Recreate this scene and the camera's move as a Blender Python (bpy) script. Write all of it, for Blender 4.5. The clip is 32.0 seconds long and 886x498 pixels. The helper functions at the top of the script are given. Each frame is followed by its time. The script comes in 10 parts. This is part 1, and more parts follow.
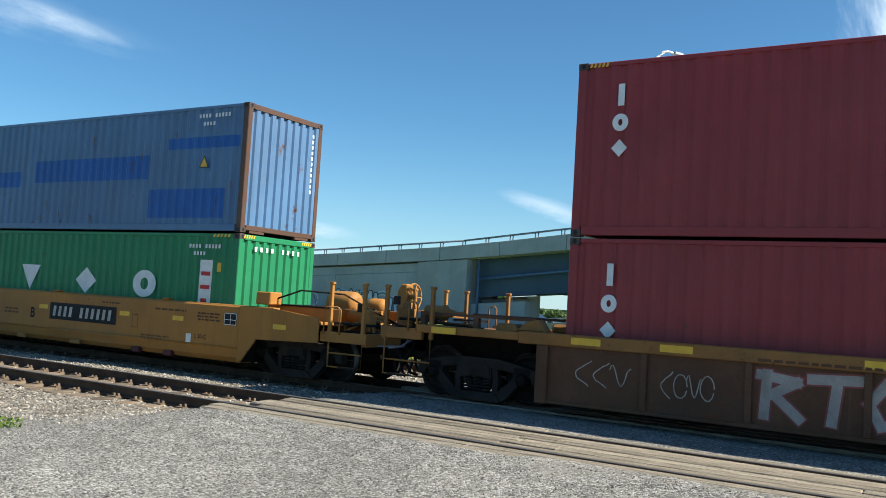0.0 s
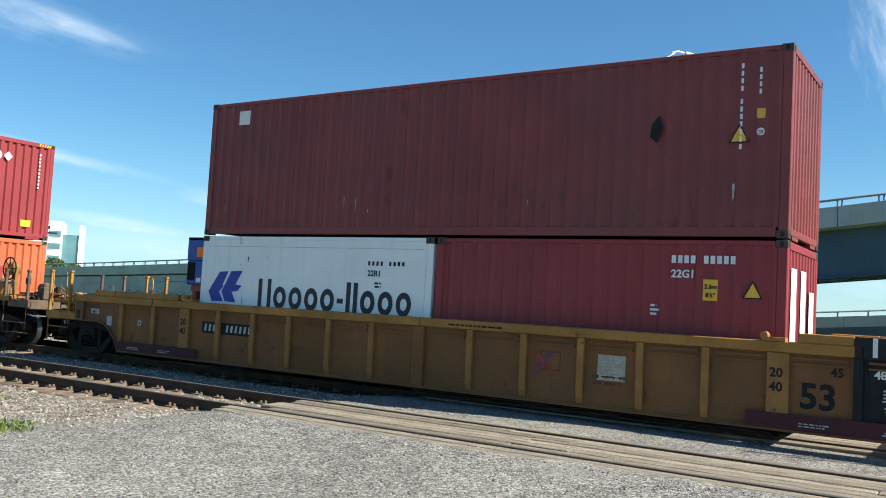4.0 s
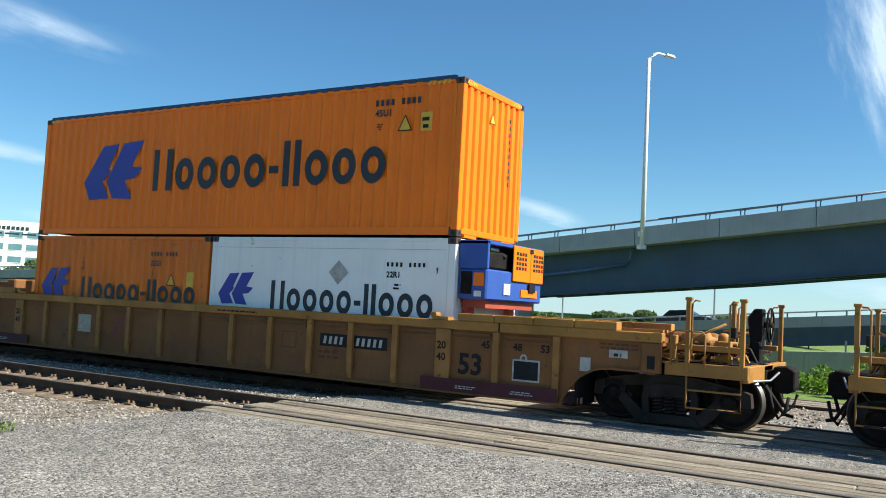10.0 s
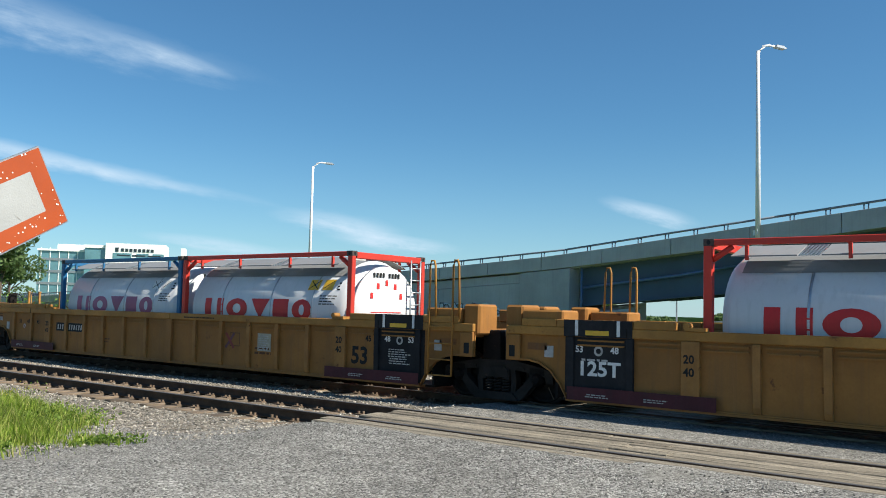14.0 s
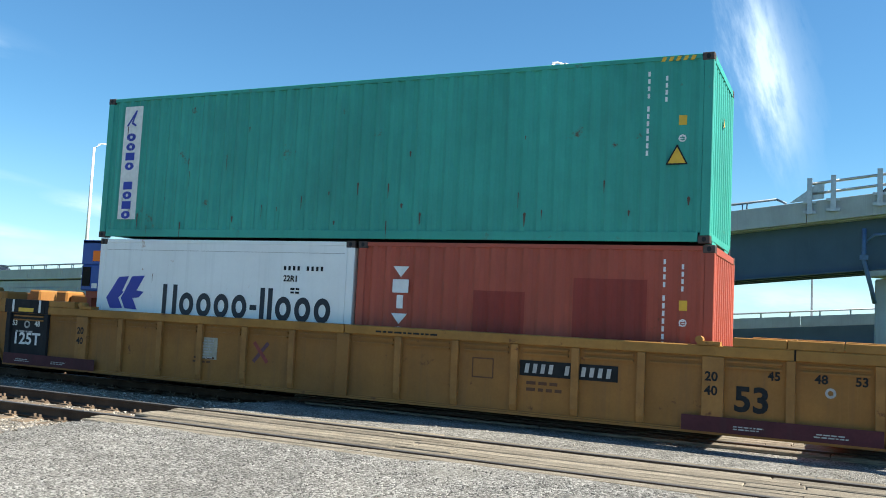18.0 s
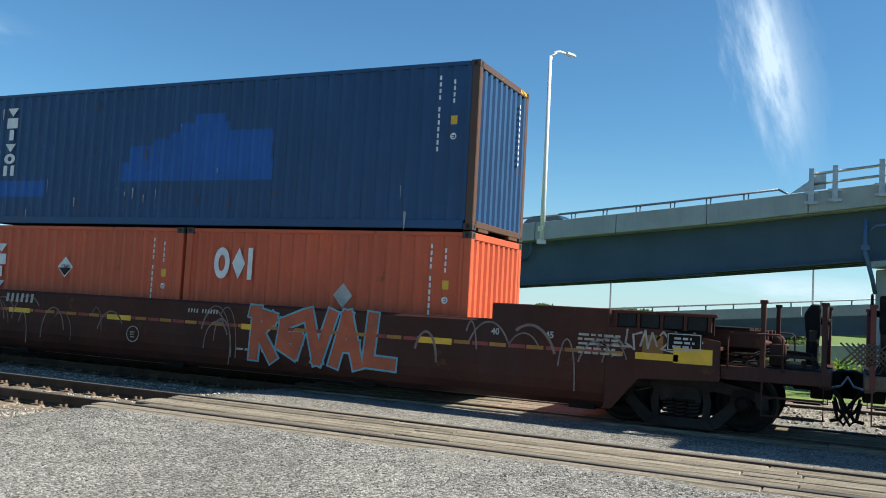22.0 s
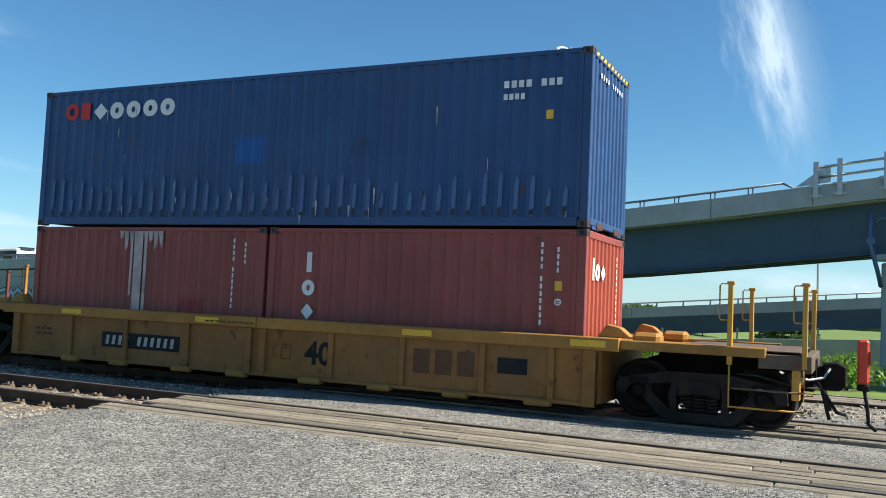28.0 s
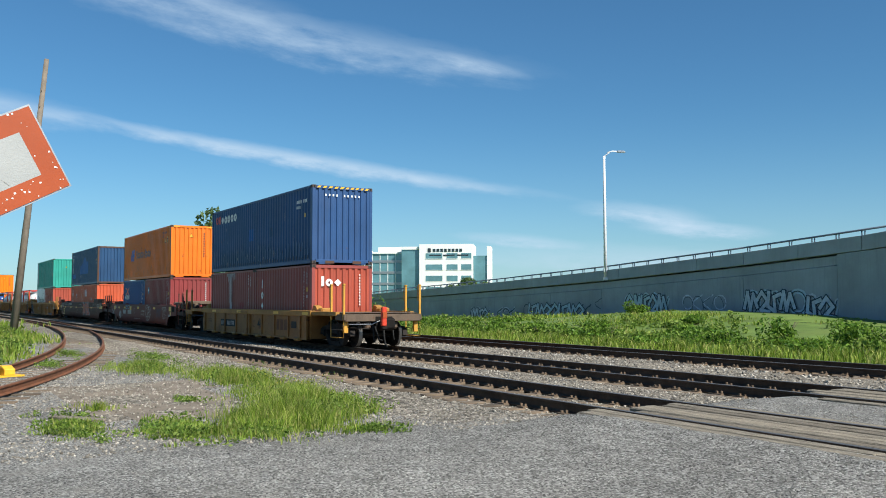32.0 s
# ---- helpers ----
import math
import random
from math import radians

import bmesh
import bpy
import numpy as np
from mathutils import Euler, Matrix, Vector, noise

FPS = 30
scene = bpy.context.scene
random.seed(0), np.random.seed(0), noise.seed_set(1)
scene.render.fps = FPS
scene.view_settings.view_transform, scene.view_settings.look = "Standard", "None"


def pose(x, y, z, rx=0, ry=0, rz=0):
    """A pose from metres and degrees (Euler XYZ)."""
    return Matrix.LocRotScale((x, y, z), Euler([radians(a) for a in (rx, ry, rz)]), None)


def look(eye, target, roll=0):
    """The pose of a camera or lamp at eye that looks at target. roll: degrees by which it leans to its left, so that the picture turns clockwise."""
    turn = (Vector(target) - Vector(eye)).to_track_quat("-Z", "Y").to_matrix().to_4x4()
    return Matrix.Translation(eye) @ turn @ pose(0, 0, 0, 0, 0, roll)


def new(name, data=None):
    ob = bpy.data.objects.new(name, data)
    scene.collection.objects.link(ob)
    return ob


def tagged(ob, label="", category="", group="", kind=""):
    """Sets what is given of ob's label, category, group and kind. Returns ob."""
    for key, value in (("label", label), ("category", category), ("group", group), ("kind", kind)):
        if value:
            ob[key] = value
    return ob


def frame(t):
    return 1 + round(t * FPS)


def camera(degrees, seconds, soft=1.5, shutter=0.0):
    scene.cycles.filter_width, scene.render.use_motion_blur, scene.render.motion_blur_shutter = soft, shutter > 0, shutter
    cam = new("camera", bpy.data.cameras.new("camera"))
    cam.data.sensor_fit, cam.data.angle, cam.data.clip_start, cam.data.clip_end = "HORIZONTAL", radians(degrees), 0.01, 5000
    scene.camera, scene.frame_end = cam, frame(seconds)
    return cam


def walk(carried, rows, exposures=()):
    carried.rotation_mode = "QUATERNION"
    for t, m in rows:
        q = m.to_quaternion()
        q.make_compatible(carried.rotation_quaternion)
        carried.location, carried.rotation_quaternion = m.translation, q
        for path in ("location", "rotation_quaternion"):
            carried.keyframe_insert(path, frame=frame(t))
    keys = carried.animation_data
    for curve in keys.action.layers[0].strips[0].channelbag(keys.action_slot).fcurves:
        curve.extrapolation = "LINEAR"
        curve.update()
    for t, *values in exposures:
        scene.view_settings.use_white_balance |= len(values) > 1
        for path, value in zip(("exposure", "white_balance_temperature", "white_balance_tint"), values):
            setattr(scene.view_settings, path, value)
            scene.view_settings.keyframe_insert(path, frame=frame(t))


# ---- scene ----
# the train's run: seconds and metres towards -x
RUN = [(0, 0.00), (1, 7.73), (2, 15.42), (3, 23.07), (4, 30.65), (5, 38.30), (6, 46.02), (7, 53.52), (8, 60.90), (9, 68.29), (10, 75.64), (11, 82.94), (12, 90.22), (13, 97.42), (14, 104.59), (15, 111.73), (16, 118.83), (17, 125.91), (18, 133.04), (19, 139.99), (20, 146.87), (21, 153.71), (22, 160.46), (23, 167.20), (24, 173.92), (25, 180.60), (26, 187.23), (27, 193.79), (28, 200.25), (29, 206.68), (30, 213.06), (31, 219.39), (32, 225.71)]
EXPOSURES = [(0, 0.96, 6500, 10), (4.5, 1.04, 6500, 10), (6.5, 0.96, 6500, 10), (8, 0.91, 6500, 10), (10, 0.98, 6500, 10), (11, 0.88, 6500, 10), (13.5, 0.74, 6500, 10), (15.5, 0.61, 6150, 10), (16, 0.61, 6175, 10), (17, 0.91, 6300, 10), (18, 1.26, 6500, 10), (19, 1.18, 6500, 10), (20, 0.98, 6500, 10), (22, 0.94, 6500, 10), (24, 1.02, 6500, 10), (26.5, 0.96, 6500, 10), (28.5, 0.94, 6500, 10), (29, 0.96, 6500, 10), (29.5, 0.76, 6375, 10), (30, 0.55, 6250, 10), (31, 0.57, 6250, 10), (32, 0.52, 6250, 10)]

cam = camera(53.82, 32.0, 0.95)
EYE = 1.683
walk(cam, [
    (0, pose(0.000, 0.000, 1.683, 93.50, -3.48, 31.73)),
    (0.5, pose(0.013, 0.019, 1.681, 93.47, -3.55, 31.92)),
    (1, pose(0.020, 0.023, 1.680, 93.56, -3.52, 32.06)),
    (1.5, pose(0.037, 0.009, 1.678, 93.58, -3.54, 32.14)),
    (2, pose(-0.002, 0.005, 1.675, 93.60, -3.55, 32.01)),
    (2.5, pose(0.003, 0.003, 1.671, 93.57, -3.49, 32.09)),
    (3, pose(0.009, -0.005, 1.682, 93.49, -3.31, 32.17)),
    (3.5, pose(-0.002, 0.009, 1.683, 93.49, -3.26, 32.30)),
    (4, pose(-0.003, 0.032, 1.676, 93.60, -3.21, 32.48)),
    (4.5, pose(0.024, 0.016, 1.671, 93.68, -3.11, 31.96)),
    (6.5, pose(0.029, 0.005, 1.657, 93.70, -3.10, 32.35)),
    (7, pose(0.036, 0.012, 1.655, 93.78, -3.02, 31.49)),
    (7.5, pose(0.019, 0.032, 1.648, 93.81, -2.95, 30.53)),
    (8, pose(0.012, 0.022, 1.649, 93.80, -2.97, 30.55)),
    (8.5, pose(-0.002, 0.035, 1.643, 93.83, -3.02, 30.74)),
    (9, pose(-0.005, 0.019, 1.642, 93.84, -3.16, 30.88)),
    (9.5, pose(0.008, 0.011, 1.646, 93.74, -3.01, 31.14)),
    (10, pose(0.009, 0.007, 1.644, 93.76, -3.04, 31.33)),
    (10.5, pose(0.016, 0.028, 1.645, 93.77, -2.87, 31.52)),
    (11, pose(0.003, 0.019, 1.650, 93.76, -2.87, 31.63)),
    (11.5, pose(0.018, 0.016, 1.649, 93.75, -2.85, 31.69)),
    (12, pose(0.024, 0.010, 1.648, 93.71, -2.82, 32.19)),
    (12.5, pose(0.044, 0.010, 1.644, 93.76, -1.91, 33.42)),
    (13, pose(0.058, -0.026, 1.636, 93.85, -1.35, 39.57)),
    (13.5, pose(0.067, -0.039, 1.638, 94.00, -1.34, 40.19)),
    (15.5, pose(-0.002, 0.025, 1.628, 94.58, -2.20, 26.45)),
    (16, pose(-0.002, 0.045, 1.626, 94.63, -2.48, 24.86)),
    (16.5, pose(-0.014, 0.052, 1.628, 94.54, -2.77, 24.21)),
    (17, pose(-0.010, 0.049, 1.632, 94.50, -2.78, 24.39)),
    (17.5, pose(-0.015, 0.066, 1.633, 94.44, -2.85, 24.72)),
    (18, pose(-0.037, 0.055, 1.637, 94.40, -2.89, 24.82)),
    (18.5, pose(-0.034, 0.066, 1.638, 94.37, -2.96, 25.14)),
    (19, pose(-0.035, 0.056, 1.638, 94.18, -2.99, 25.42)),
    (19.5, pose(-0.027, 0.065, 1.633, 94.00, -3.05, 25.36)),
    (20, pose(-0.025, 0.055, 1.638, 93.86, -3.11, 25.42)),
    (20.5, pose(-0.014, 0.087, 1.638, 93.79, -3.08, 25.65)),
    (21, pose(-0.015, 0.099, 1.629, 93.77, -3.16, 25.72)),
    (21.5, pose(-0.020, 0.097, 1.632, 93.69, -3.10, 25.73)),
    (22, pose(-0.004, 0.047, 1.634, 93.68, -3.10, 24.92)),
    (22.5, pose(0.004, 0.048, 1.627, 93.57, -3.13, 24.82)),
    (23, pose(0.002, 0.088, 1.625, 93.53, -3.02, 24.40)),
    (23.5, pose(-0.008, 0.115, 1.639, 93.47, -2.87, 23.88)),
    (24, pose(-0.027, 0.098, 1.640, 93.45, -2.85, 23.60)),
    (24.5, pose(-0.049, 0.092, 1.637, 93.46, -3.03, 23.66)),
    (25, pose(-0.063, 0.096, 1.629, 93.46, -3.14, 23.79)),
    (25.5, pose(-0.050, 0.097, 1.618, 93.50, -2.89, 23.97)),
    (26, pose(-0.053, 0.102, 1.614, 93.51, -2.97, 24.13)),
    (26.5, pose(-0.075, 0.094, 1.614, 93.53, -2.96, 24.26)),
    (28.5, pose(-0.055, 0.040, 1.640, 93.44, -2.06, 26.32)),
    (28.8, pose(0.010, -0.012, 1.644, 93.12, -1.09, 34.34)),
    (29, pose(0.039, -0.029, 1.645, 93.00, -1.02, 40.11)),
    (29.5, pose(0.078, -0.059, 1.637, 92.95, -0.83, 50.09)),
    (30, pose(0.075, -0.061, 1.639, 93.00, -0.06, 53.43)),
    (30.3, pose(0.100, -0.021, 1.642, 92.92, -0.32, 53.92)),
    (30.5, pose(0.093, 0.007, 1.641, 93.09, 0.45, 54.08)),
    (31, pose(0.075, 0.198, 1.617, 93.06, 1.22, 55.12)),
    (31.3, pose(0.049, 0.348, 1.599, 93.15, 1.25, 55.77)),
    (31.5, pose(0.045, 0.472, 1.596, 93.37, 1.69, 56.38)),
    (31.6, pose(0.028, 0.535, 1.579, 93.47, 1.56, 56.59)),
    (32, pose(0.094, 0.816, 1.571, 93.36, 0.11, 58.41)),
], EXPOSURES)

# ---- world and sun ----
SUN_AZ, SUN_EL = 14.3, 43.2          # degrees from +x towards +y, and above the horizon
world = bpy.data.worlds.new("sky")
scene.world = world
world.use_nodes = True
wn, wl = world.node_tree.nodes, world.node_tree.links
wn.clear()
w_out = wn.new("ShaderNodeOutputWorld")
w_bg = wn.new("ShaderNodeBackground")
w_bg.inputs["Strength"].default_value = 0.062
sky = wn.new("ShaderNodeTexSky")
sky.sky_type, sky.sun_disc = "NISHITA", False
sky.sun_elevation, sky.sun_rotation = radians(SUN_EL), radians(90 - SUN_AZ)
sky.air_density, sky.dust_density, sky.ozone_density = 1.0, 0.25, 2.4


def wmath(op, a, b=None, c=None):
    n = wn.new("ShaderNodeMath")
    n.operation = op
    for i, v in enumerate((a, b, c)):
        if v is None:
            continue
        if isinstance(v, (int, float)):
            n.inputs[i].default_value = v
        else:
            wl.new(v, n.inputs[i])
    return n.outputs[0]


w_co = wn.new("ShaderNodeTexCoord")
w_sep = wn.new("ShaderNodeSeparateXYZ")
wl.new(w_co.outputs["Generated"], w_sep.inputs[0])
SX, SY, SZ = w_sep.outputs
az = wmath("MULTIPLY", wmath("ARCTAN2", wmath("MULTIPLY", SX, -1.0), SY), 57.2958)
el = wmath("MULTIPLY", wmath("ARCSINE", SZ), 57.2958)


def cloud(az0, el0, turn, long, wide, strength, scale, thin=0.45):
    """One wisp of cirrus: centre and half sizes in degrees, its tilt, and the fineness of its grain."""
    c, s = math.cos(radians(-turn)), math.sin(radians(-turn))
    da, de = wmath("SUBTRACT", az, az0), wmath("SUBTRACT", el, el0)
    u = wmath("ADD", wmath("MULTIPLY", da, -c), wmath("MULTIPLY", de, s))
    v = wmath("ADD", wmath("MULTIPLY", da, s), wmath("MULTIPLY", de, c))
    comb = wn.new("ShaderNodeCombineXYZ")
    wl.new(wmath("MULTIPLY", u, 0.22 * scale), comb.inputs[0])
    wl.new(wmath("MULTIPLY", v, 0.8 * scale), comb.inputs[1])
    comb.inputs[2].default_value = az0
    n = wn.new("ShaderNodeTexNoise")
    n.inputs["Scale"].default_value, n.inputs["Detail"].default_value = 1.0, 7.0
    n.inputs["Roughness"].default_value = 0.62
    wl.new(comb.outputs[0], n.inputs["Vector"])
    uu, vv = wmath("DIVIDE", u, long), wmath("DIVIDE", v, wide)
    vv = wmath("ADD", vv, wmath("MULTIPLY", wmath("SUBTRACT", n.outputs["Fac"], 0.5), 1.2))
    r2 = wmath("ADD", wmath("MULTIPLY", uu, uu), wmath("MULTIPLY", vv, vv))
    fall = wmath("MAXIMUM", wmath("SUBTRACT", 1.0, r2), 0.0)
    g = wmath("MAXIMUM", wmath("SUBTRACT", wmath("MULTIPLY", n.outputs["Fac"], 1.9), thin), 0.0)
    return wmath("MULTIPLY", wmath("MULTIPLY", wmath("POWER", fall, 1.6), g), strength * 1.15)


CLOUDS = [
    cloud(67, 16.6, 8, 18, 1.7, 0.6, 1.0, 0.5),
    cloud(80, 19.5, 8, 16, 1.6, 0.5, 1.0, 0.42),
    cloud(68.3, 9.15, 8.0, 20.5, 0.7, 0.85, 1.3, 0.32),
    cloud(88, 11.5, 5, 10, 1.2, 0.6, 1.0, 0.38),
    cloud(45.5, 5.5, 7, 5.0, 0.8, 0.6, 1.6, 0.32),
    cloud(25.3, 6.6, 15, 3.6, 0.7, 0.65, 1.6, 0.34),
    cloud(56.5, 15.3, 13, 4.6, 0.6, 0.5, 1.3, 0.38),
    cloud(4.8, 16.2, 74, 8.5, 3.0, 0.62, 1.3, 0.5),
    cloud(4.6, 16.0, 76, 6.5, 1.3, 0.75, 1.8, 0.4),
    cloud(53.5, 3.9, 5, 5, 0.5, 0.5, 1.4, 0.35),
    cloud(42, 4.4, 5, 5, 0.7, 0.7, 1.5, 0.34),
    cloud(2.0, 2.2, 3, 8, 1.0, 0.5, 1.4, 0.36),
    cloud(46, 2.6, 2, 14, 1.2, 0.3, 1.0, 0.2),
]
total = CLOUDS[0]
for c in CLOUDS[1:]:
    total = wmath("ADD", total, c)
total = wmath("MINIMUM", total, 0.85)
haze = wmath("MULTIPLY", wmath("POWER", wmath("MAXIMUM", wmath("SUBTRACT", 1.0, wmath("DIVIDE", wmath("MAXIMUM", el, 0.0), 14.0)), 0.0), 2.5), 0.43)
mixc = wn.new("ShaderNodeMixRGB")
wl.new(wmath("MINIMUM", wmath("ADD", total, haze), 0.9), mixc.inputs[0])
deep = wn.new("ShaderNodeMixRGB")
deep.blend_type = "MULTIPLY"
deep.inputs[0].default_value = 1.0
deep.inputs[2].default_value = (0.56, 0.96, 1.14, 1)
wl.new(sky.outputs[0], deep.inputs[1])
wl.new(deep.outputs[0], mixc.inputs[1])
mixc.inputs[2].default_value = (7.0, 8.6, 10.0, 1)
wl.new(mixc.outputs[0], w_bg.inputs["Color"])
wl.new(w_bg.outputs[0], w_out.inputs["Surface"])

sun = new("sun", bpy.data.lights.new("sun", "SUN"))
sun.data.energy, sun.data.angle, sun.data.color = 5.0, radians(0.53), (1.0, 0.935, 0.8)
_ca, _ce = radians(SUN_AZ), radians(SUN_EL)
SUN_DIR = Vector((math.cos(_ca) * math.cos(_ce), math.sin(_ca) * math.cos(_ce), math.sin(_ce)))
sun.matrix_world = look(SUN_DIR * 60, (0, 0, 0))

# ---- materials ----
def mat(name, col, rough=0.6, metal=0.0, var=0.16, scale=2.0, fine=30.0, bump=0.15, rust=0.0, rust_col=(0.12, 0.045, 0.02),
        streak=0.0, dirt=0.0, dirt_col=(0.09, 0.075, 0.06), seed=0.0, spec=0.5):
    """Painted or raw surface: colour that varies at two scales, upright streaks, dirt, rust in spots, fine relief."""
    m = bpy.data.materials.new(name)
    m.use_nodes = True
    n, l = m.node_tree.nodes, m.node_tree.links
    b = n["Principled BSDF"]
    co = n.new("ShaderNodeTexCoord")
    mp = n.new("ShaderNodeMapping")
    mp.inputs["Location"].default_value = (seed * 3.7, seed * 1.3, seed * 2.1)
    l.new(co.outputs["Object"], mp.inputs[0])

    def noise(sc, detail=4.0, vec=None, ro=0.6):
        t = n.new("ShaderNodeTexNoise")
        t.inputs["Scale"].default_value, t.inputs["Detail"].default_value = sc, detail
        t.inputs["Roughness"].default_value = ro
        l.new(vec or mp.outputs[0], t.inputs["Vector"])
        return t.outputs["Fac"]

    def ramp(fac, a, b_):
        r = n.new("ShaderNodeMapRange")
        r.inputs[1].default_value, r.inputs[2].default_value = a, b_
        r.clamp = True
        l.new(fac, r.inputs[0])
        return r.outputs[0]

    def mix(fac, a, b_, mode="MIX"):
        x = n.new("ShaderNodeMixRGB")
        x.blend_type = mode
        if isinstance(fac, float):
            x.inputs[0].default_value = fac
        else:
            l.new(fac, x.inputs[0])
        for i, v in ((1, a), (2, b_)):
            if isinstance(v, tuple):
                x.inputs[i].default_value = (*v[:3], 1)
            else:
                l.new(v, x.inputs[i])
        return x.outputs[0]

    def times(a, k):
        x = n.new("ShaderNodeMath")
        x.operation = "MULTIPLY"
        l.new(a, x.inputs[0])
        x.inputs[1].default_value = k
        return x.outputs[0]

    lo = tuple(c * (1 - var) for c in col)
    hi = tuple(min(c * (1 + var), 1) for c in col)
    c1 = mix(ramp(noise(scale), 0.32, 0.68), lo, hi)
    fn = noise(fine, 6.0)
    c1 = mix(times(ramp(fn, 0.35, 0.75), min(var * 1.3, 0.5)), c1, tuple(c * 0.6 for c in col))
    if streak:
        ms = n.new("ShaderNodeMapping")
        ms.inputs["Scale"].default_value = (5.0, 5.0, 0.22)
        l.new(mp.outputs[0], ms.inputs[0])
        st = ramp(noise(1.6, 5.0, ms.outputs[0]), 0.52, 0.78)
        c1 = mix(times(st, streak), c1, tuple(c * 0.45 + 0.03 for c in col))
        st2 = ramp(noise(2.3, 5.0, ms.outputs[0], 0.7), 0.6, 0.8)
        c1 = mix(times(st2, streak * 0.6), c1, tuple(min(c * 1.25 + 0.05, 1) for c in col))
    if dirt:
        c1 = mix(times(ramp(noise(scale * 0.45, 6.0), 0.42, 0.72), dirt), c1, dirt_col)
    if rust:
        r1 = ramp(noise(scale * 2.3, 8.0, None, 0.72), 0.66 - 0.16 * rust, 0.72 - 0.1 * rust)
        c1 = mix(r1, c1, rust_col)
    l.new(c1, b.inputs["Base Color"])
    b.inputs["Metallic"].default_value = metal
    rr = n.new("ShaderNodeMapRange")
    rr.inputs[3].default_value, rr.inputs[4].default_value = max(rough - 0.12, 0.05), min(rough + 0.12, 1)
    l.new(fn, rr.inputs[0])
    l.new(rr.outputs[0], b.inputs["Roughness"])
    b.inputs["Specular IOR Level"].default_value = spec
    if bump:
        bp = n.new("ShaderNodeBump")
        bp.inputs["Strength"].default_value, bp.inputs["Distance"].default_value = bump, 0.01
        l.new(fn, bp.inputs["Height"])
        l.new(bp.outputs[0], b.inputs["Normal"])
    return m


def gravel_mat(name, stones, cols, packed=None, depth=0.02):
    """Crushed stone: cells of that many to the metre in greys, with relief, over a slow change of tone."""
    m = bpy.data.materials.new(name)
    m.use_nodes = True
    n, l = m.node_tree.nodes, m.node_tree.links
    b = n["Principled BSDF"]
    co = n.new("ShaderNodeTexCoord")
    v = n.new("ShaderNodeTexVoronoi")
    v.inputs["Scale"].default_value = stones
    l.new(co.outputs["Object"], v.inputs["Vector"])
    sep = n.new("ShaderNodeSeparateColor")
    l.new(v.outputs["Color"], sep.inputs[0])
    r = n.new("ShaderNodeValToRGB")
    l.new(sep.outputs[0], r.inputs[0])
    e = r.color_ramp.elements
    for k, c in enumerate(cols):
        x = e[k] if k < 2 else e.new(1.0)
        x.color = (*c, 1)
    for k in range(len(cols)):
        e[k].position = k / (len(cols) - 1)
    big = n.new("ShaderNodeTexNoise")
    big.inputs["Scale"].default_value, big.inputs["Detail"].default_value = 0.35, 6.0
    l.new(co.outputs["Object"], big.inputs["Vector"])
    mr = n.new("ShaderNodeMapRange")
    mr.inputs[1].default_value, mr.inputs[2].default_value = 0.3, 0.7
    mr.inputs[3].default_value, mr.inputs[4].default_value = 0.72, 1.12
    l.new(big.outputs["Fac"], mr.inputs[0])
    mul = n.new("ShaderNodeMixRGB")
    mul.blend_type = "MULTIPLY"
    mul.inputs[0].default_value = 1.0
    l.new(r.outputs[0], mul.inputs[1])
    l.new(mr.outputs[0], mul.inputs[2])
    mid = n.new("ShaderNodeTexNoise")
    mid.inputs["Scale"].default_value, mid.inputs["Detail"].default_value = 3.0, 8.0
    l.new(co.outputs["Object"], mid.inputs["Vector"])
    mr2 = n.new("ShaderNodeMapRange")
    mr2.inputs[1].default_value, mr2.inputs[2].default_value = 0.35, 0.7
    mr2.inputs[3].default_value, mr2.inputs[4].default_value = 0.8, 1.15
    l.new(mid.outputs["Fac"], mr2.inputs[0])
    mul2 = n.new("ShaderNodeMixRGB")
    mul2.blend_type = "MULTIPLY"
    mul2.inputs[0].default_value = 1.0
    l.new(mul.outputs[0], mul2.inputs[1])
    l.new(mr2.outputs[0], mul2.inputs[2])
    b.inputs["Roughness"].default_value = 0.9
    b.inputs["Specular IOR Level"].default_value = 0.25
    bp = n.new("ShaderNodeBump")
    bp.inputs["Strength"].default_value, bp.inputs["Distance"].default_value = 0.9, depth
    inv = n.new("ShaderNodeMath")
    inv.operation = "SUBTRACT"
    inv.inputs[0].default_value = 1.0
    l.new(v.outputs["Distance"], inv.inputs[1])
    colour, height = mul2.outputs[0], inv.outputs[0]
    if packed:
        # worn stretches where fines fill the gaps between the stones
        worn = n.new("ShaderNodeTexNoise")
        worn.inputs["Scale"].default_value, worn.inputs["Detail"].default_value, worn.inputs["Roughness"].default_value = 0.42, 9.0, 0.68
        l.new(co.outputs["Object"], worn.inputs["Vector"])
        wr = n.new("ShaderNodeMapRange")
        wr.inputs[1].default_value, wr.inputs[2].default_value = 0.56, 0.66
        wr.inputs[4].default_value = 0.6
        l.new(worn.outputs["Fac"], wr.inputs[0])
        dust = n.new("ShaderNodeTexNoise")
        dust.inputs["Scale"].default_value, dust.inputs["Detail"].default_value = 70.0, 6.0
        l.new(co.outputs["Object"], dust.inputs["Vector"])
        dr = n.new("ShaderNodeValToRGB")
        dr.color_ramp.elements[0].color = (*(0.62 * q for q in packed), 1)
        dr.color_ramp.elements[1].color = (*(1.3 * q for q in packed), 1)
        dr.color_ramp.elements[0].position, dr.color_ramp.elements[1].position = 0.3, 0.7
        l.new(dust.outputs["Fac"], dr.inputs[0])
        mx = n.new("ShaderNodeMixRGB")
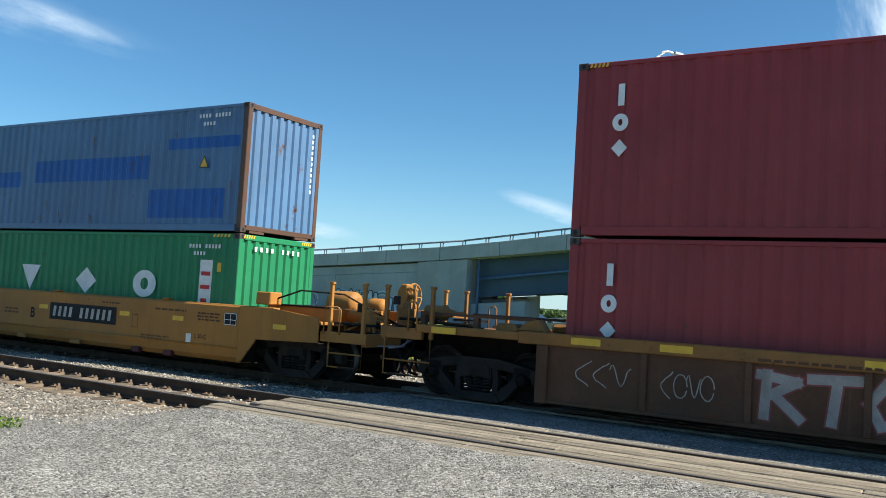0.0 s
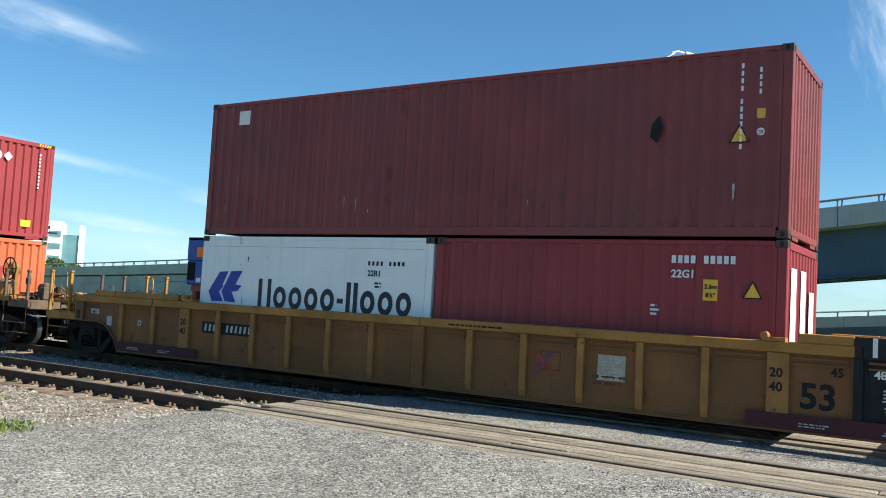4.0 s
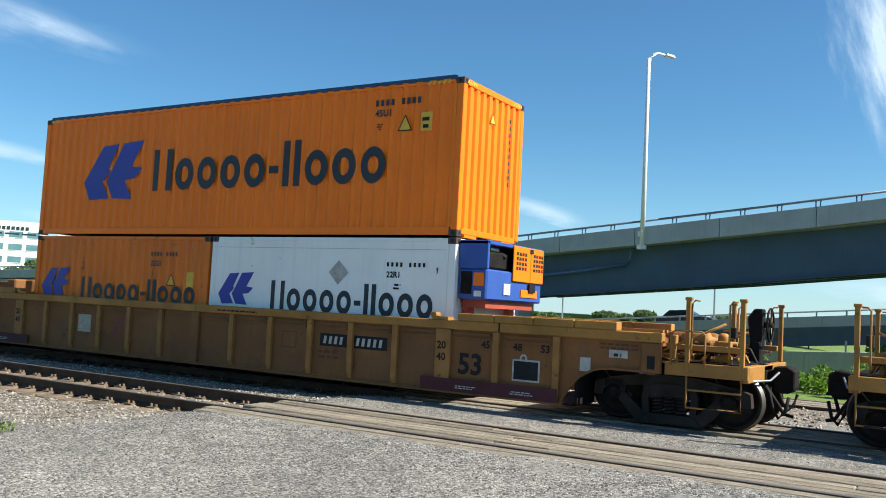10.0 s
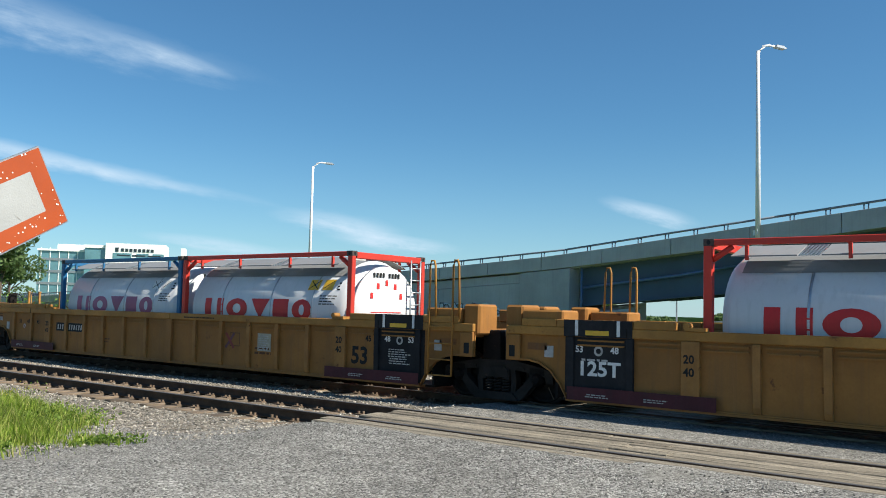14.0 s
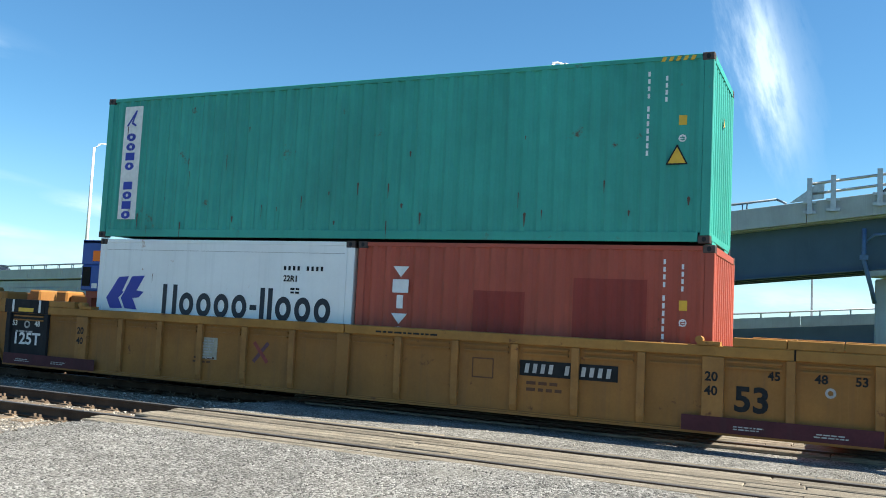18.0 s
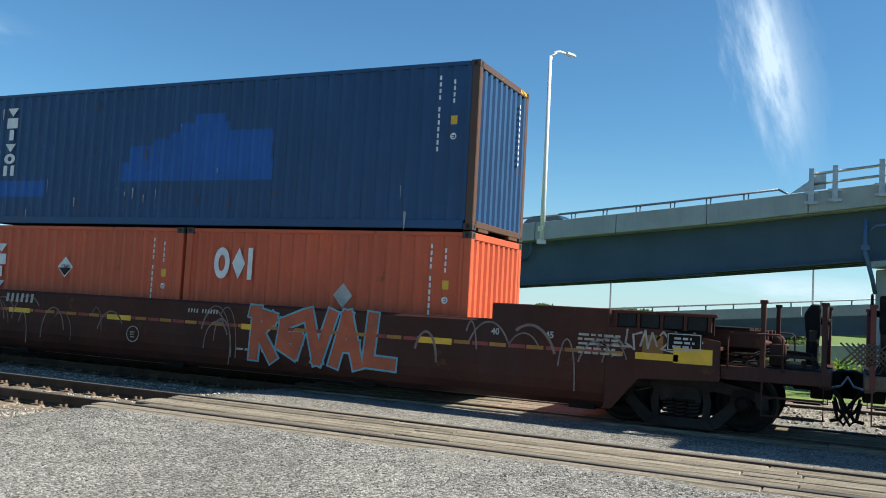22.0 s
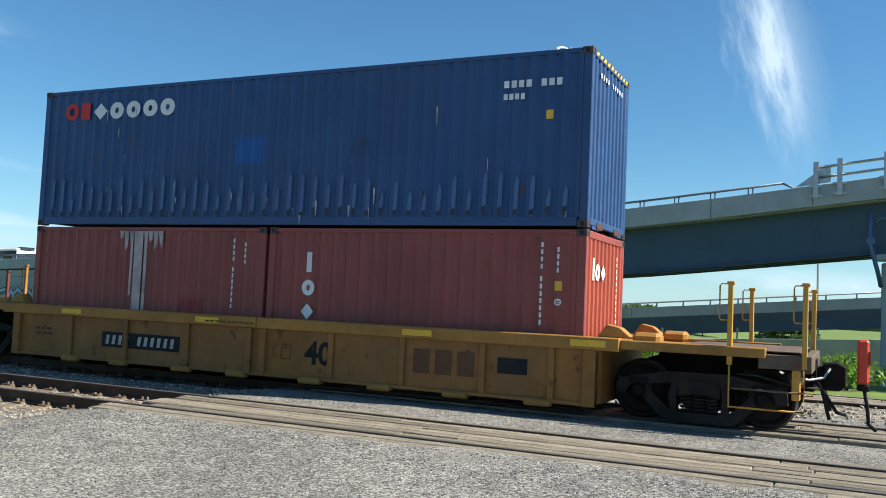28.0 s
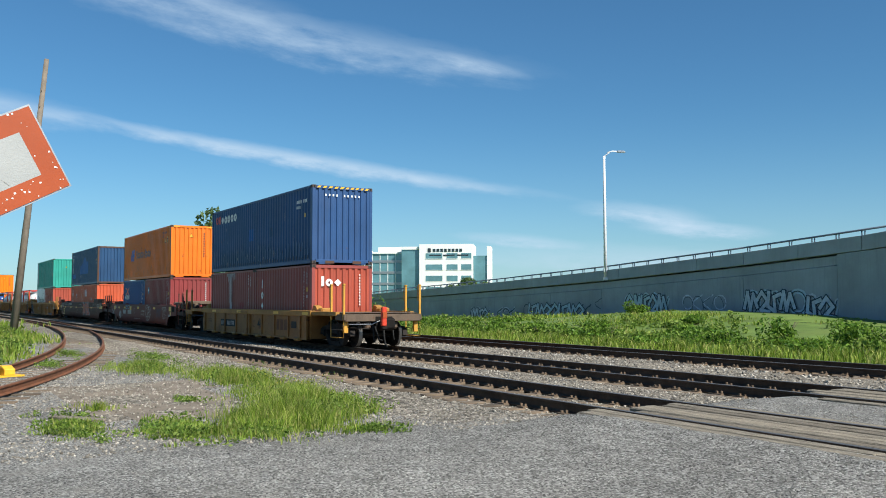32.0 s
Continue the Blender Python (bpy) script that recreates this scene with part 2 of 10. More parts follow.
        l.new(wr.outputs[0], mx.inputs[0])
        l.new(colour, mx.inputs[1])
        l.new(dr.outputs[0], mx.inputs[2])
        colour = mx.outputs[0]
        flatter = n.new("ShaderNodeMath")
        flatter.operation = "MULTIPLY"
        less = n.new("ShaderNodeMapRange")
        less.inputs[3].default_value, less.inputs[4].default_value = 1.0, 0.25
        l.new(wr.outputs[0], less.inputs[0])
        l.new(height, flatter.inputs[0])
        l.new(less.outputs[0], flatter.inputs[1])
        height = flatter.outputs[0]
    l.new(colour, b.inputs["Base Color"])
    l.new(height, bp.inputs["Height"])
    l.new(bp.outputs[0], b.inputs["Normal"])
    return m


def random_mat(name, cols, rough=0.85, bump=0.3, fine=20.0, grain=None, island=False, lo=0.55, hi=1.25):
    """Each piece its own tone, by the object's or the island's random number, with grain."""
    m = bpy.data.materials.new(name)
    m.use_nodes = True
    n, l = m.node_tree.nodes, m.node_tree.links
    b = n["Principled BSDF"]
    src = n.new("ShaderNodeNewGeometry").outputs["Random Per Island"] if island else n.new("ShaderNodeObjectInfo").outputs["Random"]
    r = n.new("ShaderNodeValToRGB")
    l.new(src, r.inputs[0])
    e = r.color_ramp.elements
    for k, c in enumerate(cols):
        x = e[k] if k < 2 else e.new(1.0)
        x.color = (*c, 1)
    for k in range(len(cols)):
        e[k].position = k / (len(cols) - 1)
    co = n.new("ShaderNodeTexCoord")
    mp = n.new("ShaderNodeMapping")
    mp.inputs["Scale"].default_value = grain or (1, 1, 1)
    l.new(co.outputs["Object"], mp.inputs[0])
    t = n.new("ShaderNodeTexNoise")
    t.inputs["Scale"].default_value, t.inputs["Detail"].default_value = fine, 8.0
    l.new(mp.outputs[0], t.inputs["Vector"])
    mr = n.new("ShaderNodeMapRange")
    mr.inputs[1].default_value, mr.inputs[2].default_value = 0.3, 0.7
    mr.inputs[3].default_value, mr.inputs[4].default_value = lo, hi
    l.new(t.outputs["Fac"], mr.inputs[0])
    x = n.new("ShaderNodeMixRGB")
    x.blend_type = "MULTIPLY"
    x.inputs[0].default_value = 1.0
    l.new(r.outputs[0], x.inputs[1])
    l.new(mr.outputs[0], x.inputs[2])
    l.new(x.outputs[0], b.inputs["Base Color"])
    b.inputs["Roughness"].default_value = rough
    b.inputs["Specular IOR Level"].default_value = 0.3
    bp = n.new("ShaderNodeBump")
    bp.inputs["Strength"].default_value, bp.inputs["Distance"].default_value = bump, 0.01
    l.new(t.outputs["Fac"], bp.inputs["Height"])
    l.new(bp.outputs[0], b.inputs["Normal"])
    return m


def leaf_mat(name, cols):
    m = random_mat(name, cols, 0.55, 0.0, 3.0, island=True)
    b = m.node_tree.nodes["Principled BSDF"]
    b.inputs["Subsurface Weight"].default_value = 0.0
    tr = m.node_tree.nodes.new("ShaderNodeBsdfTranslucent")
    ms = m.node_tree.nodes.new("ShaderNodeMixShader")
    ms.inputs[0].default_value = 0.45
    src = b.inputs["Base Color"].links[0].from_socket
    m.node_tree.links.new(src, tr.inputs["Color"])
    out = m.node_tree.nodes["Material Output"]
    m.node_tree.links.new(b.outputs[0], ms.inputs[1])
    m.node_tree.links.new(tr.outputs[0], ms.inputs[2])
    m.node_tree.links.new(ms.outputs[0], out.inputs["Surface"])
    return m


M = {}
M["gravel"] = gravel_mat("gravel", 50, [(0.055, 0.053, 0.048), (0.19, 0.184, 0.168), (0.29, 0.281, 0.257), (0.52, 0.505, 0.465)], (0.225, 0.215, 0.19), depth=0.022)
M["ballast"] = gravel_mat("ballast", 19, [(0.07, 0.062, 0.05), (0.185, 0.163, 0.132), (0.28, 0.248, 0.2), (0.47, 0.425, 0.352)], depth=0.05)
M["stone"] = random_mat("crushed_stone", [(0.135, 0.12, 0.1), (0.255, 0.23, 0.192), (0.37, 0.335, 0.283), (0.53, 0.488, 0.425)], island=True)
M["yard_stone"] = random_mat("yard_stone", [(0.1, 0.097, 0.09), (0.19, 0.185, 0.172), (0.27, 0.262, 0.245), (0.38, 0.37, 0.345)], island=True)
M["wood"] = random_mat("weathered_plank", [(0.17, 0.145, 0.112), (0.25, 0.218, 0.168), (0.21, 0.183, 0.142), (0.31, 0.268, 0.205)], 0.9, 0.9, 6.0, (0.5, 14, 14), lo=0.22, hi=1.45)
M["tie"] = random_mat("old_tie", [(0.09, 0.072, 0.055), (0.165, 0.125, 0.09), (0.21, 0.158, 0.11), (0.12, 0.095, 0.075)], 0.95, 0.6, 5.0, (9, 0.7, 9))
M["rail_side"] = mat("rail_side", (0.085, 0.055, 0.038), 0.85, 0.1, 0.35, 3.0, 40, dirt=0.4, dirt_col=(0.07, 0.055, 0.042), spec=0.15)
M["rail_top"] = mat("rail_head", (0.2, 0.185, 0.17), 0.5, 0.7, 0.15, 2.0, 30, 0.03)
M["rail_rust"] = mat("rusty_rail", (0.16, 0.062, 0.028), 0.85, 0.1, 0.3, 4.0, 40)
M["clip"] = mat("rail_clip", (0.17, 0.12, 0.08), 0.8, 0.2, 0.3, 9.0, 40)
M["concrete"] = mat("concrete", (0.35, 0.385, 0.42), 0.85, 0, 0.14, 0.5, 14, 0.3, dirt=0.4, dirt_col=(0.22, 0.225, 0.215), streak=0.45)
M["parapet"] = mat("parapet_concrete", (0.36, 0.39, 0.425), 0.85, 0, 0.12, 0.7, 14, 0.25, dirt=0.3, dirt_col=(0.26, 0.26, 0.25), streak=0.35)
M["girder"] = mat("girder_paint", (0.062, 0.105, 0.16), 0.5, 0, 0.12, 0.5, 20, 0.05, streak=0.25, spec=0.15)
M["railing"] = mat("blue_grey_railing", (0.16, 0.2, 0.25), 0.5, 0.4, 0.15, 6.0, 40, 0.05)
M["galv"] = mat("galvanised_steel", (0.42, 0.44, 0.46), 0.42, 0.75, 0.15, 6.0, 40, 0.05)
M["lamp"] = mat("lamp_pole", (0.72, 0.73, 0.74), 0.45, 0.0, 0.08, 2.0, 20, 0.03)
M["bluepipe"] = mat("blue_drain_pipe", (0.07, 0.14, 0.28), 0.5, 0.0, 0.15, 3.0)
M["black"] = mat("black_stencil", (0.018, 0.02, 0.022), 0.6, 0, 0.3, 4.0, spec=0.15)
M["white"] = mat("white_stencil", (0.72, 0.72, 0.7), 0.6, 0, 0.12, 9.0, 60, 0.0)
M["greywhite"] = mat("worn_white", (0.42, 0.41, 0.39), 0.7, 0, 0.25, 7.0, 40, 0.0)
M["dull_white"] = mat("thin_white_paint", (0.34, 0.28, 0.27), 0.7, 0, 0.3, 2.0, 30, 0.0, streak=0.6)
M["yellow"] = mat("reflector_yellow", (0.72, 0.42, 0.03), 0.45, 0, 0.1, 6.0, 40, 0.0)
M["steel"] = mat("dark_steel", (0.016, 0.014, 0.013), 0.78, 0.2, 0.3, 4.0, 30, 0.2, rust=0.3, rust_col=(0.07, 0.04, 0.025), spec=0.15)
M["frame_dust"] = mat("dusty_cast_steel", (0.03, 0.026, 0.024), 0.85, 0.1, 0.35, 3.0, 30, 0.3, rust=0.35, rust_col=(0.075, 0.05, 0.035), dirt=0.4, dirt_col=(0.06, 0.052, 0.045), spec=0.15)
M["wheel"] = mat("wheel_steel", (0.024, 0.021, 0.019), 0.6, 0.5, 0.3, 5.0, spec=0.15)
M["tread"] = mat("wheel_tread", (0.16, 0.155, 0.15), 0.5, 0.8, 0.1, 5.0)
M["rubber"] = mat("rubber", (0.02, 0.02, 0.02), 0.8, 0, 0.2, 8.0, spec=0.15)
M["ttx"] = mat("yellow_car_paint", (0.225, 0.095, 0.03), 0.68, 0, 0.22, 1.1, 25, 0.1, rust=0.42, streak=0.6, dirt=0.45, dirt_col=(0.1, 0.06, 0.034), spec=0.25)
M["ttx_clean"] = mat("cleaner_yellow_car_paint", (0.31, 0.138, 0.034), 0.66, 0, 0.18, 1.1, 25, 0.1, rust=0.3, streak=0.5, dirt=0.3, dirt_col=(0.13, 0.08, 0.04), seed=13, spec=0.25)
# posts lighter than the sheets: less dirt, and their lesser shade put into the colour
M["ttx_post"] = mat("yellow_post_paint_lightened", (0.34, 0.16, 0.045), 0.65, 0, 0.2, 2.2, 25, 0.1, rust=0.3, streak=0.3, dirt=0.25, dirt_col=(0.12, 0.07, 0.036), seed=12, spec=0.25)
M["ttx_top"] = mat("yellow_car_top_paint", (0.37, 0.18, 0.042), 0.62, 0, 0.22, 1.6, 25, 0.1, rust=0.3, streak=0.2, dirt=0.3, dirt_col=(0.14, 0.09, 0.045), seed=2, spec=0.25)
M["ttx_bright"] = mat("bright_yellow_car_paint", (0.56, 0.285, 0.035), 0.55, 0, 0.14, 1.3, 25, 0.1, rust=0.2, streak=0.4, dirt=0.25, dirt_col=(0.2, 0.13, 0.05), seed=3)
M["ttx_tan"] = mat("tan_car_paint", (0.38, 0.168, 0.036), 0.6, 0, 0.12, 1.1, 25, 0.08, rust=0.15, streak=0.45, dirt=0.3, dirt_col=(0.19, 0.13, 0.07), seed=4, spec=0.25)
M["brown_car"] = mat("brown_car_paint", (0.125, 0.06, 0.034), 0.65, 0, 0.25, 1.0, 25, 0.1, rust=0.5, streak=0.5, dirt=0.5, dirt_col=(0.05, 0.042, 0.038), seed=5, spec=0.15)
M["brown_chord"] = mat("brown_chord_paint", (0.29, 0.13, 0.034), 0.6, 0, 0.2, 1.4, 25, 0.1, rust=0.5, streak=0.3, dirt=0.3, seed=6, spec=0.25)
M["cp"] = mat("dark_red_car_paint", (0.066, 0.024, 0.017), 0.6, 0, 0.25, 0.9, 25, 0.08, rust=0.35, streak=0.4, dirt=0.5, dirt_col=(0.04, 0.03, 0.03), seed=7, spec=0.15)
M["nokl"] = mat("oxide_red_car_paint", (0.16, 0.05, 0.04), 0.6, 0, 0.15, 0.8, 25, 0.06, rust=0.2, streak=0.4, dirt=0.3, dirt_col=(0.07, 0.035, 0.03), seed=8, spec=0.15)
M["maroon_sill"] = mat("maroon_sill_paint", (0.08, 0.02, 0.026), 0.65, 0, 0.25, 2.0, streak=0.4, spec=0.25)
M["orange_sign"] = mat("faded_red_border", (0.36, 0.06, 0.008), 0.5, 0, 0.1, 4.0, 60, 0.03, streak=0.2)
M["white_sign"] = mat("white_sheeting", (0.36, 0.37, 0.365), 0.55, 0, 0.08, 5.0, 220, 0.15, dirt=0.2, dirt_col=(0.22, 0.22, 0.2))
M["glass"] = mat("dark_glass", (0.015, 0.02, 0.025), 0.08, 0.0, 0.1, 2.0, 10, 0.0, spec=0.9)
M["bglass"] = mat("blue_green_glass", (0.14, 0.29, 0.33), 0.12, 0.2, 0.2, 0.3, 2, 0.0, spec=0.9)
M["bwhite"] = mat("white_cladding", (0.84, 0.85, 0.84), 0.6, 0, 0.04, 0.3, 3, 0.0)
M["bark"] = mat("bark", (0.11, 0.085, 0.065), 0.95, 0, 0.3, 6.0, 25, 0.6)
M["pole"] = mat("pole_timber", (0.2, 0.165, 0.13), 0.9, 0, 0.2, 3.0, 30, 0.4, streak=0.5)
M["leaf"] = leaf_mat("leaves", [(0.045, 0.11, 0.012), (0.105, 0.215, 0.024), (0.185, 0.325, 0.04), (0.28, 0.42, 0.065)])
M["leaf_far"] = leaf_mat("far_leaves", [(0.08, 0.14, 0.05), (0.13, 0.2, 0.07), (0.18, 0.26, 0.1)])
M["grass"] = leaf_mat("grass_blades", [(0.09, 0.165, 0.016), (0.2, 0.31, 0.034), (0.32, 0.42, 0.06), (0.5, 0.48, 0.17)])
M["weed_leaf"] = leaf_mat("weed_leaves", [(0.06, 0.12, 0.015), (0.14, 0.235, 0.035), (0.23, 0.34, 0.06), (0.33, 0.42, 0.1)])
M["yellow_bloom"] = leaf_mat("yellow_bloom", [(0.45, 0.4, 0.03), (0.6, 0.5, 0.04), (0.25, 0.35, 0.05)])
M["turf"] = mat("turf", (0.105, 0.175, 0.026), 0.95, 0, 0.4, 0.6, 18, 0.6, dirt=0.3, dirt_col=(0.19, 0.19, 0.055))
M["earth"] = mat("bare_earth", (0.2, 0.165, 0.125), 0.95, 0, 0.3, 1.2, 30, 0.6)
M["asphalt"] = mat("asphalt", (0.06, 0.06, 0.06), 0.9, 0, 0.2, 1.0, 60, 0.2)

# ---- mesh helpers ----
def box(bm, x0, x1, y0, y1, z0, z1):
    vs = [bm.verts.new((x, y, z)) for x in (x0, x1) for y in (y0, y1) for z in (z0, z1)]
    for f in ((0, 1, 3, 2), (4, 6, 7, 5), (0, 4, 5, 1), (2, 3, 7, 6), (0, 2, 6, 4), (1, 5, 7, 3)):
        bm.faces.new([vs[i] for i in f])


def prism(bm, pts, y0, y1, axis="y"):
    """An outline in the x-z plane (or y-z for axis x, x-y for axis z), pushed from y0 to y1."""
    put = {"y": lambda a, b, c: (a, c, b), "x": lambda a, b, c: (c, a, b), "z": lambda a, b, c: (a, b, c)}[axis]
    lo = [bm.verts.new(put(a, b, y0)) for a, b in pts]
    hi = [bm.verts.new(put(a, b, y1)) for a, b in pts]
    bm.faces.new(lo)
    bm.faces.new(hi[::-1])
    for i in range(len(pts)):
        j = (i + 1) % len(pts)
        bm.faces.new((lo[j], lo[i], hi[i], hi[j]))


def tube(bm, path, r, sides=8, r1=None, caps=True):
    """A round bar along a path of points, tapering from r to r1."""
    path = [Vector(p) for p in path]
    rings = []
    for i, p in enumerate(path):
        d = (path[min(i + 1, len(path) - 1)] - path[max(i - 1, 0)]).normalized()
        up = Vector((0, 0, 1)) if abs(d.z) < 0.9 else Vector((1, 0, 0))
        a = d.cross(up).normalized()
        b = d.cross(a)
        q = r if r1 is None else r + (r1 - r) * i / max(len(path) - 1, 1)
        rings.append([bm.verts.new(p + (a * math.cos(t) + b * math.sin(t)) * q) for t in (2 * math.pi * k / sides for k in range(sides))])
    for u, v in zip(rings, rings[1:]):
        for k in range(sides):
            f = bm.faces.new((u[k], u[(k + 1) % sides], v[(k + 1) % sides], v[k]))
            f.smooth = True
    if caps:
        bm.faces.new(rings[0][::-1])
        bm.faces.new(rings[-1])


def lathe(bm, prof, axis="y", sides=28, at=(0, 0, 0)):
    """A profile of (along, radius) turned round an axis through at."""
    rings = []
    for a, r in prof:
        ring = []
        for k in range(sides):
            t = 2 * math.pi * k / sides
            c, s = r * math.cos(t), r * math.sin(t)
            q = {"y": (c, a, s), "x": (a, c, s), "z": (c, s, a)}[axis]
            ring.append(bm.verts.new((q[0] + at[0], q[1] + at[1], q[2] + at[2])))
        rings.append(ring)
    for u, v in zip(rings, rings[1:]):
        for k in range(sides):
            f = bm.faces.new((u[k], u[(k + 1) % sides], v[(k + 1) % sides], v[k]))
            f.smooth = True
    bm.faces.new(rings[0][::-1])
    bm.faces.new(rings[-1])


def part(name, bm, material, parent=None, label="", bevel=0.0, at=None):
    """Links a bmesh as one mesh object, under a thing or a part if one is given."""
    if bevel:
        bmesh.ops.bevel(bm, geom=bm.edges[:], offset=bevel, segments=1, affect="EDGES", clamp_overlap=True)
    bmesh.ops.recalc_face_normals(bm, faces=bm.faces[:])
    me = bpy.data.meshes.new(name)
    bm.to_mesh(me)
    bm.free()
    for m in (material if isinstance(material, (list, tuple)) else [material]):
        me.materials.append(m)
    ob = new(name, me)
    if parent:
        ob.parent = parent
    if at:
        ob.location = at
    if label:
        ob["label"] = label
    return ob


JOINED = {"corner_stanchion", "upper_frame", "hanger", "guide_horn", "left_rack", "screen_post", "cross_arm"}


def boxes(name, items, material, parent=None, label="", bevel=0.0, at=None):
    """Each box a part of its own, but for the few names whose boxes make one part."""
    if len(items) > 1 and name not in JOINED:
        return [boxes(name, [it], material, parent, label, bevel, at) for it in items][0]
    bm = bmesh.new()
    for it in items:
        box(bm, *it)
    return part(name, bm, material, parent, label, bevel, at)


def data_mesh(name, verts, faces, material, parent=None, label=""):
    me = bpy.data.meshes.new(name)
    me.from_pydata(verts, [], faces)
    me.materials.append(material)
    ob = new(name, me)
    if parent:
        ob.parent = parent
    if label:
        ob["label"] = label
    return ob


def thing(name, x, y, z, label, category, group=""):
    ob = new(name)
    ob.location = (x, y, z)
    ob.empty_display_size = 0.2
    return tagged(ob, label, category, group)


TEXTS = {}


def text_mesh(words, spacing=1.0):
    """The outline of a word with the built-in font, its capital height one metre, from x = 0."""
    key = (words, spacing)
    if key not in TEXTS:
        cu = bpy.data.curves.new("stencil", "FONT")
        cu.body, cu.size, cu.space_character, cu.resolution_u = words, 1.0, spacing, 3
        cu.offset = 0.028
        ob = bpy.data.objects.new("stencil", cu)
        scene.collection.objects.link(ob)
        me = bpy.data.meshes.new_from_object(ob.evaluated_get(bpy.context.evaluated_depsgraph_get()))
        bpy.data.objects.remove(ob)
        ys = [v.co.y for v in me.vertices]
        k = 1.0 / max(max(ys), 0.01)
        for v in me.vertices:
            v.co *= k
        TEXTS[key] = me
    return TEXTS[key]


def stencil(parent, words, x, z, h, material, y, face="side", wide=1.0, name="stencil", lift=0.005):
    """A word on a side (facing -y) or an end (facing +x) with its lower left corner at x, z (y, z for an end)."""
    me = text_mesh(words).copy()
    me.materials.clear()
    me.materials.append(material)
    ob = new(name, me)
    ob.parent = parent
    rot = pose(0, 0, 0, 90, 0, 0) if face == "side" else pose(0, 0, 0, 90, 0, 90)
    loc = (x, y - lift, z) if face == "side" else (y + lift, x, z)
    ob.matrix_basis = Matrix.Translation(loc) @ rot @ Matrix.Diagonal((h * wide, h, h, 1))
    return ob


def flat(parent, name, outlines, material, y, face="side", label="", lift=0.004):
    """Flat painted shapes: outlines in (x, z) on a side at y, or in (y, z) on an end at x = y."""
    vs, fs = [], []
    for i, pts in enumerate(outlines):
        k, up = len(vs), lift + 0.0005 * (i % 12)
        for a, b in pts:
            vs.append((a, y - up, b) if face == "side" else (y + up, a, b))
        fs.append(tuple(range(k, k + len(pts))))
    ob = data_mesh(name, vs, fs, material, parent, label)
    if len(outlines) > 3 and name not in ("round_seal", "graffiti", "stencil_frame"):
        tagged(ob, label, kind="stuff")
    return ob


def rect(x0, x1, z0, z1):
    return [(x0, z0), (x1, z0), (x1, z1), (x0, z1)]


def ring_quads(cx, cz, rx, rz, w, n=20):
    out = []
    for k in range(n):
        a, b = 2 * math.pi * k / n, 2 * math.pi * (k + 1) / n
        out.append([(cx + (rx - s) * math.cos(t), cz + (rz - s) * math.sin(t)) for t, s in ((a, 0), (b, 0), (b, w), (a, w))])
    return out


def stroke(pts, w):
    """A painted line of width w along points."""
    out = []
    for (a, b), (c, d) in zip(pts, pts[1:]):
        dx, dz = c - a, d - b
        k = math.hypot(dx, dz) or 1
        ex, ez = dx / k * w * 0.3, dz / k * w * 0.3
        nx, nz = -dz / k * w / 2, dx / k * w / 2
        out.append([(a - ex + nx, b - ez + nz), (a - ex - nx, b - ez - nz), (c + ex - nx, d + ez - nz), (c + ex + nx, d + ez + nz)])
    return out


def glyph(c, h, w, xh):
    """One plain shape in place of a company's letter, and its width: bar, twin bars, ring, wedge, diamond, block or dash."""
    if c in "IL":
        return [rect(0, w * h, 0, h)], w * h
    if c == "H":
        return [rect(0, w * h, 0, h), rect(0.5 * h, (0.5 + w) * h, 0, h)], (0.5 + w) * h
    if c in "odp":
        return ring_quads(0.34 * h, xh * h / 2, 0.34 * h, xh * h / 2, w * h * 0.95), 0.68 * h
    if c == "O":
        return ring_quads(0.42 * h, h / 2, 0.42 * h, h / 2, w * h), 0.84 * h
    if c == "v":
        return [[(0, xh * h), (0.7 * h, xh * h), (0.35 * h, 0)]], 0.7 * h
    if c == "x":
        return [[(0, xh * h / 2), (0.34 * h, 0), (0.68 * h, xh * h / 2), (0.34 * h, xh * h)]], 0.68 * h
    if c == "E":
        return [rect(0, 0.56 * h, 0, h)], 0.56 * h
    if c == "-":
        return [rect(0, 0.3 * h, 0.3 * h, 0.46 * h)], 0.3 * h
    return [], 0.1 * h


def ribbon(name, pts, w, material, parent, put, label=""):
    """A painted line of one piece along points; put turns (along, up) into a place."""
    vs, fs = [], []
    for i, (a, b) in enumerate(pts):
        (p, q), (r, s) = pts[max(i - 1, 0)], pts[min(i + 1, len(pts) - 1)]
        k = math.hypot(r - p, s - q) or 1
        nx, nz = -(s - q) / k * w / 2, (r - p) / k * w / 2
        vs += [put(a + nx, b + nz), put(a - nx, b - nz)]
        if i:
            fs.append((2 * i - 2, 2 * i - 1, 2 * i + 1, 2 * i))
    return data_mesh(name, vs, fs, material, parent, label)


def mark_shapes(codes, x, z, h, width=None, w=0.2, xh=0.76, each=False):
    """A row of plain shapes in place of a company's lettering, set to a width if one is given."""
    out, u = [], 0.0
    for c in codes:
        shapes, step = glyph(c, h, w, xh)
        out.append([[(a + u, b) for a, b in pts] for pts in shapes])
        u += step + 0.14 * h
    k = width / max(u - 0.14 * h, 1e-6) if width else 1.0
    out = [[[(x + a * k, z + b) for a, b in pts] for pts in g] for g in out if g]
    return out if each else [pts for g in out for pts in g]


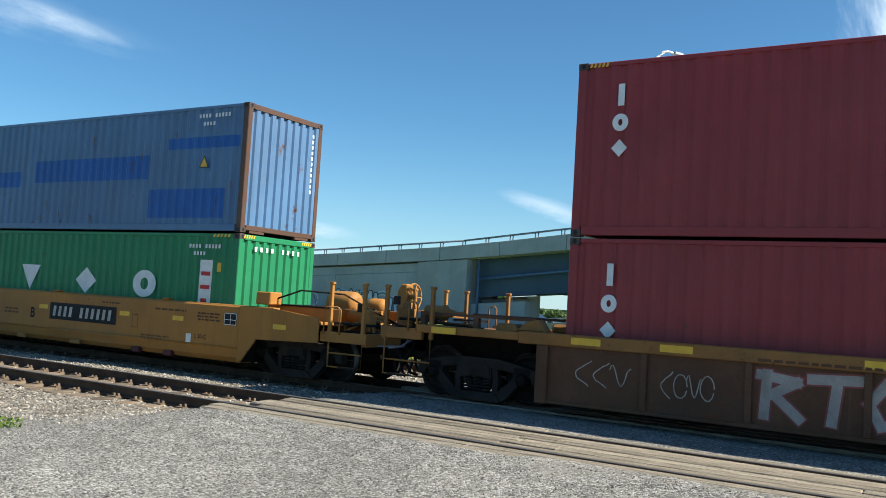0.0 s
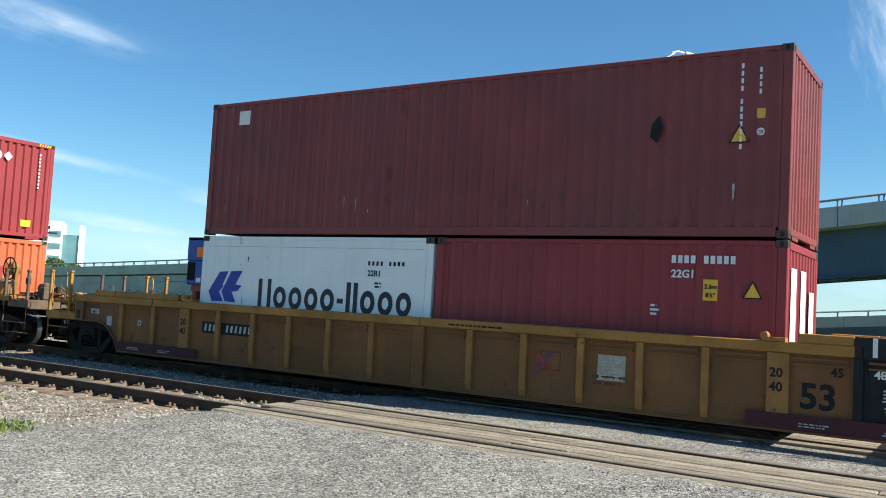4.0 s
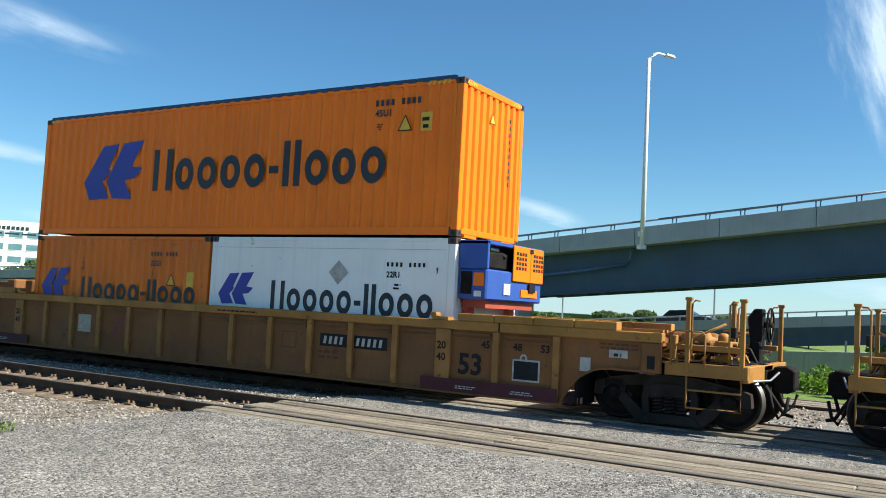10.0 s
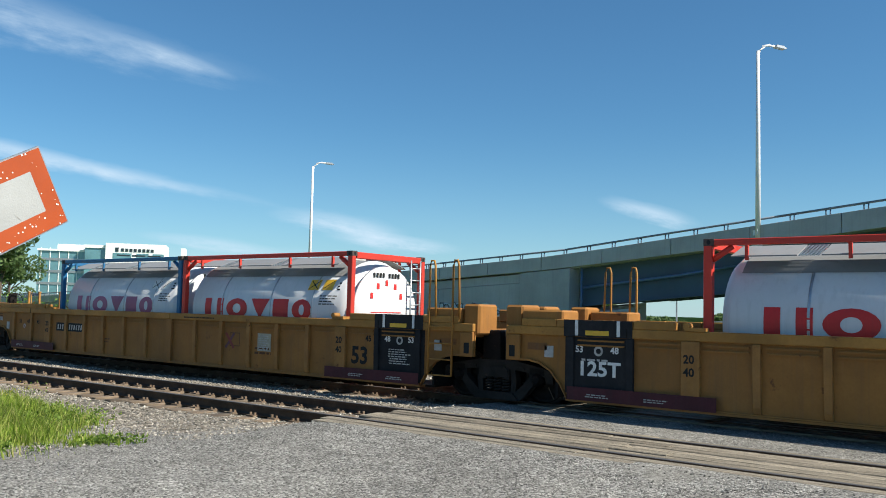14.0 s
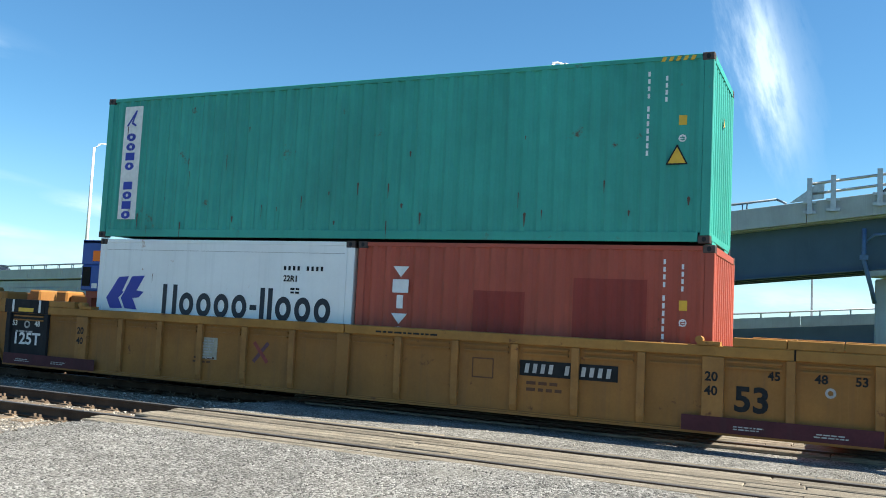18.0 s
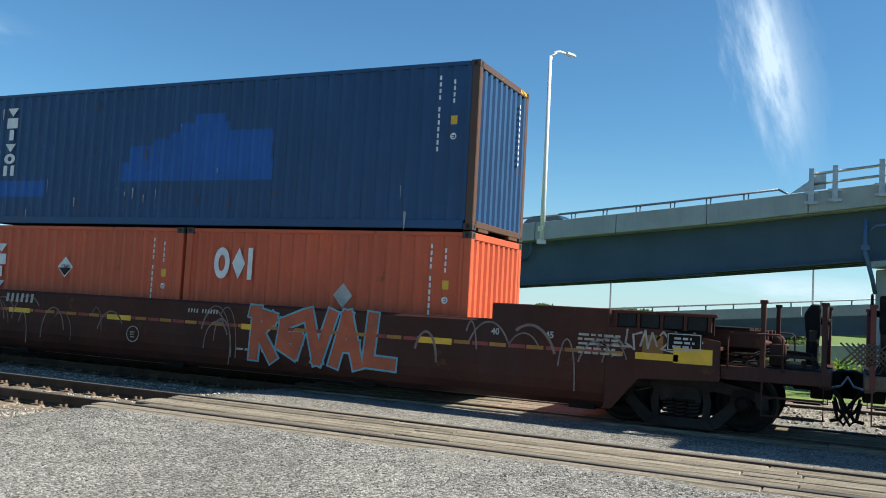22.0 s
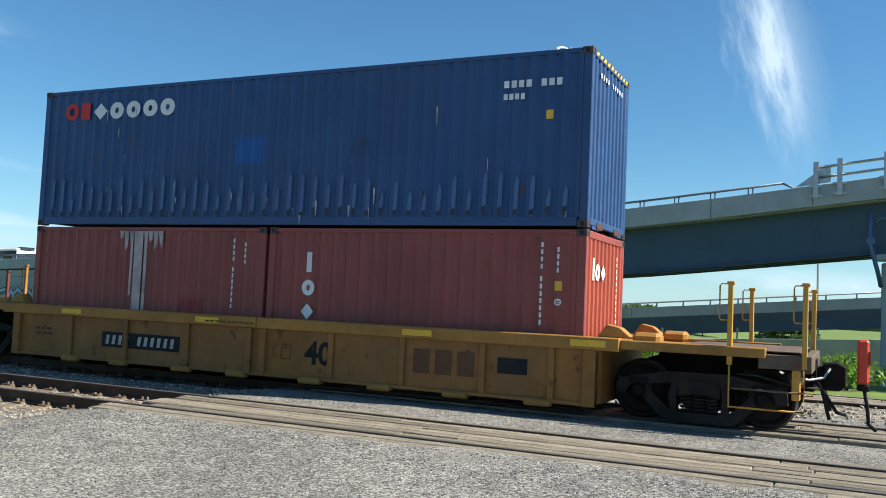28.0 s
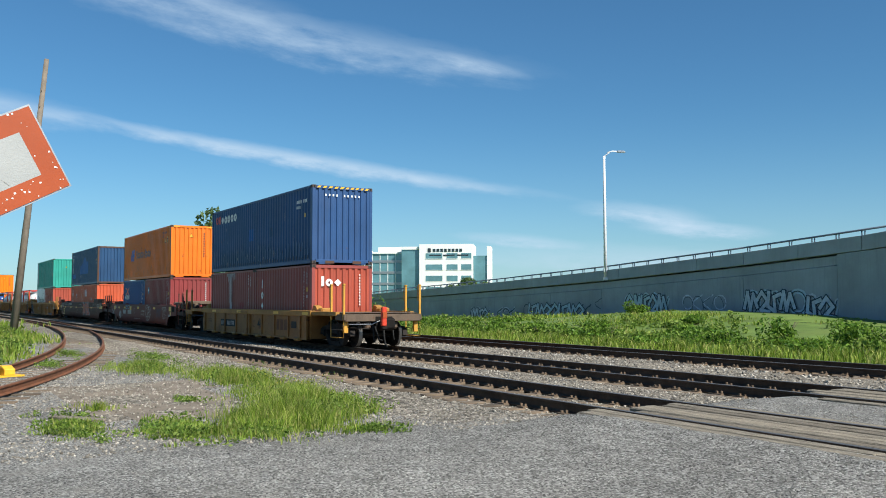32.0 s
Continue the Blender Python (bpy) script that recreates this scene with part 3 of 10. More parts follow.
def marks(t, name, codes, x, z, h, material, y, width=None, face="side", w=0.2, xh=0.76, lift=0.004):
    """The same, each shape a part of its own."""
    for g in mark_shapes(codes, x, z, h, width, w, xh, True):
        vs, fs = [], []
        for pts in g:
            k = len(vs)
            vs += [(a, y - lift, b) if face == "side" else (y + lift, a, b) for a, b in pts]
            fs.append(tuple(range(k, k + len(pts))))
        data_mesh(name, vs, fs, material, t)


def text_bars(x0, x1, z0, z1, lines, rnd, fill=0.55):
    """Lines of small print that cannot be read, as short bars."""
    out, hz = [], (z1 - z0) / lines
    for k in range(lines):
        x, zz = x0 + rnd.random() * 0.05, z1 - (k + 1) * hz
        end = x1 - rnd.random() * (x1 - x0) * 0.3
        while x < end:
            w = hz * (0.8 + 1.6 * rnd.random())
            out.append(rect(x, min(x + w, end), zz, zz + hz * fill))
            x += w + hz * 0.45
    return out

# ---- ground ----
RAIL_Y = {"near": 10.33, "train": 14.55, "far": 20.18}


def smooth(a, b, x):
    t = min(max((x - a) / (b - a), 0), 1)
    return t * t * (3 - 2 * t)


def wall_y(x):
    return 38.8 - 0.131 * x


TOPS = ((-280, 0.75), (-140, 1.2), (-92, 2.6), (-76, 2.97), (-64, 3.3), (-49, 3.78), (-35.4, 4.36), (-25, 4.92), (-18.6, 5.53), (-13.7, 5.97), (-9, 6.4), (-5.1, 6.76), (1, 7.43), (14, 8.8), (90, 12.0))


def deck_z(x):
    """The parapet's top along the overpass."""
    for (a, p), (b, q) in zip(TOPS, TOPS[1:]):
        if x <= b:
            return p + (q - p) * (x - a) / (b - a)
    return TOPS[-1][1]


def ground_z(x, y):
    z = -0.16 + 0.035 * noise.noise((x * 0.25, y * 0.25, 3.1)) + 0.012 * noise.noise((x * 1.6, y * 1.6, 7.7))
    z -= 0.10 * smooth(-9, -13, x) * smooth(9.6, 7.5, y)
    z += 0.05 * smooth(-10.5, -8.5, x) * smooth(7.6, 8.9, y) * smooth(9.6, 9.2, y)
    up = smooth(-10.4, -9.3, x) * smooth(6.2, 8.7, y) * smooth(22.5, 21.4, y)
    for yc in RAIL_Y.values():
        z -= 0.045 * smooth(1.6, 1.0, abs(y - yc)) * (1 - up)
    z += 0.095 * up
    edge = 8.94 + 0.1 * noise.noise((x * 0.9, 0.0, 4.4)) + 0.05 * noise.noise((x * 3.1, 0.0, 1.4))
    z += 0.03 * smooth(-10.5, -9.0, x) * smooth(8.5, 8.75, y) * smooth(edge + 0.1, edge, y)
    z -= 0.12 * smooth(22.0, 24.0, y)
    if y > 23:
        f = smooth(25.5, wall_y(x) - 1.5, y)
        crest = 0.9 * math.exp(-((x + 36) / 15.0) ** 2) - 0.35 * smooth(-58, -80, x) - 0.9 * smooth(-24, -8, x)
        z = z * (1 - f) + (crest + 0.12 * noise.noise((x * 0.15, y * 0.15, 1.0))) * f
        z -= 1.7 * smooth(wall_y(x) + 0.6, wall_y(x) + 5.0, y)
    return z


def steps(marks):
    out = []
    for a, b, d in marks:
        n = max(1, round((b - a) / d))
        out += [a + (b - a) * k / n for k in range(n)]
    return out + [marks[-1][1]]


gx = steps([(-2500, -300, 200), (-300, -100, 20), (-100, -45, 2.5), (-45, -12, 0.45), (-12, 6, 0.3), (6, 30, 3), (30, 300, 30), (300, 2500, 200)])
gy = steps([(-2500, -200, 200), (-200, -20, 20), (-20, -3, 2), (-3, 8.4, 0.45), (8.4, 9.3, 0.1), (9.3, 24, 0.45), (24, 50, 1.3), (50, 80, 5), (80, 300, 30), (300, 2500, 200)])
gv = [(x, y, ground_z(x, y)) for x in gx for y in gy]
ny = len(gy)
gf, gm = [], []
for i in range(len(gx) - 1):
    for j in range(ny - 1):
        gf.append((i * ny + j, (i + 1) * ny + j, (i + 1) * ny + j + 1, i * ny + j + 1))
        x, y = (gx[i] + gx[i + 1]) / 2, (gy[j] + gy[j + 1]) / 2
        w = noise.noise((x * 0.5, y * 0.5, 0.0)) * 0.7 + noise.noise((x * 1.7, y * 1.7, 5.0)) * 0.35
        if y > 23.2 + w * 0.6:
            k = 2
        elif x > -9.7 + w * 0.4 and y < 17.0:
            k = 0
        elif y > 8.3 + w * 0.5 or (x < -10.5 + w and y > 7.2 + w):
            k = 1
        elif x < -26 + w * 3 and y < 2.4 - 0.19 * (x + 25) + w:
            k = 2 if w > -0.2 else 1
        elif x < -13.5 + w and 3.2 + w < y < 6.2 + w and x > -20:
            k = 3 if w > -0.12 else 1
        else:
            k = 0
        gm.append(k)
ground = data_mesh("ground", gv, gf, M["gravel"])
for k in ("ballast", "turf", "earth"):
    ground.data.materials.append(M[k])
ground.data.polygons.foreach_set("material_index", gm)
ground.data.polygons.foreach_set("use_smooth", [True] * len(gf))
tagged(ground, "grey gravel yard and ballast bed running into grass", "ground", kind="structure")

# ---- tracks ----
PROFILE = [(-0.07, -0.172), (0.07, -0.172), (0.07, -0.16), (0.012, -0.135), (0.012, -0.045), (0.036, -0.035), (0.036, -0.006), (0.028, 0.0),
           (-0.028, 0.0), (-0.036, -0.006), (-0.036, -0.035), (-0.012, -0.045), (-0.012, -0.135), (-0.07, -0.16)]


def rail(path, top, parent=None, side="rail_side", head="rail_top"):
    """A flat-bottomed rail swept along points of the plan."""
    n, vs, fs, mi = len(PROFILE), [], [], []
    for i, (x, y) in enumerate(path):
        a, b = path[max(i - 1, 0)], path[min(i + 1, len(path) - 1)]
        k = math.hypot(b[0] - a[0], b[1] - a[1])
        px, py = -(b[1] - a[1]) / k, (b[0] - a[0]) / k
        vs += [(x + px * u, y + py * u, top + v) for u, v in PROFILE]
    for i in range(len(path) - 1):
        for j in range(n):
            fs.append((i * n + j, i * n + (j + 1) % n, (i + 1) * n + (j + 1) % n, (i + 1) * n + j))
            mi.append(1 if j in (6, 7, 8) else 0)
    fs += [tuple(range(n))[::-1], tuple((len(path) - 1) * n + j for j in range(n))]
    mi += [0, 0]
    ob = data_mesh("rail", vs, fs, M[side], parent)
    ob.data.materials.append(M[head])
    ob.data.polygons.foreach_set("material_index", mi)
    return ob


TRACKS = {}
LABELS = {"near": "railway track with dark rails on worn timber ties", "train": "railway track under the container train", "far": "railway track beside the grass bank"}
for key, yc in RAIL_Y.items():
    t = TRACKS[key] = new("track_" + key)
    tagged(t, LABELS[key], "track", kind="structure")
    for s in (-0.75, 0.75):
        r = rail([(-420, yc + s), (-60, yc + s), (60, yc + s)], 0.0, t)

rnd = random.Random(4)
tie_me = None
for key, yc in RAIL_Y.items():
    far = bmesh.new()
    clips = bmesh.new()
    x = -130.0
    while x < 16:
        near_piece = (key == "near" and -44 < x < -9.0) or (key == "train" and -36 < x < -9) or (key == "far" and -34 < x < -2)
        dy, sk = rnd.uniform(-0.12, 0.12), rnd.uniform(-1.2, 1.2)
        if near_piece:
            if tie_me is None:
                bm = bmesh.new()
                box(bm, -0.115, 0.115, -1.3, 1.3, -0.36, -0.178)
                bmesh.ops.bevel(bm, geom=bm.edges[:], offset=0.012, segments=1, affect="EDGES")
                tie_me = bpy.data.meshes.new("tie")
                bm.to_mesh(tie_me)
                bm.free()
                tie_me.materials.append(M["tie"])
            o = new("tie", tie_me)
            o.parent = TRACKS[key]
            o.matrix_basis = pose(x, yc + dy, rnd.uniform(-0.008, 0.004), 0, 0, sk)
        else:
            box(far, x - 0.115, x + 0.115, yc - 1.3 + dy, yc + 1.3 + dy, -0.36, -0.178)
        if -70 < x < -9.3:
            for s in (-0.75, 0.75):
                box(clips, x - 0.09, x + 0.09, yc + s - 0.17, yc + s + 0.17, -0.178, -0.158)
                for q in (-0.1, 0.1):
                    for u in (-0.055, 0.055):
                        box(clips, x + u - 0.015, x + u + 0.015, yc + s + q - 0.02, yc + s + q + 0.02, -0.156, -0.11 - rnd.random() * 0.03)
        x += 0.52 + rnd.uniform(-0.02, 0.02)
    tagged(part("far_ties", far, M["tie"], TRACKS[key]), kind="stuff")
    tagged(part("rail_clips", clips, M["clip"], TRACKS[key]), kind="stuff")

# timber crossing: planks between and beside the rails
crossing = tagged(new("timber_crossing"), "weathered grey timber planks of a level crossing", "crossing", kind="structure")


def plank_run(x0, x1, ys, z):
    for k, (a, b) in enumerate(ys):
        x = x0 + rnd.uniform(-0.12, 0.12) + (0.3 if k == 0 else 0)
        while x < x1:
            L = min(rnd.uniform(3.9, 5.2), x1 - x + 0.2)
            bm = bmesh.new()
            box(bm, 0, L - 0.012, 0, b - a - 0.024, -0.14, 0)
            bmesh.ops.bevel(bm, geom=[e for e in bm.edges if abs(e.verts[0].co.z - e.verts[1].co.z) < 0.01 and e.verts[0].co.z > -0.01], offset=0.012, segments=1, affect="EDGES")
            for v in bm.verts:
                v.co.z += rnd.uniform(-0.004, 0.004)
            part("plank", bm, M["wood"], crossing, at=(x, a, z + rnd.uniform(-0.008, 0.006)))
            x += L


ny0 = RAIL_Y["near"]
plank_run(-9.75, 13, [(ny0 - 1.36, ny0 - 1.08), (ny0 - 1.07, ny0 - 0.83)], -0.012)
plank_run(-9.5, 13, [(ny0 - 0.66 + 0.21 * k, ny0 - 0.66 + 0.21 * (k + 1)) for k in range(6)], -0.005)
plank_run(-9.4, 13, [(ny0 + 0.84, ny0 + 1.06)], -0.015)
ty0 = RAIL_Y["train"]
plank_run(-9.6, 13, [(ty0 - 0.66 + 0.21 * k, ty0 - 0.66 + 0.21 * (k + 1)) for k in range(6)], -0.01)
plank_run(-9.3, 13, [(ty0 - 1.08, ty0 - 0.84)], -0.02)
fy0 = RAIL_Y["far"]
plank_run(-9.0, 13, [(fy0 - 0.66 + 0.33 * k, fy0 - 0.66 + 0.33 * (k + 1)) for k in range(4)], -0.01)

# siding that leaves the near track and bends towards the yard
CURVE = [(-96, 10.33), (-84, 10.3), (-70, 9.95), (-58, 9.35), (-48, 8.45), (-39, 7.2), (-31.5, 5.75), (-25, 4.0), (-20, 2.2), (-15, -0.1), (-10, -2.9), (-5, -6.2)]
dense = []
for i in range(len(CURVE) - 1):
    p0, p1, p2, p3 = (CURVE[min(max(i + k, 0), len(CURVE) - 1)] for k in (-1, 0, 1, 2))
    for k in range(8):
        u = k / 8
        dense.append(tuple(0.5 * (2 * b + (c - a) * u + (2 * a - 5 * b + 4 * c - d) * u * u + (3 * b - a - 3 * c + d) * u ** 3) for a, b, c, d in zip(p0, p1, p2, p3)))


def offset(path, d):
    out = []
    for i, (x, y) in enumerate(path):
        a, b = path[max(i - 1, 0)], path[min(i + 1, len(path) - 1)]
        k = math.hypot(b[0] - a[0], b[1] - a[1])
        out.append((x - (b[1] - a[1]) / k * d, y + (b[0] - a[0]) / k * d))
    return out


siding = tagged(new("track_siding"), "rusty siding rails curving out of the ballast", "track", kind="structure")
for s in (-0.75, 0.75):
    rail(offset(dense, s), -0.05, siding, "rail_rust", "rail_rust")
run, last = 0.0, dense[0]
for i in range(1, len(dense)):
    run += math.hypot(dense[i][0] - last[0], dense[i][1] - last[1])
    last = dense[i]
    if run > 0.55 and dense[i][0] < -11:
        run = 0
        a, b = dense[i - 1], dense[min(i + 1, len(dense) - 1)]
        o = new("tie", tie_me)
        o.parent = siding
        o.matrix_basis = pose(dense[i][0], dense[i][1], -0.075, 0, 0, math.degrees(math.atan2(b[1] - a[1], b[0] - a[0])))

derail = thing("derail_block", -23.67, 2.92, -0.05, "yellow painted derail block on a rusty siding rail", "derail")
derail.rotation_euler.z = radians(20)
bm = bmesh.new()
prism(bm, [(-0.28, -0.16), (0.28, -0.16), (0.28, -0.02), (0.1, 0.06), (-0.12, 0.06), (-0.28, -0.04)], -0.13, 0.13)
part("wedge", bm, M["yellow"], derail, bevel=0.012)
boxes("base_plate", [(-0.4, 0.4, -0.3, 0.3, -0.2, -0.16)], M["yellow"], derail)

# loose stones on the ballast
def scatter(name, n, x0, x1, y0, y1, size, seed, label, keep=None, key="stone"):
    r = np.random.RandomState(seed)
    xs, ys, ss = r.uniform(x0, x1, n), r.uniform(y0, y1, n), size * r.uniform(0.6, 1.5, n)
    base = np.array([(1, 0, 0), (-1, 0, 0), (0, 1, 0), (0, -1, 0), (0, 0, 1), (0, 0, -1)], float)
    tri = np.array([(0, 2, 4), (2, 1, 4), (1, 3, 4), (3, 0, 4), (2, 0, 5), (1, 2, 5), (3, 1, 5), (0, 3, 5)])
    vs, fs, k = [], [], 0
    for x, y, s in zip(xs, ys, ss):
        if keep and not keep(x, y):
            continue
        q = base * r.uniform(0.6, 1.25, (6, 1)) * s * np.array((1, 1, 0.7)) @ np.array(Euler(r.uniform(-0.9, 0.9, 3)).to_matrix())
        vs.append(q + (x, y, ground_z(x, y) + s * 0.25))
        fs.append(tri + k)
        k += 6
    ob = data_mesh(name, np.concatenate(vs).tolist(), np.concatenate(fs).tolist(), M[key])
    return tagged(ob, label, "gravel", kind="stuff")


def off_wood(x, y):
    return not (x > -9.8 and (abs(y - ny0) < 1.45 or abs(y - ty0) < 1.15 or abs(y - fy0) < 0.8)) and all(abs(abs(y - yc) - 0.75) > 0.09 for yc in RAIL_Y.values())


scatter("ballast_stones", 17000, -40, -9.6, 7.0, 13.2, 0.021, 1, "pale crushed ballast stones beside worn ties", off_wood)
scatter("ballast_stones", 5000, -34, 4, 15.5, 23.0, 0.038, 2, "pale crushed ballast stones between the far tracks", off_wood)
scatter("ballast_stones", 900, -12, 4, 11.3, 13.6, 0.013, 3, "fine gravel between two tracks", off_wood)
scatter("ballast_stones", 7000, -26, -10.5, 1.5, 7.4, 0.02, 8, "pale crushed stone beside a siding", off_wood)
scatter("loose_gravel", 9000, -13, 0, 3.0, 9.0, 0.0125, 4, "loose light gravel on a yard", off_wood, "yard_stone")
scatter("white_rubble", 26, -14.5, -10.5, 2.6, 5.6, 0.04, 6, "white lumps of rubble at a grass edge")

# ---- grass and shrubs ----
def blades(name, spots, seed, label, high=0.3, width=0.012, material="grass"):
    """Blades in many small clumps, each with its own height and lean, thinning out towards the edge of its patch."""
    r = np.random.RandomState(seed)
    vs, fs, k = [], [], 0
    for cx, cy, rx, ry, n, h in spots:
        per = 26
        for _ in range(max(1, n // per)):
            a, q = r.uniform(0, 2 * math.pi), abs(r.normal(0, 0.52))
            gx0, gy0 = cx + rx * q * math.cos(a), cy + ry * q * math.sin(a)
            if noise.noise((gx0 * 0.9, gy0 * 0.9, 2.0)) < -0.22:
                continue
            ch = h * r.uniform(0.35, 1.2) * max(1.12 - 0.5 * q, 0.3)
            cr = min(0.06 + 0.35 * h, 0.3) * r.uniform(0.5, 1.3) * (1.0 if width < 0.02 else 2.2)
            cl, ct = r.uniform(0, 0.35), r.uniform(0, 2 * math.pi)
            for _ in range(per):
                x, y = gx0 + r.normal(0, cr), gy0 + r.normal(0, cr)
                z = ground_z(x, y) - 0.01
                hh = ch * r.uniform(0.45, 1.15)
                t, lean = r.uniform(0, 2 * math.pi), r.uniform(0.1, 0.55) * hh
                w = width * r.uniform(0.6, 1.4)
                ex, ey = math.cos(t) * w, math.sin(t) * w
                t2 = r.uniform(0, 2 * math.pi)
                lx, ly = math.cos(t2) * lean + cl * hh * math.cos(ct), math.sin(t2) * lean + cl * hh * math.sin(ct)
                vs += [(x - ex, y - ey, z), (x + ex, y + ey, z), (x + lx * 0.35 + ex * 0.8, y + ly * 0.35 + ey * 0.8, z + hh * 0.6),
                       (x + lx * 0.35 - ex * 0.8, y + ly * 0.35 - ey * 0.8, z + hh * 0.6), (x + lx, y + ly, z + hh)]
                fs += [(k, k + 1, k + 2, k + 3), (k + 3, k + 2, k + 4)]
                k += 5
    return tagged(data_mesh(name, vs, fs, M[material]), label, "grass", kind="stuff")


blades("tall_grass", [(-12.3, 5.6, 1.35, 0.95, 9500, 0.36), (-14.6, 6.9, 2.6, 0.85, 9000, 0.3), (-19.5, 7.3, 4.4, 1.0, 8000, 0.28), (-23.5, 6.1, 2.2, 0.9, 3500, 0.3),
                      (-16.5, 7.6, 2.6, 0.5, 1200, 0.22)], 11, "tall green grass growing through ballast", width=0.0055)
blades("short_grass", [(-12.3, 4.2, 1.4, 0.55, 3000, 0.15), (-13.4, 2.9, 1.4, 0.5, 2000, 0.12), (-11.6, 4.9, 1.1, 0.45, 1700, 0.2), (-10.9, 6.2, 0.5, 0.3, 300, 0.15),
                       (-15.5, 3.6, 1.2, 0.4, 500, 0.14)], 12, "short weeds along the edge of a gravel yard", width=0.008)
blades("grass_tuft", [(-11.45, 7.16, 0.17, 0.12, 120, 0.2), (-11.1, 7.2, 0.1, 0.08, 40, 0.12), (-12.7, 7.3, 0.12, 0.1, 60, 0.16), (-13.4, 7.5, 0.12, 0.1, 60, 0.16), (-10.2, 6.35, 0.1, 0.1, 40, 0.1)],
       13, "small green weed tufts in gravel", width=0.008)
blades("verge_grass", [(-34, 3.0, 7, 1.6, 3500, 0.4), (-47, 5.0, 9, 1.6, 3500, 0.45), (-70, 5.5, 16, 3, 4000, 0.5)], 14, "rough green grass beside a siding", width=0.03)
blades("bank_weeds", [(-12 - 3.6 * k, 24.7, 4.2, 1.3, 2600, 0.42) for k in range(17)], 16, "tall weeds between the far track and a bank", width=0.02)
blades("bank_grass", [(-12 - 4 * k, 27.5 + 0.6 * (k % 3), 4.5, 3.6, 3000, 0.36) for k in range(16)] + [(-34, 36, 9, 5, 5000, 0.3), (-50, 38, 10, 5, 4000, 0.35), (-14, 33, 7, 4, 2500, 0.3), (-66, 38, 12, 6, 3500, 0.4)],
       15, "sunlit grass on the bank below a concrete wall", width=0.024)


def leaf_cloud(r, blobs, n, size):
    """Small leaves scattered through overlapping lumps, thinner towards the middle, as vertices and faces."""
    vs, fs, k = [], [], 0
    for cx, cy, cz, rx, ry, rz, share in blobs:
        for _ in range(int(n * share)):
            d = r.normal(size=3)
            d /= np.linalg.norm(d)
            q = r.uniform(0.45, 1.0) ** 0.5
            p = np.array((cx, cy, cz)) + d * q * np.array((rx, ry, rz))
            s = size * r.uniform(0.6, 1.4)
            a = r.normal(size=3)
            a /= np.linalg.norm(a)
            b = np.cross(a, r.normal(size=3))
            b /= np.linalg.norm(b)
            vs += [tuple(p - a * s), tuple(p + b * s * 0.5), tuple(p + a * s), tuple(p - b * s * 0.5)]
            fs.append((k, k + 1, k + 2, k + 3))
            k += 4
    return vs, fs


def shrub(x, y, h, w, seed):
    r = np.random.RandomState(seed)
    z = ground_z(x, y)
    s = thing("shrub", x, y, z, "dense green shrub on a grassy bank", "shrub", "shrubs on the bank")
    blobs = []
    for k in range(7):
        a, q = r.uniform(0, 2 * math.pi), r.uniform(0, 0.75)
        hh = h * r.uniform(0.45, 0.85)
        blobs.append((w * q * math.cos(a), w * q * math.sin(a), hh * 0.62, w * r.uniform(0.3, 0.5), w * r.uniform(0.3, 0.5), hh * 0.5, 1 / 7))
    vs, fs = leaf_cloud(r, blobs, 1150, 0.075)
    data_mesh("foliage", vs, fs, M["leaf"], s)
    bm = bmesh.new()
    for k in range(5):
        a = r.uniform(0, 2 * math.pi)
        tube(bm, [(0, 0, -0.05), (w * 0.2 * math.cos(a), w * 0.2 * math.sin(a), h * 0.35), (w * 0.5 * math.cos(a), w * 0.5 * math.sin(a), h * 0.7)], 0.02, 5, 0.006)
    part("stem", bm, M["bark"], s)


def weeds(name, spots, seed, label, size=0.026, material="weed_leaf"):
    """Low broad-leaved weeds: small heaps of leaves close to the ground, dense in the middle of each patch."""
    r = np.random.RandomState(seed)
    vs, fs = [], []
    for cx, cy, rx, ry, n, h in spots:
        for _ in range(n):
            a, q = r.uniform(0, 2 * math.pi), abs(r.normal(0, 0.55))
            x, y = cx + rx * q * math.cos(a), cy + ry * q * math.sin(a)
            hh = h * r.uniform(0.4, 1.2)
            w = r.uniform(0.08, 0.2) * (1 + 2 * h)
            v, f = leaf_cloud(r, [(x, y, ground_z(x, y) + hh * 0.45, w, w, hh * 0.55, 1.0)], 34, size)
            k = len(vs)
            vs += v
            fs += [tuple(i + k for i in q4) for q4 in f]
    return tagged(data_mesh(name, vs, fs, M[material]), label, "weeds", kind="stuff")


weeds("broadleaf_weeds", [(-13.5, 2.9, 1.5, 0.45, 75, 0.1), (-12.2, 4.1, 1.3, 0.5, 90, 0.14), (-11.4, 5.0, 0.8, 0.4, 40, 0.16), (-14.8, 7.1, 2.4, 0.7, 120, 0.22), (-19.5, 7.5, 4.0, 0.9, 120, 0.22), (-23.8, 6.3, 2.2, 0.8, 70, 0.24),
                          (-10.6, 6.3, 0.5, 0.35, 16, 0.1), (-16.0, 5.2, 0.7, 0.3, 12, 0.1), (-12.6, 6.3, 1.0, 0.7, 50, 0.26), (-28.5, 7.6, 3.5, 0.6, 60, 0.2), (-27, 4.4, 1.6, 0.4, 40, 0.14), (-32, 5.6, 2.4, 0.4, 40, 0.16)],
      31, "low broad-leaved weeds in gravel and ballast")
weeds("verge_weeds", [(-30, 2.2, 4, 1.0, 150, 0.35), (-38, 3.4, 5, 1.2, 170, 0.45), (-24.5, 1.4, 2.5, 0.8, 90, 0.3), (-48, 5.0, 6, 1.4, 130, 0.5)], 32, "tangled green weeds beside a siding", size=0.06)
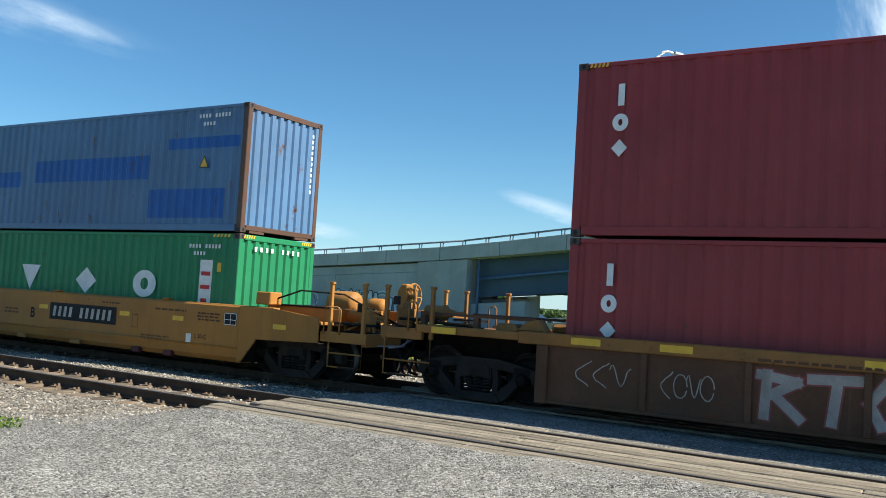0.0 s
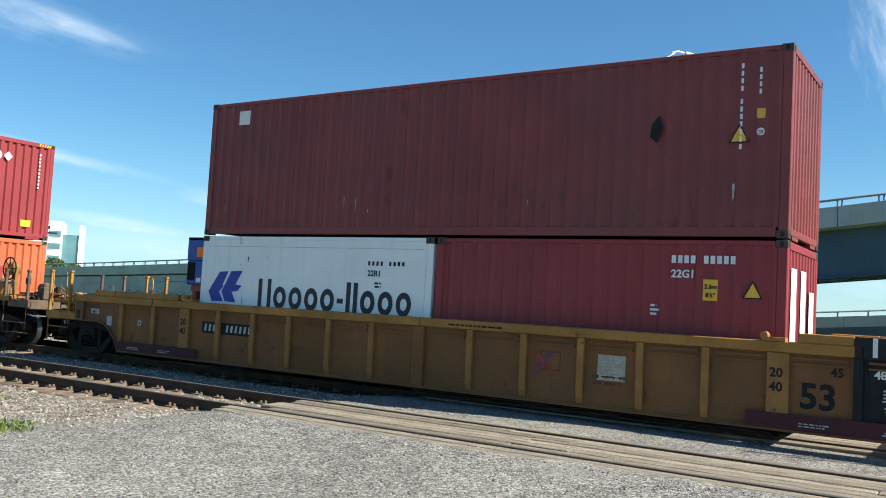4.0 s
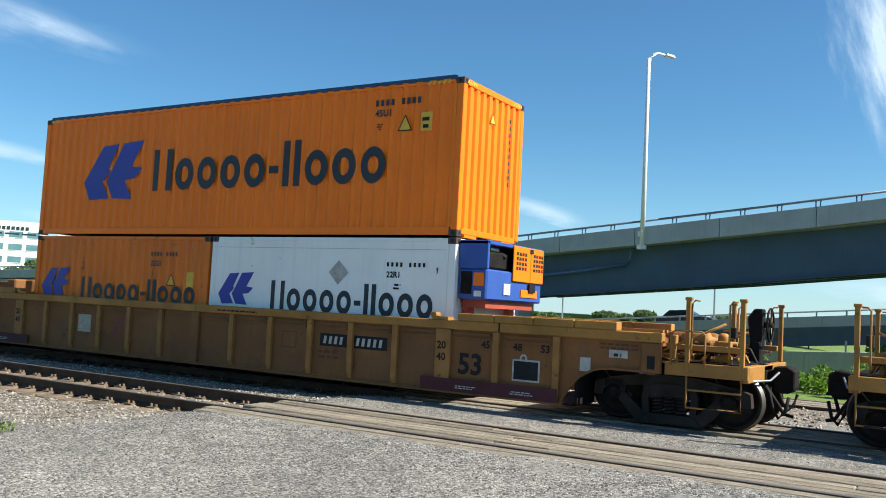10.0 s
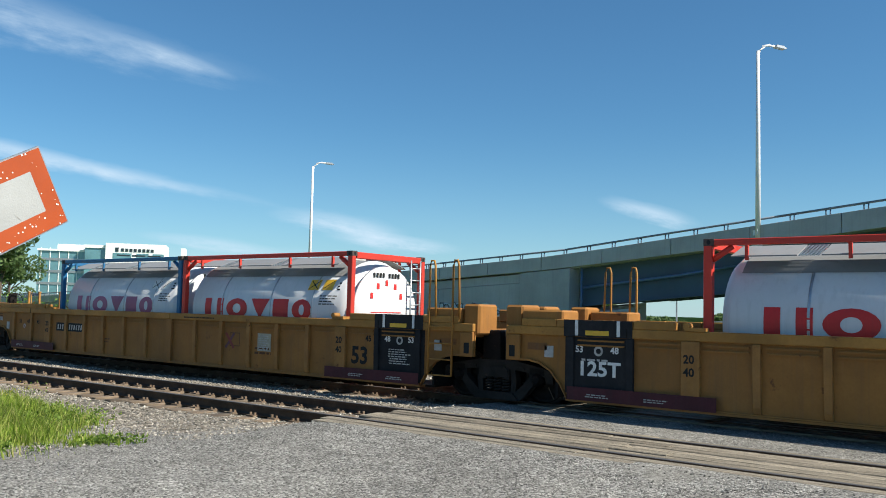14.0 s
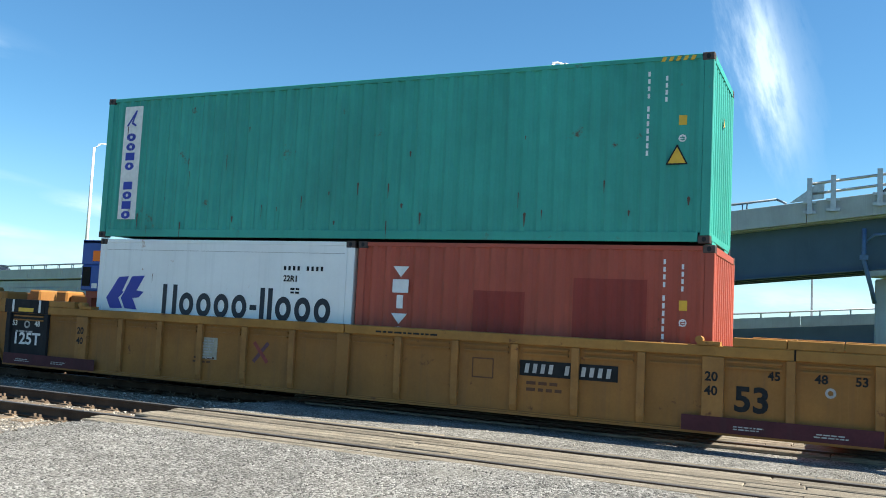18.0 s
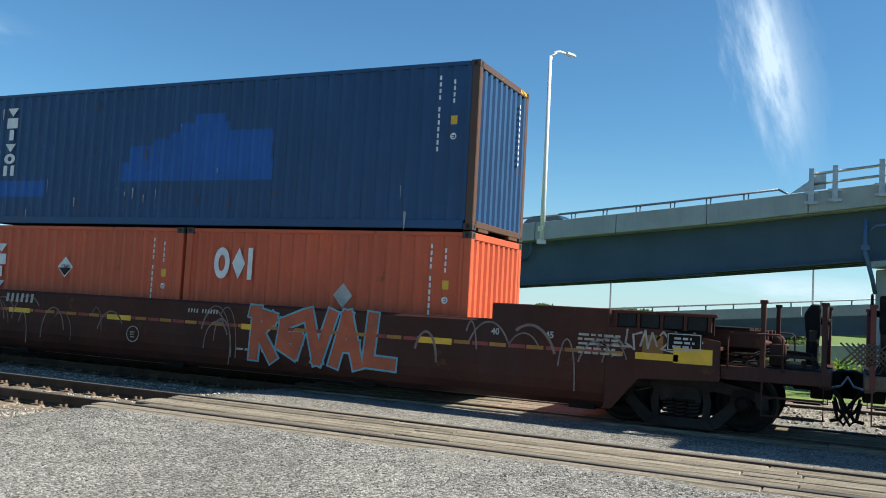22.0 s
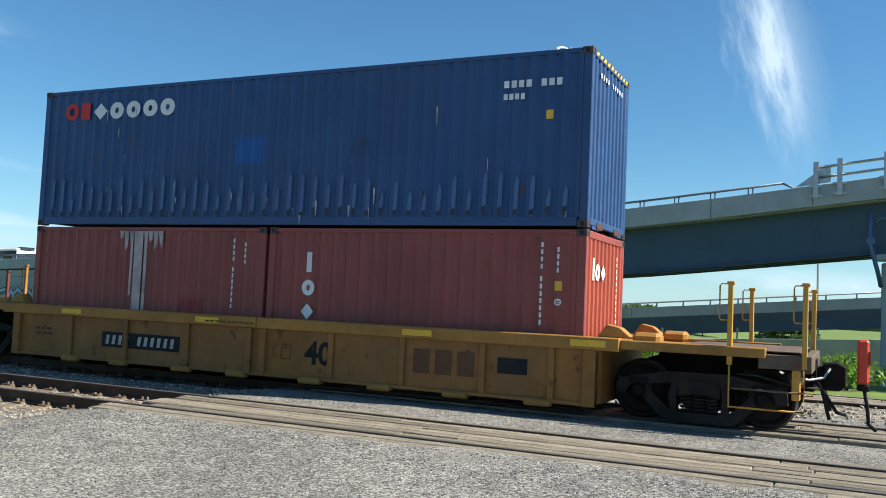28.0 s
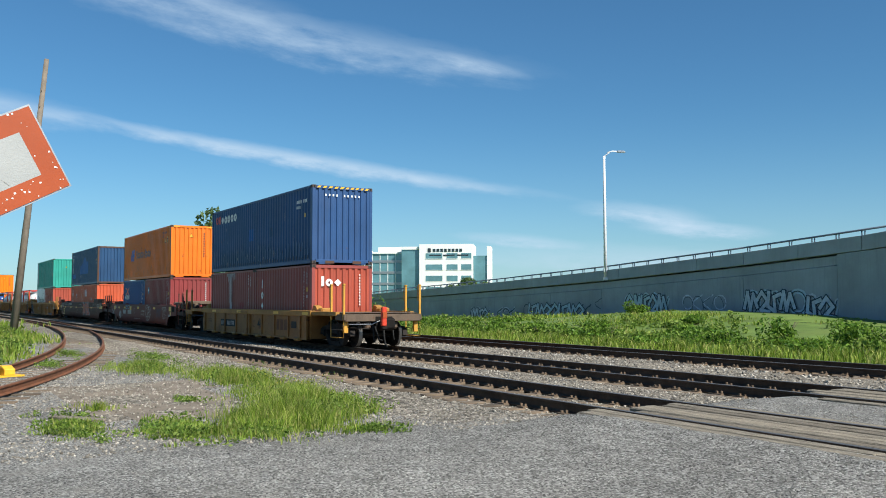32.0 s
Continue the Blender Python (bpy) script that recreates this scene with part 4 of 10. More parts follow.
weeds("yellow_flowers", [(-16.2, 7.4, 2.2, 0.5, 9, 0.5), (-18.5, 7.6, 1.6, 0.4, 6, 0.5)], 33, "small yellow flowering stalks by the ballast", size=0.014, material="yellow_bloom")
weeds("bank_bushes", [(-14 - 3.0 * k, 26.3 + 0.9 * (k % 2), 2.2, 1.0, 26, 0.6) for k in range(19)] + [(-30, 33, 12, 4, 60, 0.4), (-52, 34, 12, 4, 90, 0.55)], 34, "leafy undergrowth on a sunny bank", size=0.085)

rs = random.Random(21)
for k in range(15):
    shrub(-16 + 1.55 * k + rs.uniform(-0.5, 0.5), 27.6 + rs.uniform(-1.1, 1.4), rs.uniform(0.75, 1.25), rs.uniform(0.9, 1.5), 100 + k)
for k, (x, y, h, w) in enumerate([(-20.2, 27.5, 1.5, 1.1), (-22.5, 26.6, 0.9, 1.2), (-24.5, 28.5, 0.8, 1.3), (-29, 27.0, 0.9, 1.3), (-33, 26.6, 0.8, 1.2), (-38, 27.5, 0.9, 1.4), (-44, 28, 1.1, 1.5),
                                  (-50, 29, 1.5, 1.7), (-57, 30, 1.9, 1.9), (-63, 31.5, 2.6, 2.1), (-69, 33, 2.8, 2.4), (-18, 28.8, 1.2, 1.3), (-39, 38.5, 0.9, 1.0), (-27, 30, 0.7, 1.0)]):
    shrub(x, y, h, w, 140 + k)
for k, (x, y, h, w) in enumerate([(-8.7, 27.2, 1.25, 1.4), (-9.6, 26.5, 0.95, 1.3), (-12.4, 26.8, 1.2, 1.4), (-13.6, 27.4, 1.3, 1.5), (-6.3, 26.9, 1.1, 1.4), (-11.0, 26.3, 0.9, 1.3), (-7.5, 26.2, 0.9, 1.3)]):
    shrub(x, y, h, w, 170 + k)


for k in range(22):
    x = -17 - 2.4 * k + rs.uniform(-0.9, 0.9)
    shrub(x, 26.4 + rs.uniform(-0.7, 1.6), rs.uniform(0.4, 0.75), rs.uniform(0.7, 1.2), 200 + k)
for k in range(8):
    x = -30 - 4.2 * k + rs.uniform(-1, 1)
    shrub(x, 31.5 + rs.uniform(-2, 4), rs.uniform(0.35, 0.6), rs.uniform(0.8, 1.3), 240 + k)


def tree(x, y, h, w, seed, label="broad green deciduous tree standing far behind the tracks", leaves=2600, size=0.32, mat_key="leaf_far"):
    r = np.random.RandomState(seed)
    z = ground_z(x, y) - 0.1
    t = thing("tree", x, y, z, label, "tree", "trees in the distance")
    bm = bmesh.new()
    tube(bm, [(0, 0, 0), (0.05 * h * 0.2, 0, h * 0.35), (0, 0.02 * h, h * 0.8)], h * 0.028, 7, h * 0.008)
    blobs = []
    for k in range(11):
        a, q, u = r.uniform(0, 2 * math.pi), r.uniform(0.1, 0.75), r.uniform(0.35, 0.95)
        c = (w * q * math.cos(a), w * q * math.sin(a), h * u)
        tube(bm, [(0, 0, h * (u * 0.6)), c], h * 0.009, 5, h * 0.003)
        blobs.append((*c, w * r.uniform(0.25, 0.42), w * r.uniform(0.25, 0.42), h * r.uniform(0.09, 0.16), 1 / 11))
    part("trunk", bm, M["bark"], t)
    vs, fs = leaf_cloud(r, blobs, leaves, size)
    data_mesh("crown", vs, fs, M[mat_key], t)


for k, (x, y, h, w) in enumerate([(-100, 33, 12.5, 4.5), (-104, 39, 12.5, 5.0), (-92, 42, 10, 4.0), (-118, 45, 11, 4.5), (-138, 40, 11, 4.5), (-150, 70, 13, 6),
                                  (-62, 128, 3.2, 4), (-55, 124, 3.0, 3.5), (-48, 128, 3.9, 4.5), (-42, 126, 3.6, 3.6), (-70, 132, 5.4, 5), (-30, 130, 3.6, 5), (-84, 130, 5.4, 6), (-20, 132, 3.2, 5), (-8, 128, 3.2, 5),
                                  (-178, 118, 9, 5), (-170, 108, 7, 4)]):
    tree(x, y, h, w, 300 + k, size=0.3 if k < 6 else 0.4, leaves=2400)
bm = bmesh.new()
prism(bm, [(-900, -3), (900, -3), (900, 1.2)] + [(900 - 25 * k, 1.6 + 2.2 * noise.noise((k * 0.7, 0, 9))) for k in range(1, 72)] + [(-900, 1.2)], 420, 424)
tagged(part("backdrop_woods", bm, M["leaf_far"]), "dark line of distant woods on the horizon", "woods", kind="structure")

# ---- overpass ----
over = tagged(new("overpass"), "long concrete and steel road overpass rising over the tracks", "overpass", kind="structure")


def along(x, back=0.0):
    """A point of the overpass's front face at x, that many metres further back."""
    return x + 0.13 * back, wall_y(x) + 0.9915 * back


def slanted(name, x0, x1, za0, za1, zb0, zb1, f0, f1, material, parent=over, bevel=0.0, fall=0.0):
    """A block along the overpass from x0 to x1: bottoms za, tops zb at its two ends, between the depths f0 and f1; fall: its rise to the metre of depth."""
    bm = bmesh.new()
    vs = []
    for x, za, zb in ((x0, za0, zb0), (x1, za1, zb1)):
        for f in (f0, f1):
            px, py = along(x, f)
            vs += [bm.verts.new((px, py, za + fall * f)), bm.verts.new((px, py, zb + fall * f))]
    for f in ((0, 1, 3, 2), (4, 6, 7, 5), (0, 4, 5, 1), (2, 3, 7, 6), (0, 2, 6, 4), (1, 5, 7, 3)):
        bm.faces.new([vs[i] for i in f])
    return part(name, bm, material, parent, bevel=bevel)


def pb(x):
    """The parapet's lower edge."""
    return deck_z(x) - (0.76 + 0.12 * smooth(-26, -12, x))


x = -122.0
while x < 12:
    x1 = x + 4.15
    slanted("parapet_segment", x, x1 - 0.03, pb(x), pb(x1), deck_z(x), deck_z(x1), 0.0, 0.34, M["parapet"], bevel=0.012)
    x = x1
for k in range(12):
    a = -266 + 12 * k
    slanted("parapet_segment", a, a + 11.97, pb(a), pb(a + 12), deck_z(a), deck_z(a + 12), 0.0, 0.34, M["parapet"], bevel=0.012)
for a, b in ((-266, -122), (-122, -80), (-80, -50), (-50, -24.6), (-24.6, -5), (-5, 14), (14, 90)):
    slanted("deck_slab", a, b, pb(a) - 0.2, pb(b) - 0.2, pb(a) + 0.02, pb(b) + 0.02, 0.95, 11.6, M["concrete"], fall=0.055)
    slanted("deck_overhang", a, b, pb(a) - 0.03, pb(b) - 0.03, pb(a) + 0.03, pb(b) + 0.03, 0.345, 0.945, M["concrete"])
    slanted("far_parapet", a, b, pb(a), pb(b), deck_z(a), deck_z(b), 11.62, 11.95, M["parapet"], fall=0.055)
# wall panels with recessed joints and a coping line
edges = [-120, -113, -106, -99, -92, -85, -78, -71, -64, -57, -49.7, -42.4, -35.05, -28.2]
for a, b in zip(edges, edges[1:]):
    g = lambda q: min(ground_z(*along(q, -0.3)), 1.0) - 0.6
    slanted("wall_panel", a + 0.015, b - 0.015, g(a), g(b), pb(a) - 0.62, pb(b) - 0.62, 0.12, 0.4, M["concrete"], bevel=0.01)
    slanted("wall_coping", a, b, pb(a) - 0.6, pb(b) - 0.6, pb(a) - 0.11, pb(b) - 0.11, 0.17, 0.5, M["concrete"])
slanted("wall_backing", -120, -24.7, -2.0, -2.0, pb(-120) - 0.7, pb(-24.7) - 0.7, 0.42, 1.0, M["concrete"])
slanted("abutment_block", -28.17, -24.6, -1.6, -1.6, pb(-28.2) - 0.03, pb(-24.6) - 0.03, 0.06, 3.2, M["concrete"], bevel=0.02)
slanted("breast_wall", -24.58, -22.4, -2.2, -2.2, pb(-24.6) - 2.22, pb(-22.4) - 2.22, 1.6, 3.2, M["parapet"], bevel=0.02)
slanted("wing_block", -24.55, -20.9, -2.2, -2.2, pb(-24.55) - 2.5, pb(-20.9) - 2.5, 0.5, 1.58, M["parapet"], bevel=0.02)
slanted("bearing_seat", -24.58, -22.6, -2.2, -2.2, pb(-24.6) - 2.23, pb(-22.6) - 2.23, 3.25, 4.6, M["parapet"], fall=0.055)


def gb(x):
    """The girder's lower flange."""
    return pb(x) - 2.13


for k, f in enumerate((0.85, 4.0, 7.2, 10.4)):
    for a, b in ((-24.4, -12), (-12, 0.3), (0.3, 13)):
        slanted("girder_web", a, b, gb(a), gb(b), pb(a) - 0.03, pb(b) - 0.03, f, f + 0.03, M["girder"], fall=0.055)
        slanted("girder_flange", a, b, gb(a) - 0.05, gb(b) - 0.05, gb(a), gb(b), f - 0.24, f + 0.27, M["girder"], fall=0.055)
    for s in range(13):
        xx = -23.6 + 2.9 * s
        slanted("stiffener", xx, xx + 0.02, gb(xx), gb(xx), pb(xx) - 0.04, pb(xx) - 0.04, f + 0.035, f + 0.2, M["girder"], fall=0.055)
slanted("splice_plate", -8.4, -5.6, gb(-8.4) - 0.09, gb(-5.6) - 0.09, gb(-8.4) - 0.052, gb(-5.6) - 0.052, 0.65, 1.08, M["girder"], fall=0.055)
# pier
slanted("pier", 0.75, 2.5, -2.2, -2.2, gb(0.7) - 0.35, gb(2.5) - 0.35, 1.4, 2.9, M["concrete"], bevel=0.05)
slanted("pier_cap", 0.5, 2.8, gb(0.5) - 0.34, gb(2.8) - 0.34, gb(0.5) - 0.07, gb(2.8) - 0.07, 0.6, 10.9, M["concrete"], bevel=0.04, fall=0.055)
slanted("pier", 0.75, 2.5, -2.2, -2.2, gb(0.7) - 0.35, gb(2.5) - 0.35, 8.0, 9.5, M["concrete"], bevel=0.05)


def pipe(name, pts, r, material, parent=over):
    bm = bmesh.new()
    tube(bm, pts, r, 8)
    return part(name, bm, material, parent)


def ov(x, f, z):
    px, py = along(x, f)
    return (px, py, z)


pipe("drain_pipe", [ov(-24.0, 0.55, pb(-24) - 1.15), ov(-18, 0.55, pb(-18) - 1.02), ov(-14.75, 0.55, pb(-14.75) - 0.86), ov(-14.55, 0.55, pb(-14.5) - 0.6), ov(-14.5, 0.55, pb(-14.5) - 0.02)], 0.075, M["bluepipe"])
pipe("drain_pipe", [ov(-24.05, 0.45, pb(-24) - 0.05), ov(-24.05, 0.45, 0.6)], 0.07, M["bluepipe"])
pipe("drain_pipe", [ov(0.45, 0.4, pb(0.4) - 0.45), ov(0.45, 0.4, pb(0.4) - 1.75), ov(0.7, 0.8, pb(0.4) - 2.9), ov(0.75, 1.3, pb(0.4) - 3.4)], 0.09, M["bluepipe"])
pipe("drain_pipe", [ov(0.5, 0.45, pb(0.4) - 1.0), ov(0.8, 0.5, pb(0.8) - 0.75), ov(3.0, 0.5, pb(3.0) - 0.75)], 0.06, M["bluepipe"])
boxes("pipe_clamp", [(*(lambda p: (p[0] - 0.16, p[0] + 0.16, p[1] - 0.1, p[1] + 0.14))(ov(0.45, 0.4, 0)), pb(0.4) - 1.72, pb(0.4) - 1.52)], M["bluepipe"], over)
# railing on the parapet
xx = -121.0
while xx < -3.0:
    z = deck_z(xx)
    bm = bmesh.new()
    for s in (-0.07, 0.07):
        p, q = ov(xx + s * 1.25, 0.2, z - 0.01), ov(xx + s * 1.4, 0.2, z + 0.28)
        tube(bm, [p, q], 0.034, 5)
    part("railing_post", bm, M["railing"], over)
    xx += 1.6
for a, b in zip((-122, -92, -64, -49, -35, -25, -13), (-92, -64, -49, -35, -25, -13, -2.9)):
    pipe("railing_tube", [ov(a, 0.2, deck_z(a) + 0.3), ov((a + b) / 2, 0.2, deck_z((a + b) / 2) + 0.3), ov(b, 0.2, deck_z(b) + 0.3)], 0.055, M["railing"])
pipe("railing_tube", [ov(-2.9, 0.2, deck_z(-2.9) + 0.3), ov(-2.5, 0.2, deck_z(-2.5) + 0.06)], 0.05, M["railing"])
bm = bmesh.new()
p = [ov(-2.35, -0.02, deck_z(-2.3) + 0.02), ov(-1.0, -0.02, deck_z(-1) + 0.05), ov(-1.0, -0.02, deck_z(-1) + 0.72), ov(-1.25, -0.02, deck_z(-1.2) + 0.72)]
q = [(a, b + 0.05, c) for a, b, c in p]
lo, hi = [bm.verts.new(v) for v in p], [bm.verts.new(v) for v in q]
bm.faces.new(lo), bm.faces.new(hi[::-1])
for i in range(4):
    bm.faces.new((lo[i], lo[(i + 1) % 4], hi[(i + 1) % 4], hi[i]))
part("end_plate", bm, M["galv"], over)
for xx in (-1.55, -0.65, 1.05, 2.9, 4.8, 6.7, 8.6):
    z = deck_z(xx)
    a, b, _ = ov(xx, -0.08, 0)
    boxes("screen_post", [(a - 0.1, a + 0.1, b - 0.09, b - 0.075, z - 0.55, z + 0.95), (a - 0.1, a - 0.085, b - 0.075, b + 0.08, z - 0.55, z + 0.95), (a + 0.085, a + 0.1, b - 0.075, b + 0.08, z - 0.55, z + 0.95)], M["galv"], over)
    boxes("bracket_plate", [(a - 0.26, a + 0.26, b - 0.02, b + 0.04, z - 0.52, z - 0.4), (a - 0.26, a + 0.26, b - 0.02, b + 0.04, z - 0.1, z + 0.0)], M["galv"], over)
for h in (0.3, 0.72):
    pipe("screen_rail", [ov(-1.5, 0.0, deck_z(-1.5) + h), ov(1, 0.0, deck_z(1) + h), ov(9, 0.0, deck_z(9) + h)], 0.06, M["galv"])

# painted tags on the wall, drawn as loops and strokes without words
def tag_lines(x0, x1, z0, z1, seed, n, kinds=4):
    r = random.Random(seed)
    out = []
    for k in range(n):
        a, b = x0 + (x1 - x0) * k / n, x0 + (x1 - x0) * (k + 1.15) / n
        kind, h = r.randrange(4) % kinds, z1 - z0
        if kind == 0:
            pts = [(a + (b - a) * (0.5 - 0.5 * math.cos(t)), z0 + h * math.sin(t) ** 0.7) for t in [math.pi * (0.02 + 0.096 * i) for i in range(11)]]
        elif kind == 1:
            pts = [((a + b) / 2 + (b - a) * 0.45 * math.cos(t), (z0 + z1) / 2 + h * 0.45 * math.sin(t)) for t in [0.5 * i for i in range(13)]]
        elif kind == 2:
            pts = [(a + (b - a) * (0.5 + 0.42 * math.cos(4.7 * u + 0.6)), z1 - h * u) for u in [i / 11 for i in range(12)]]
        else:
            pts = [(a + (b - a) * u, z0 + h * (0.5 + 0.46 * math.sin(7.5 * u + 0.5) * (1 - 0.3 * u))) for u in [i / 12 for i in range(13)]]
        pts = [(p + r.uniform(-0.02, 0.02) * (b - a), q + r.uniform(-0.02, 0.02) * (z1 - z0)) for p, q in pts]
        out.append(pts)
    return out


M["run_white"] = mat("thin_white_paint_run", (0.44, 0.37, 0.355), 0.75, 0, 0.35, 3.0)
M["tag_dark"] = mat("dark_spray_paint", (0.06, 0.075, 0.1), 0.8, 0, 0.3, 6.0)
M["tag_pale"] = mat("pale_spray_paint", (0.6, 0.64, 0.68), 0.8, 0, 0.2, 4.0)


def wall_tag(x0, x1, z0, z1, seed, w, loops, key="tag_dark", f=0.085):
    for i, pts in enumerate(tag_lines(x0, x1, z0, z1, seed, loops)):
        ribbon("graffiti", pts, w, M[key], over, lambda a, b: ov(a, f - 0.003 * (i % 9), b), "spray-painted line on concrete")


for a, b, z0, z1, s, w, n in ((-35.0, -30.4, 0.75, 2.1, 1, 0.06, 4), (-30.3, -28.3, 0.45, 1.75, 2, 0.055, 3), (-46.8, -42.0, 0.6, 1.95, 3, 0.06, 5), (-61.5, -51, 0.15, 1.25, 4, 0.09, 10), (-66.5, -63, -0.1, 0.85, 5, 0.12, 3),
                              (-72, -68, -0.2, 0.8, 6, 0.13, 4), (-50.6, -49.6, 0.9, 1.7, 7, 0.05, 1), (-40.5, -36.8, 0.8, 1.8, 8, 0.035, 4)):
    wall_tag(a, b, z0, z1, s, w, n)
M["tag_sky"] = mat("light_blue_spray_fill", (0.5, 0.62, 0.68), 0.8, 0, 0.2, 4.0)
wall_tag(-40.6, -36.6, 0.9, 1.9, 18, 0.09, 4, "tag_pale", 0.118)
for a, b, z0, z1, s, n, key in ((-35.0, -30.4, 0.75, 2.1, 1, 4, "tag_sky"), (-30.3, -28.3, 0.45, 1.75, 2, 3, "tag_pale"), (-46.8, -42.0, 0.6, 1.95, 3, 5, "tag_sky"), (-72, -68, -0.2, 0.8, 6, 4, "tag_pale"), (-66.5, -63, -0.1, 0.85, 5, 3, "tag_pale")):
    wall_tag(a, b, z0, z1, s, 0.3, n, key, 0.118)


def street_lamp(x, y, z0, h, arm, label="tall pale steel street lamp with a curved arm"):
    t = thing("street_lamp", x, y, z0, label, "street lamp", "street lamps on the overpass")
    bm = bmesh.new()
    tube(bm, [(0, 0, 0), (0, 0, h * 0.5), (0, 0, h - 0.35)], 0.13, 10, 0.085)
    part("pole", bm, M["lamp"], t)
    boxes("base_bracket", [(-0.16, 0.16, -0.14, 0.2, -0.12, 0.1), (-0.12, 0.12, -0.1, 0.22, 0.5, 0.75)], M["lamp"], t)
    bm = bmesh.new()
    tube(bm, [(0, 0, h - 0.9), (0.06, 0, h - 0.42), (0.3 * arm, 0, h - 0.08), (0.62 * arm, 0, h), (arm, 0, h - 0.02)], 0.055, 8)
    tube(bm, [(0, 0, h - 0.36), (0.2 * arm, 0, h - 0.24), (0.45 * arm, 0, h - 0.06)], 0.035, 6)
    part("arm", bm, M["lamp"], t)
    bm = bmesh.new()
    prism(bm, [(arm - 0.05, h - 0.07), (arm + 0.5, h - 0.12), (arm + 0.62, h - 0.07), (arm + 0.45, h + 0.04), (arm, h + 0.06)], -0.13, 0.13)
    part("lamp_head", bm, M["galv"], t, bevel=0.02)
    t.rotation_euler.z = radians(58)
    return t


street_lamp(-13.72, 40.62, 5.0, 9.58, 1.0)
street_lamp(-48.9, 45.15, 3.15, 9.55, 1.0)

# lower overpass further off
low = tagged(new("far_overpass"), "second lower overpass of concrete and blue-grey steel", "overpass", kind="structure")
LY = 65.0


def lz(x):
    return 2.4 + 0.086 * (x + 8.5)


x = -75.0
while x < 26:
    bm = bmesh.new()
    prism(bm, [(x, lz(x) - 0.72), (x + 5.97, lz(x + 5.97) - 0.72), (x + 5.97, lz(x + 5.97)), (x, lz(x))], LY, LY + 0.3)
    part("parapet_segment", bm, M["parapet"], low, bevel=0.012)
    x += 6.0
bm = bmesh.new()
prism(bm, [(-75, lz(-75) - 1.95), (26, lz(26) - 2.1), (26, lz(26) - 0.73), (-75, lz(-75) - 0.73)], LY + 0.7, LY + 0.8)
part("girder", bm, M["girder"], low)
bm = bmesh.new()
prism(bm, [(-75, lz(-75) - 0.9), (60, lz(60) - 0.9), (60, lz(60) - 0.6), (-75, lz(-75) - 0.6)], LY + 0.82, LY + 11)
part("deck_slab", bm, M["concrete"], low)
bm = bmesh.new()
prism(bm, [(-75, lz(-75) - 1.95), (26, lz(26) - 2.1), (26, lz(26) - 0.95), (-75, lz(-75) - 0.95)], LY + 8, LY + 8.1)
part("girder", bm, M["girder"], low)
x = -24.6
while x < 20:
    bm = bmesh.new()
    prism(bm, [(x, -3.2), (x + 4.97, -3.2), (x + 4.97, -0.83 + 0.052 * (x + 29.57)), (x, -0.83 + 0.052 * (x + 24.6))], LY - 3.2, LY - 2.9)
    part("ramp_wall_panel", bm, M["concrete"], low, bevel=0.015)
    boxes("delineator_post", [(x + 2.4, x + 2.52, LY - 3.1, LY - 3.0, -0.9 + 0.052 * (x + 27), -0.1 + 0.052 * (x + 27))], M["galv"], low)
    x += 5.0
for px in (-15.0, 4.5):
    boxes("pier", [(px, px + 3.8, LY + 1.2, LY + 9, -3.0, lz(px) - 2.35)], M["concrete"], low, bevel=0.04)
    boxes("bearing", [(px + 0.4 + 0.9 * k, px + 0.8 + 0.9 * k, LY + 0.9, LY + 1.6, lz(px) - 2.36, lz(px) - 2.05) for k in range(4)], M["steel"], low)
for k in range(52):
    px = -74 + 1.9 * k
    boxes("railing_post", [(px - 0.05, px + 0.05, LY + 0.1, LY + 0.2, lz(px) - 0.02, lz(px) + 0.3)], M["galv"], low)
pipe("railing_tube", [(-75, LY + 0.15, lz(-75) + 0.33), (26, LY + 0.15, lz(26) + 0.33)], 0.06, M["galv"], low)
for px in (-40, -30.5, -17.6, -2.5):
    bm = bmesh.new()
    tube(bm, [(0, 0, 0), (0, 0, 7.2)], 0.08, 8, 0.06)
    lt = thing("lamp_post", px, LY + 5, lz(px) - 0.65, "thin dark lamp post on the lower overpass", "lamp post", "lamp posts on the lower overpass")
    part("pole", bm, M["galv"], lt)
    boxes("lamp_head", [(-0.2, 0.5, -0.12, 0.12, 7.15, 7.3)], M["galv"], lt, bevel=0.02)

# ---- white office building ----
bld = thing("office_building", -203.5, 127.0, -1.0, "white office block with bands of blue-green windows", "building")
bld.rotation_euler.z = radians(52)
H0 = 18.0
boxes("wall", [(-7.4, 7.4, 0, 12, 0, H0)], M["bwhite"], bld)
boxes("glass_wing", [(-24, -7.42, 3.0, 14, 0, 15.6)], M["bglass"], bld)
boxes("corner_bay", [(-12.5, -7.45, 1.0, 12, 0, 16.6)], M["bglass"], bld)
boxes("side_slab", [(11.2, 12.3, 1.0, 8, 0, H0 - 0.6)], M["bwhite"], bld)
boxes("glass_bay", [(7.42, 11.2, 1.4, 10, 0, 14.8)], M["bglass"], bld)
boxes("roof", [(-24.2, -7.4, 2.6, 14.2, 15.6, 16.1), (-12.7, -7.42, 0.7, 12.2, 16.6, 17.4), (-20, -13, 6, 10, 16.1, 17.6)], M["bwhite"], bld)
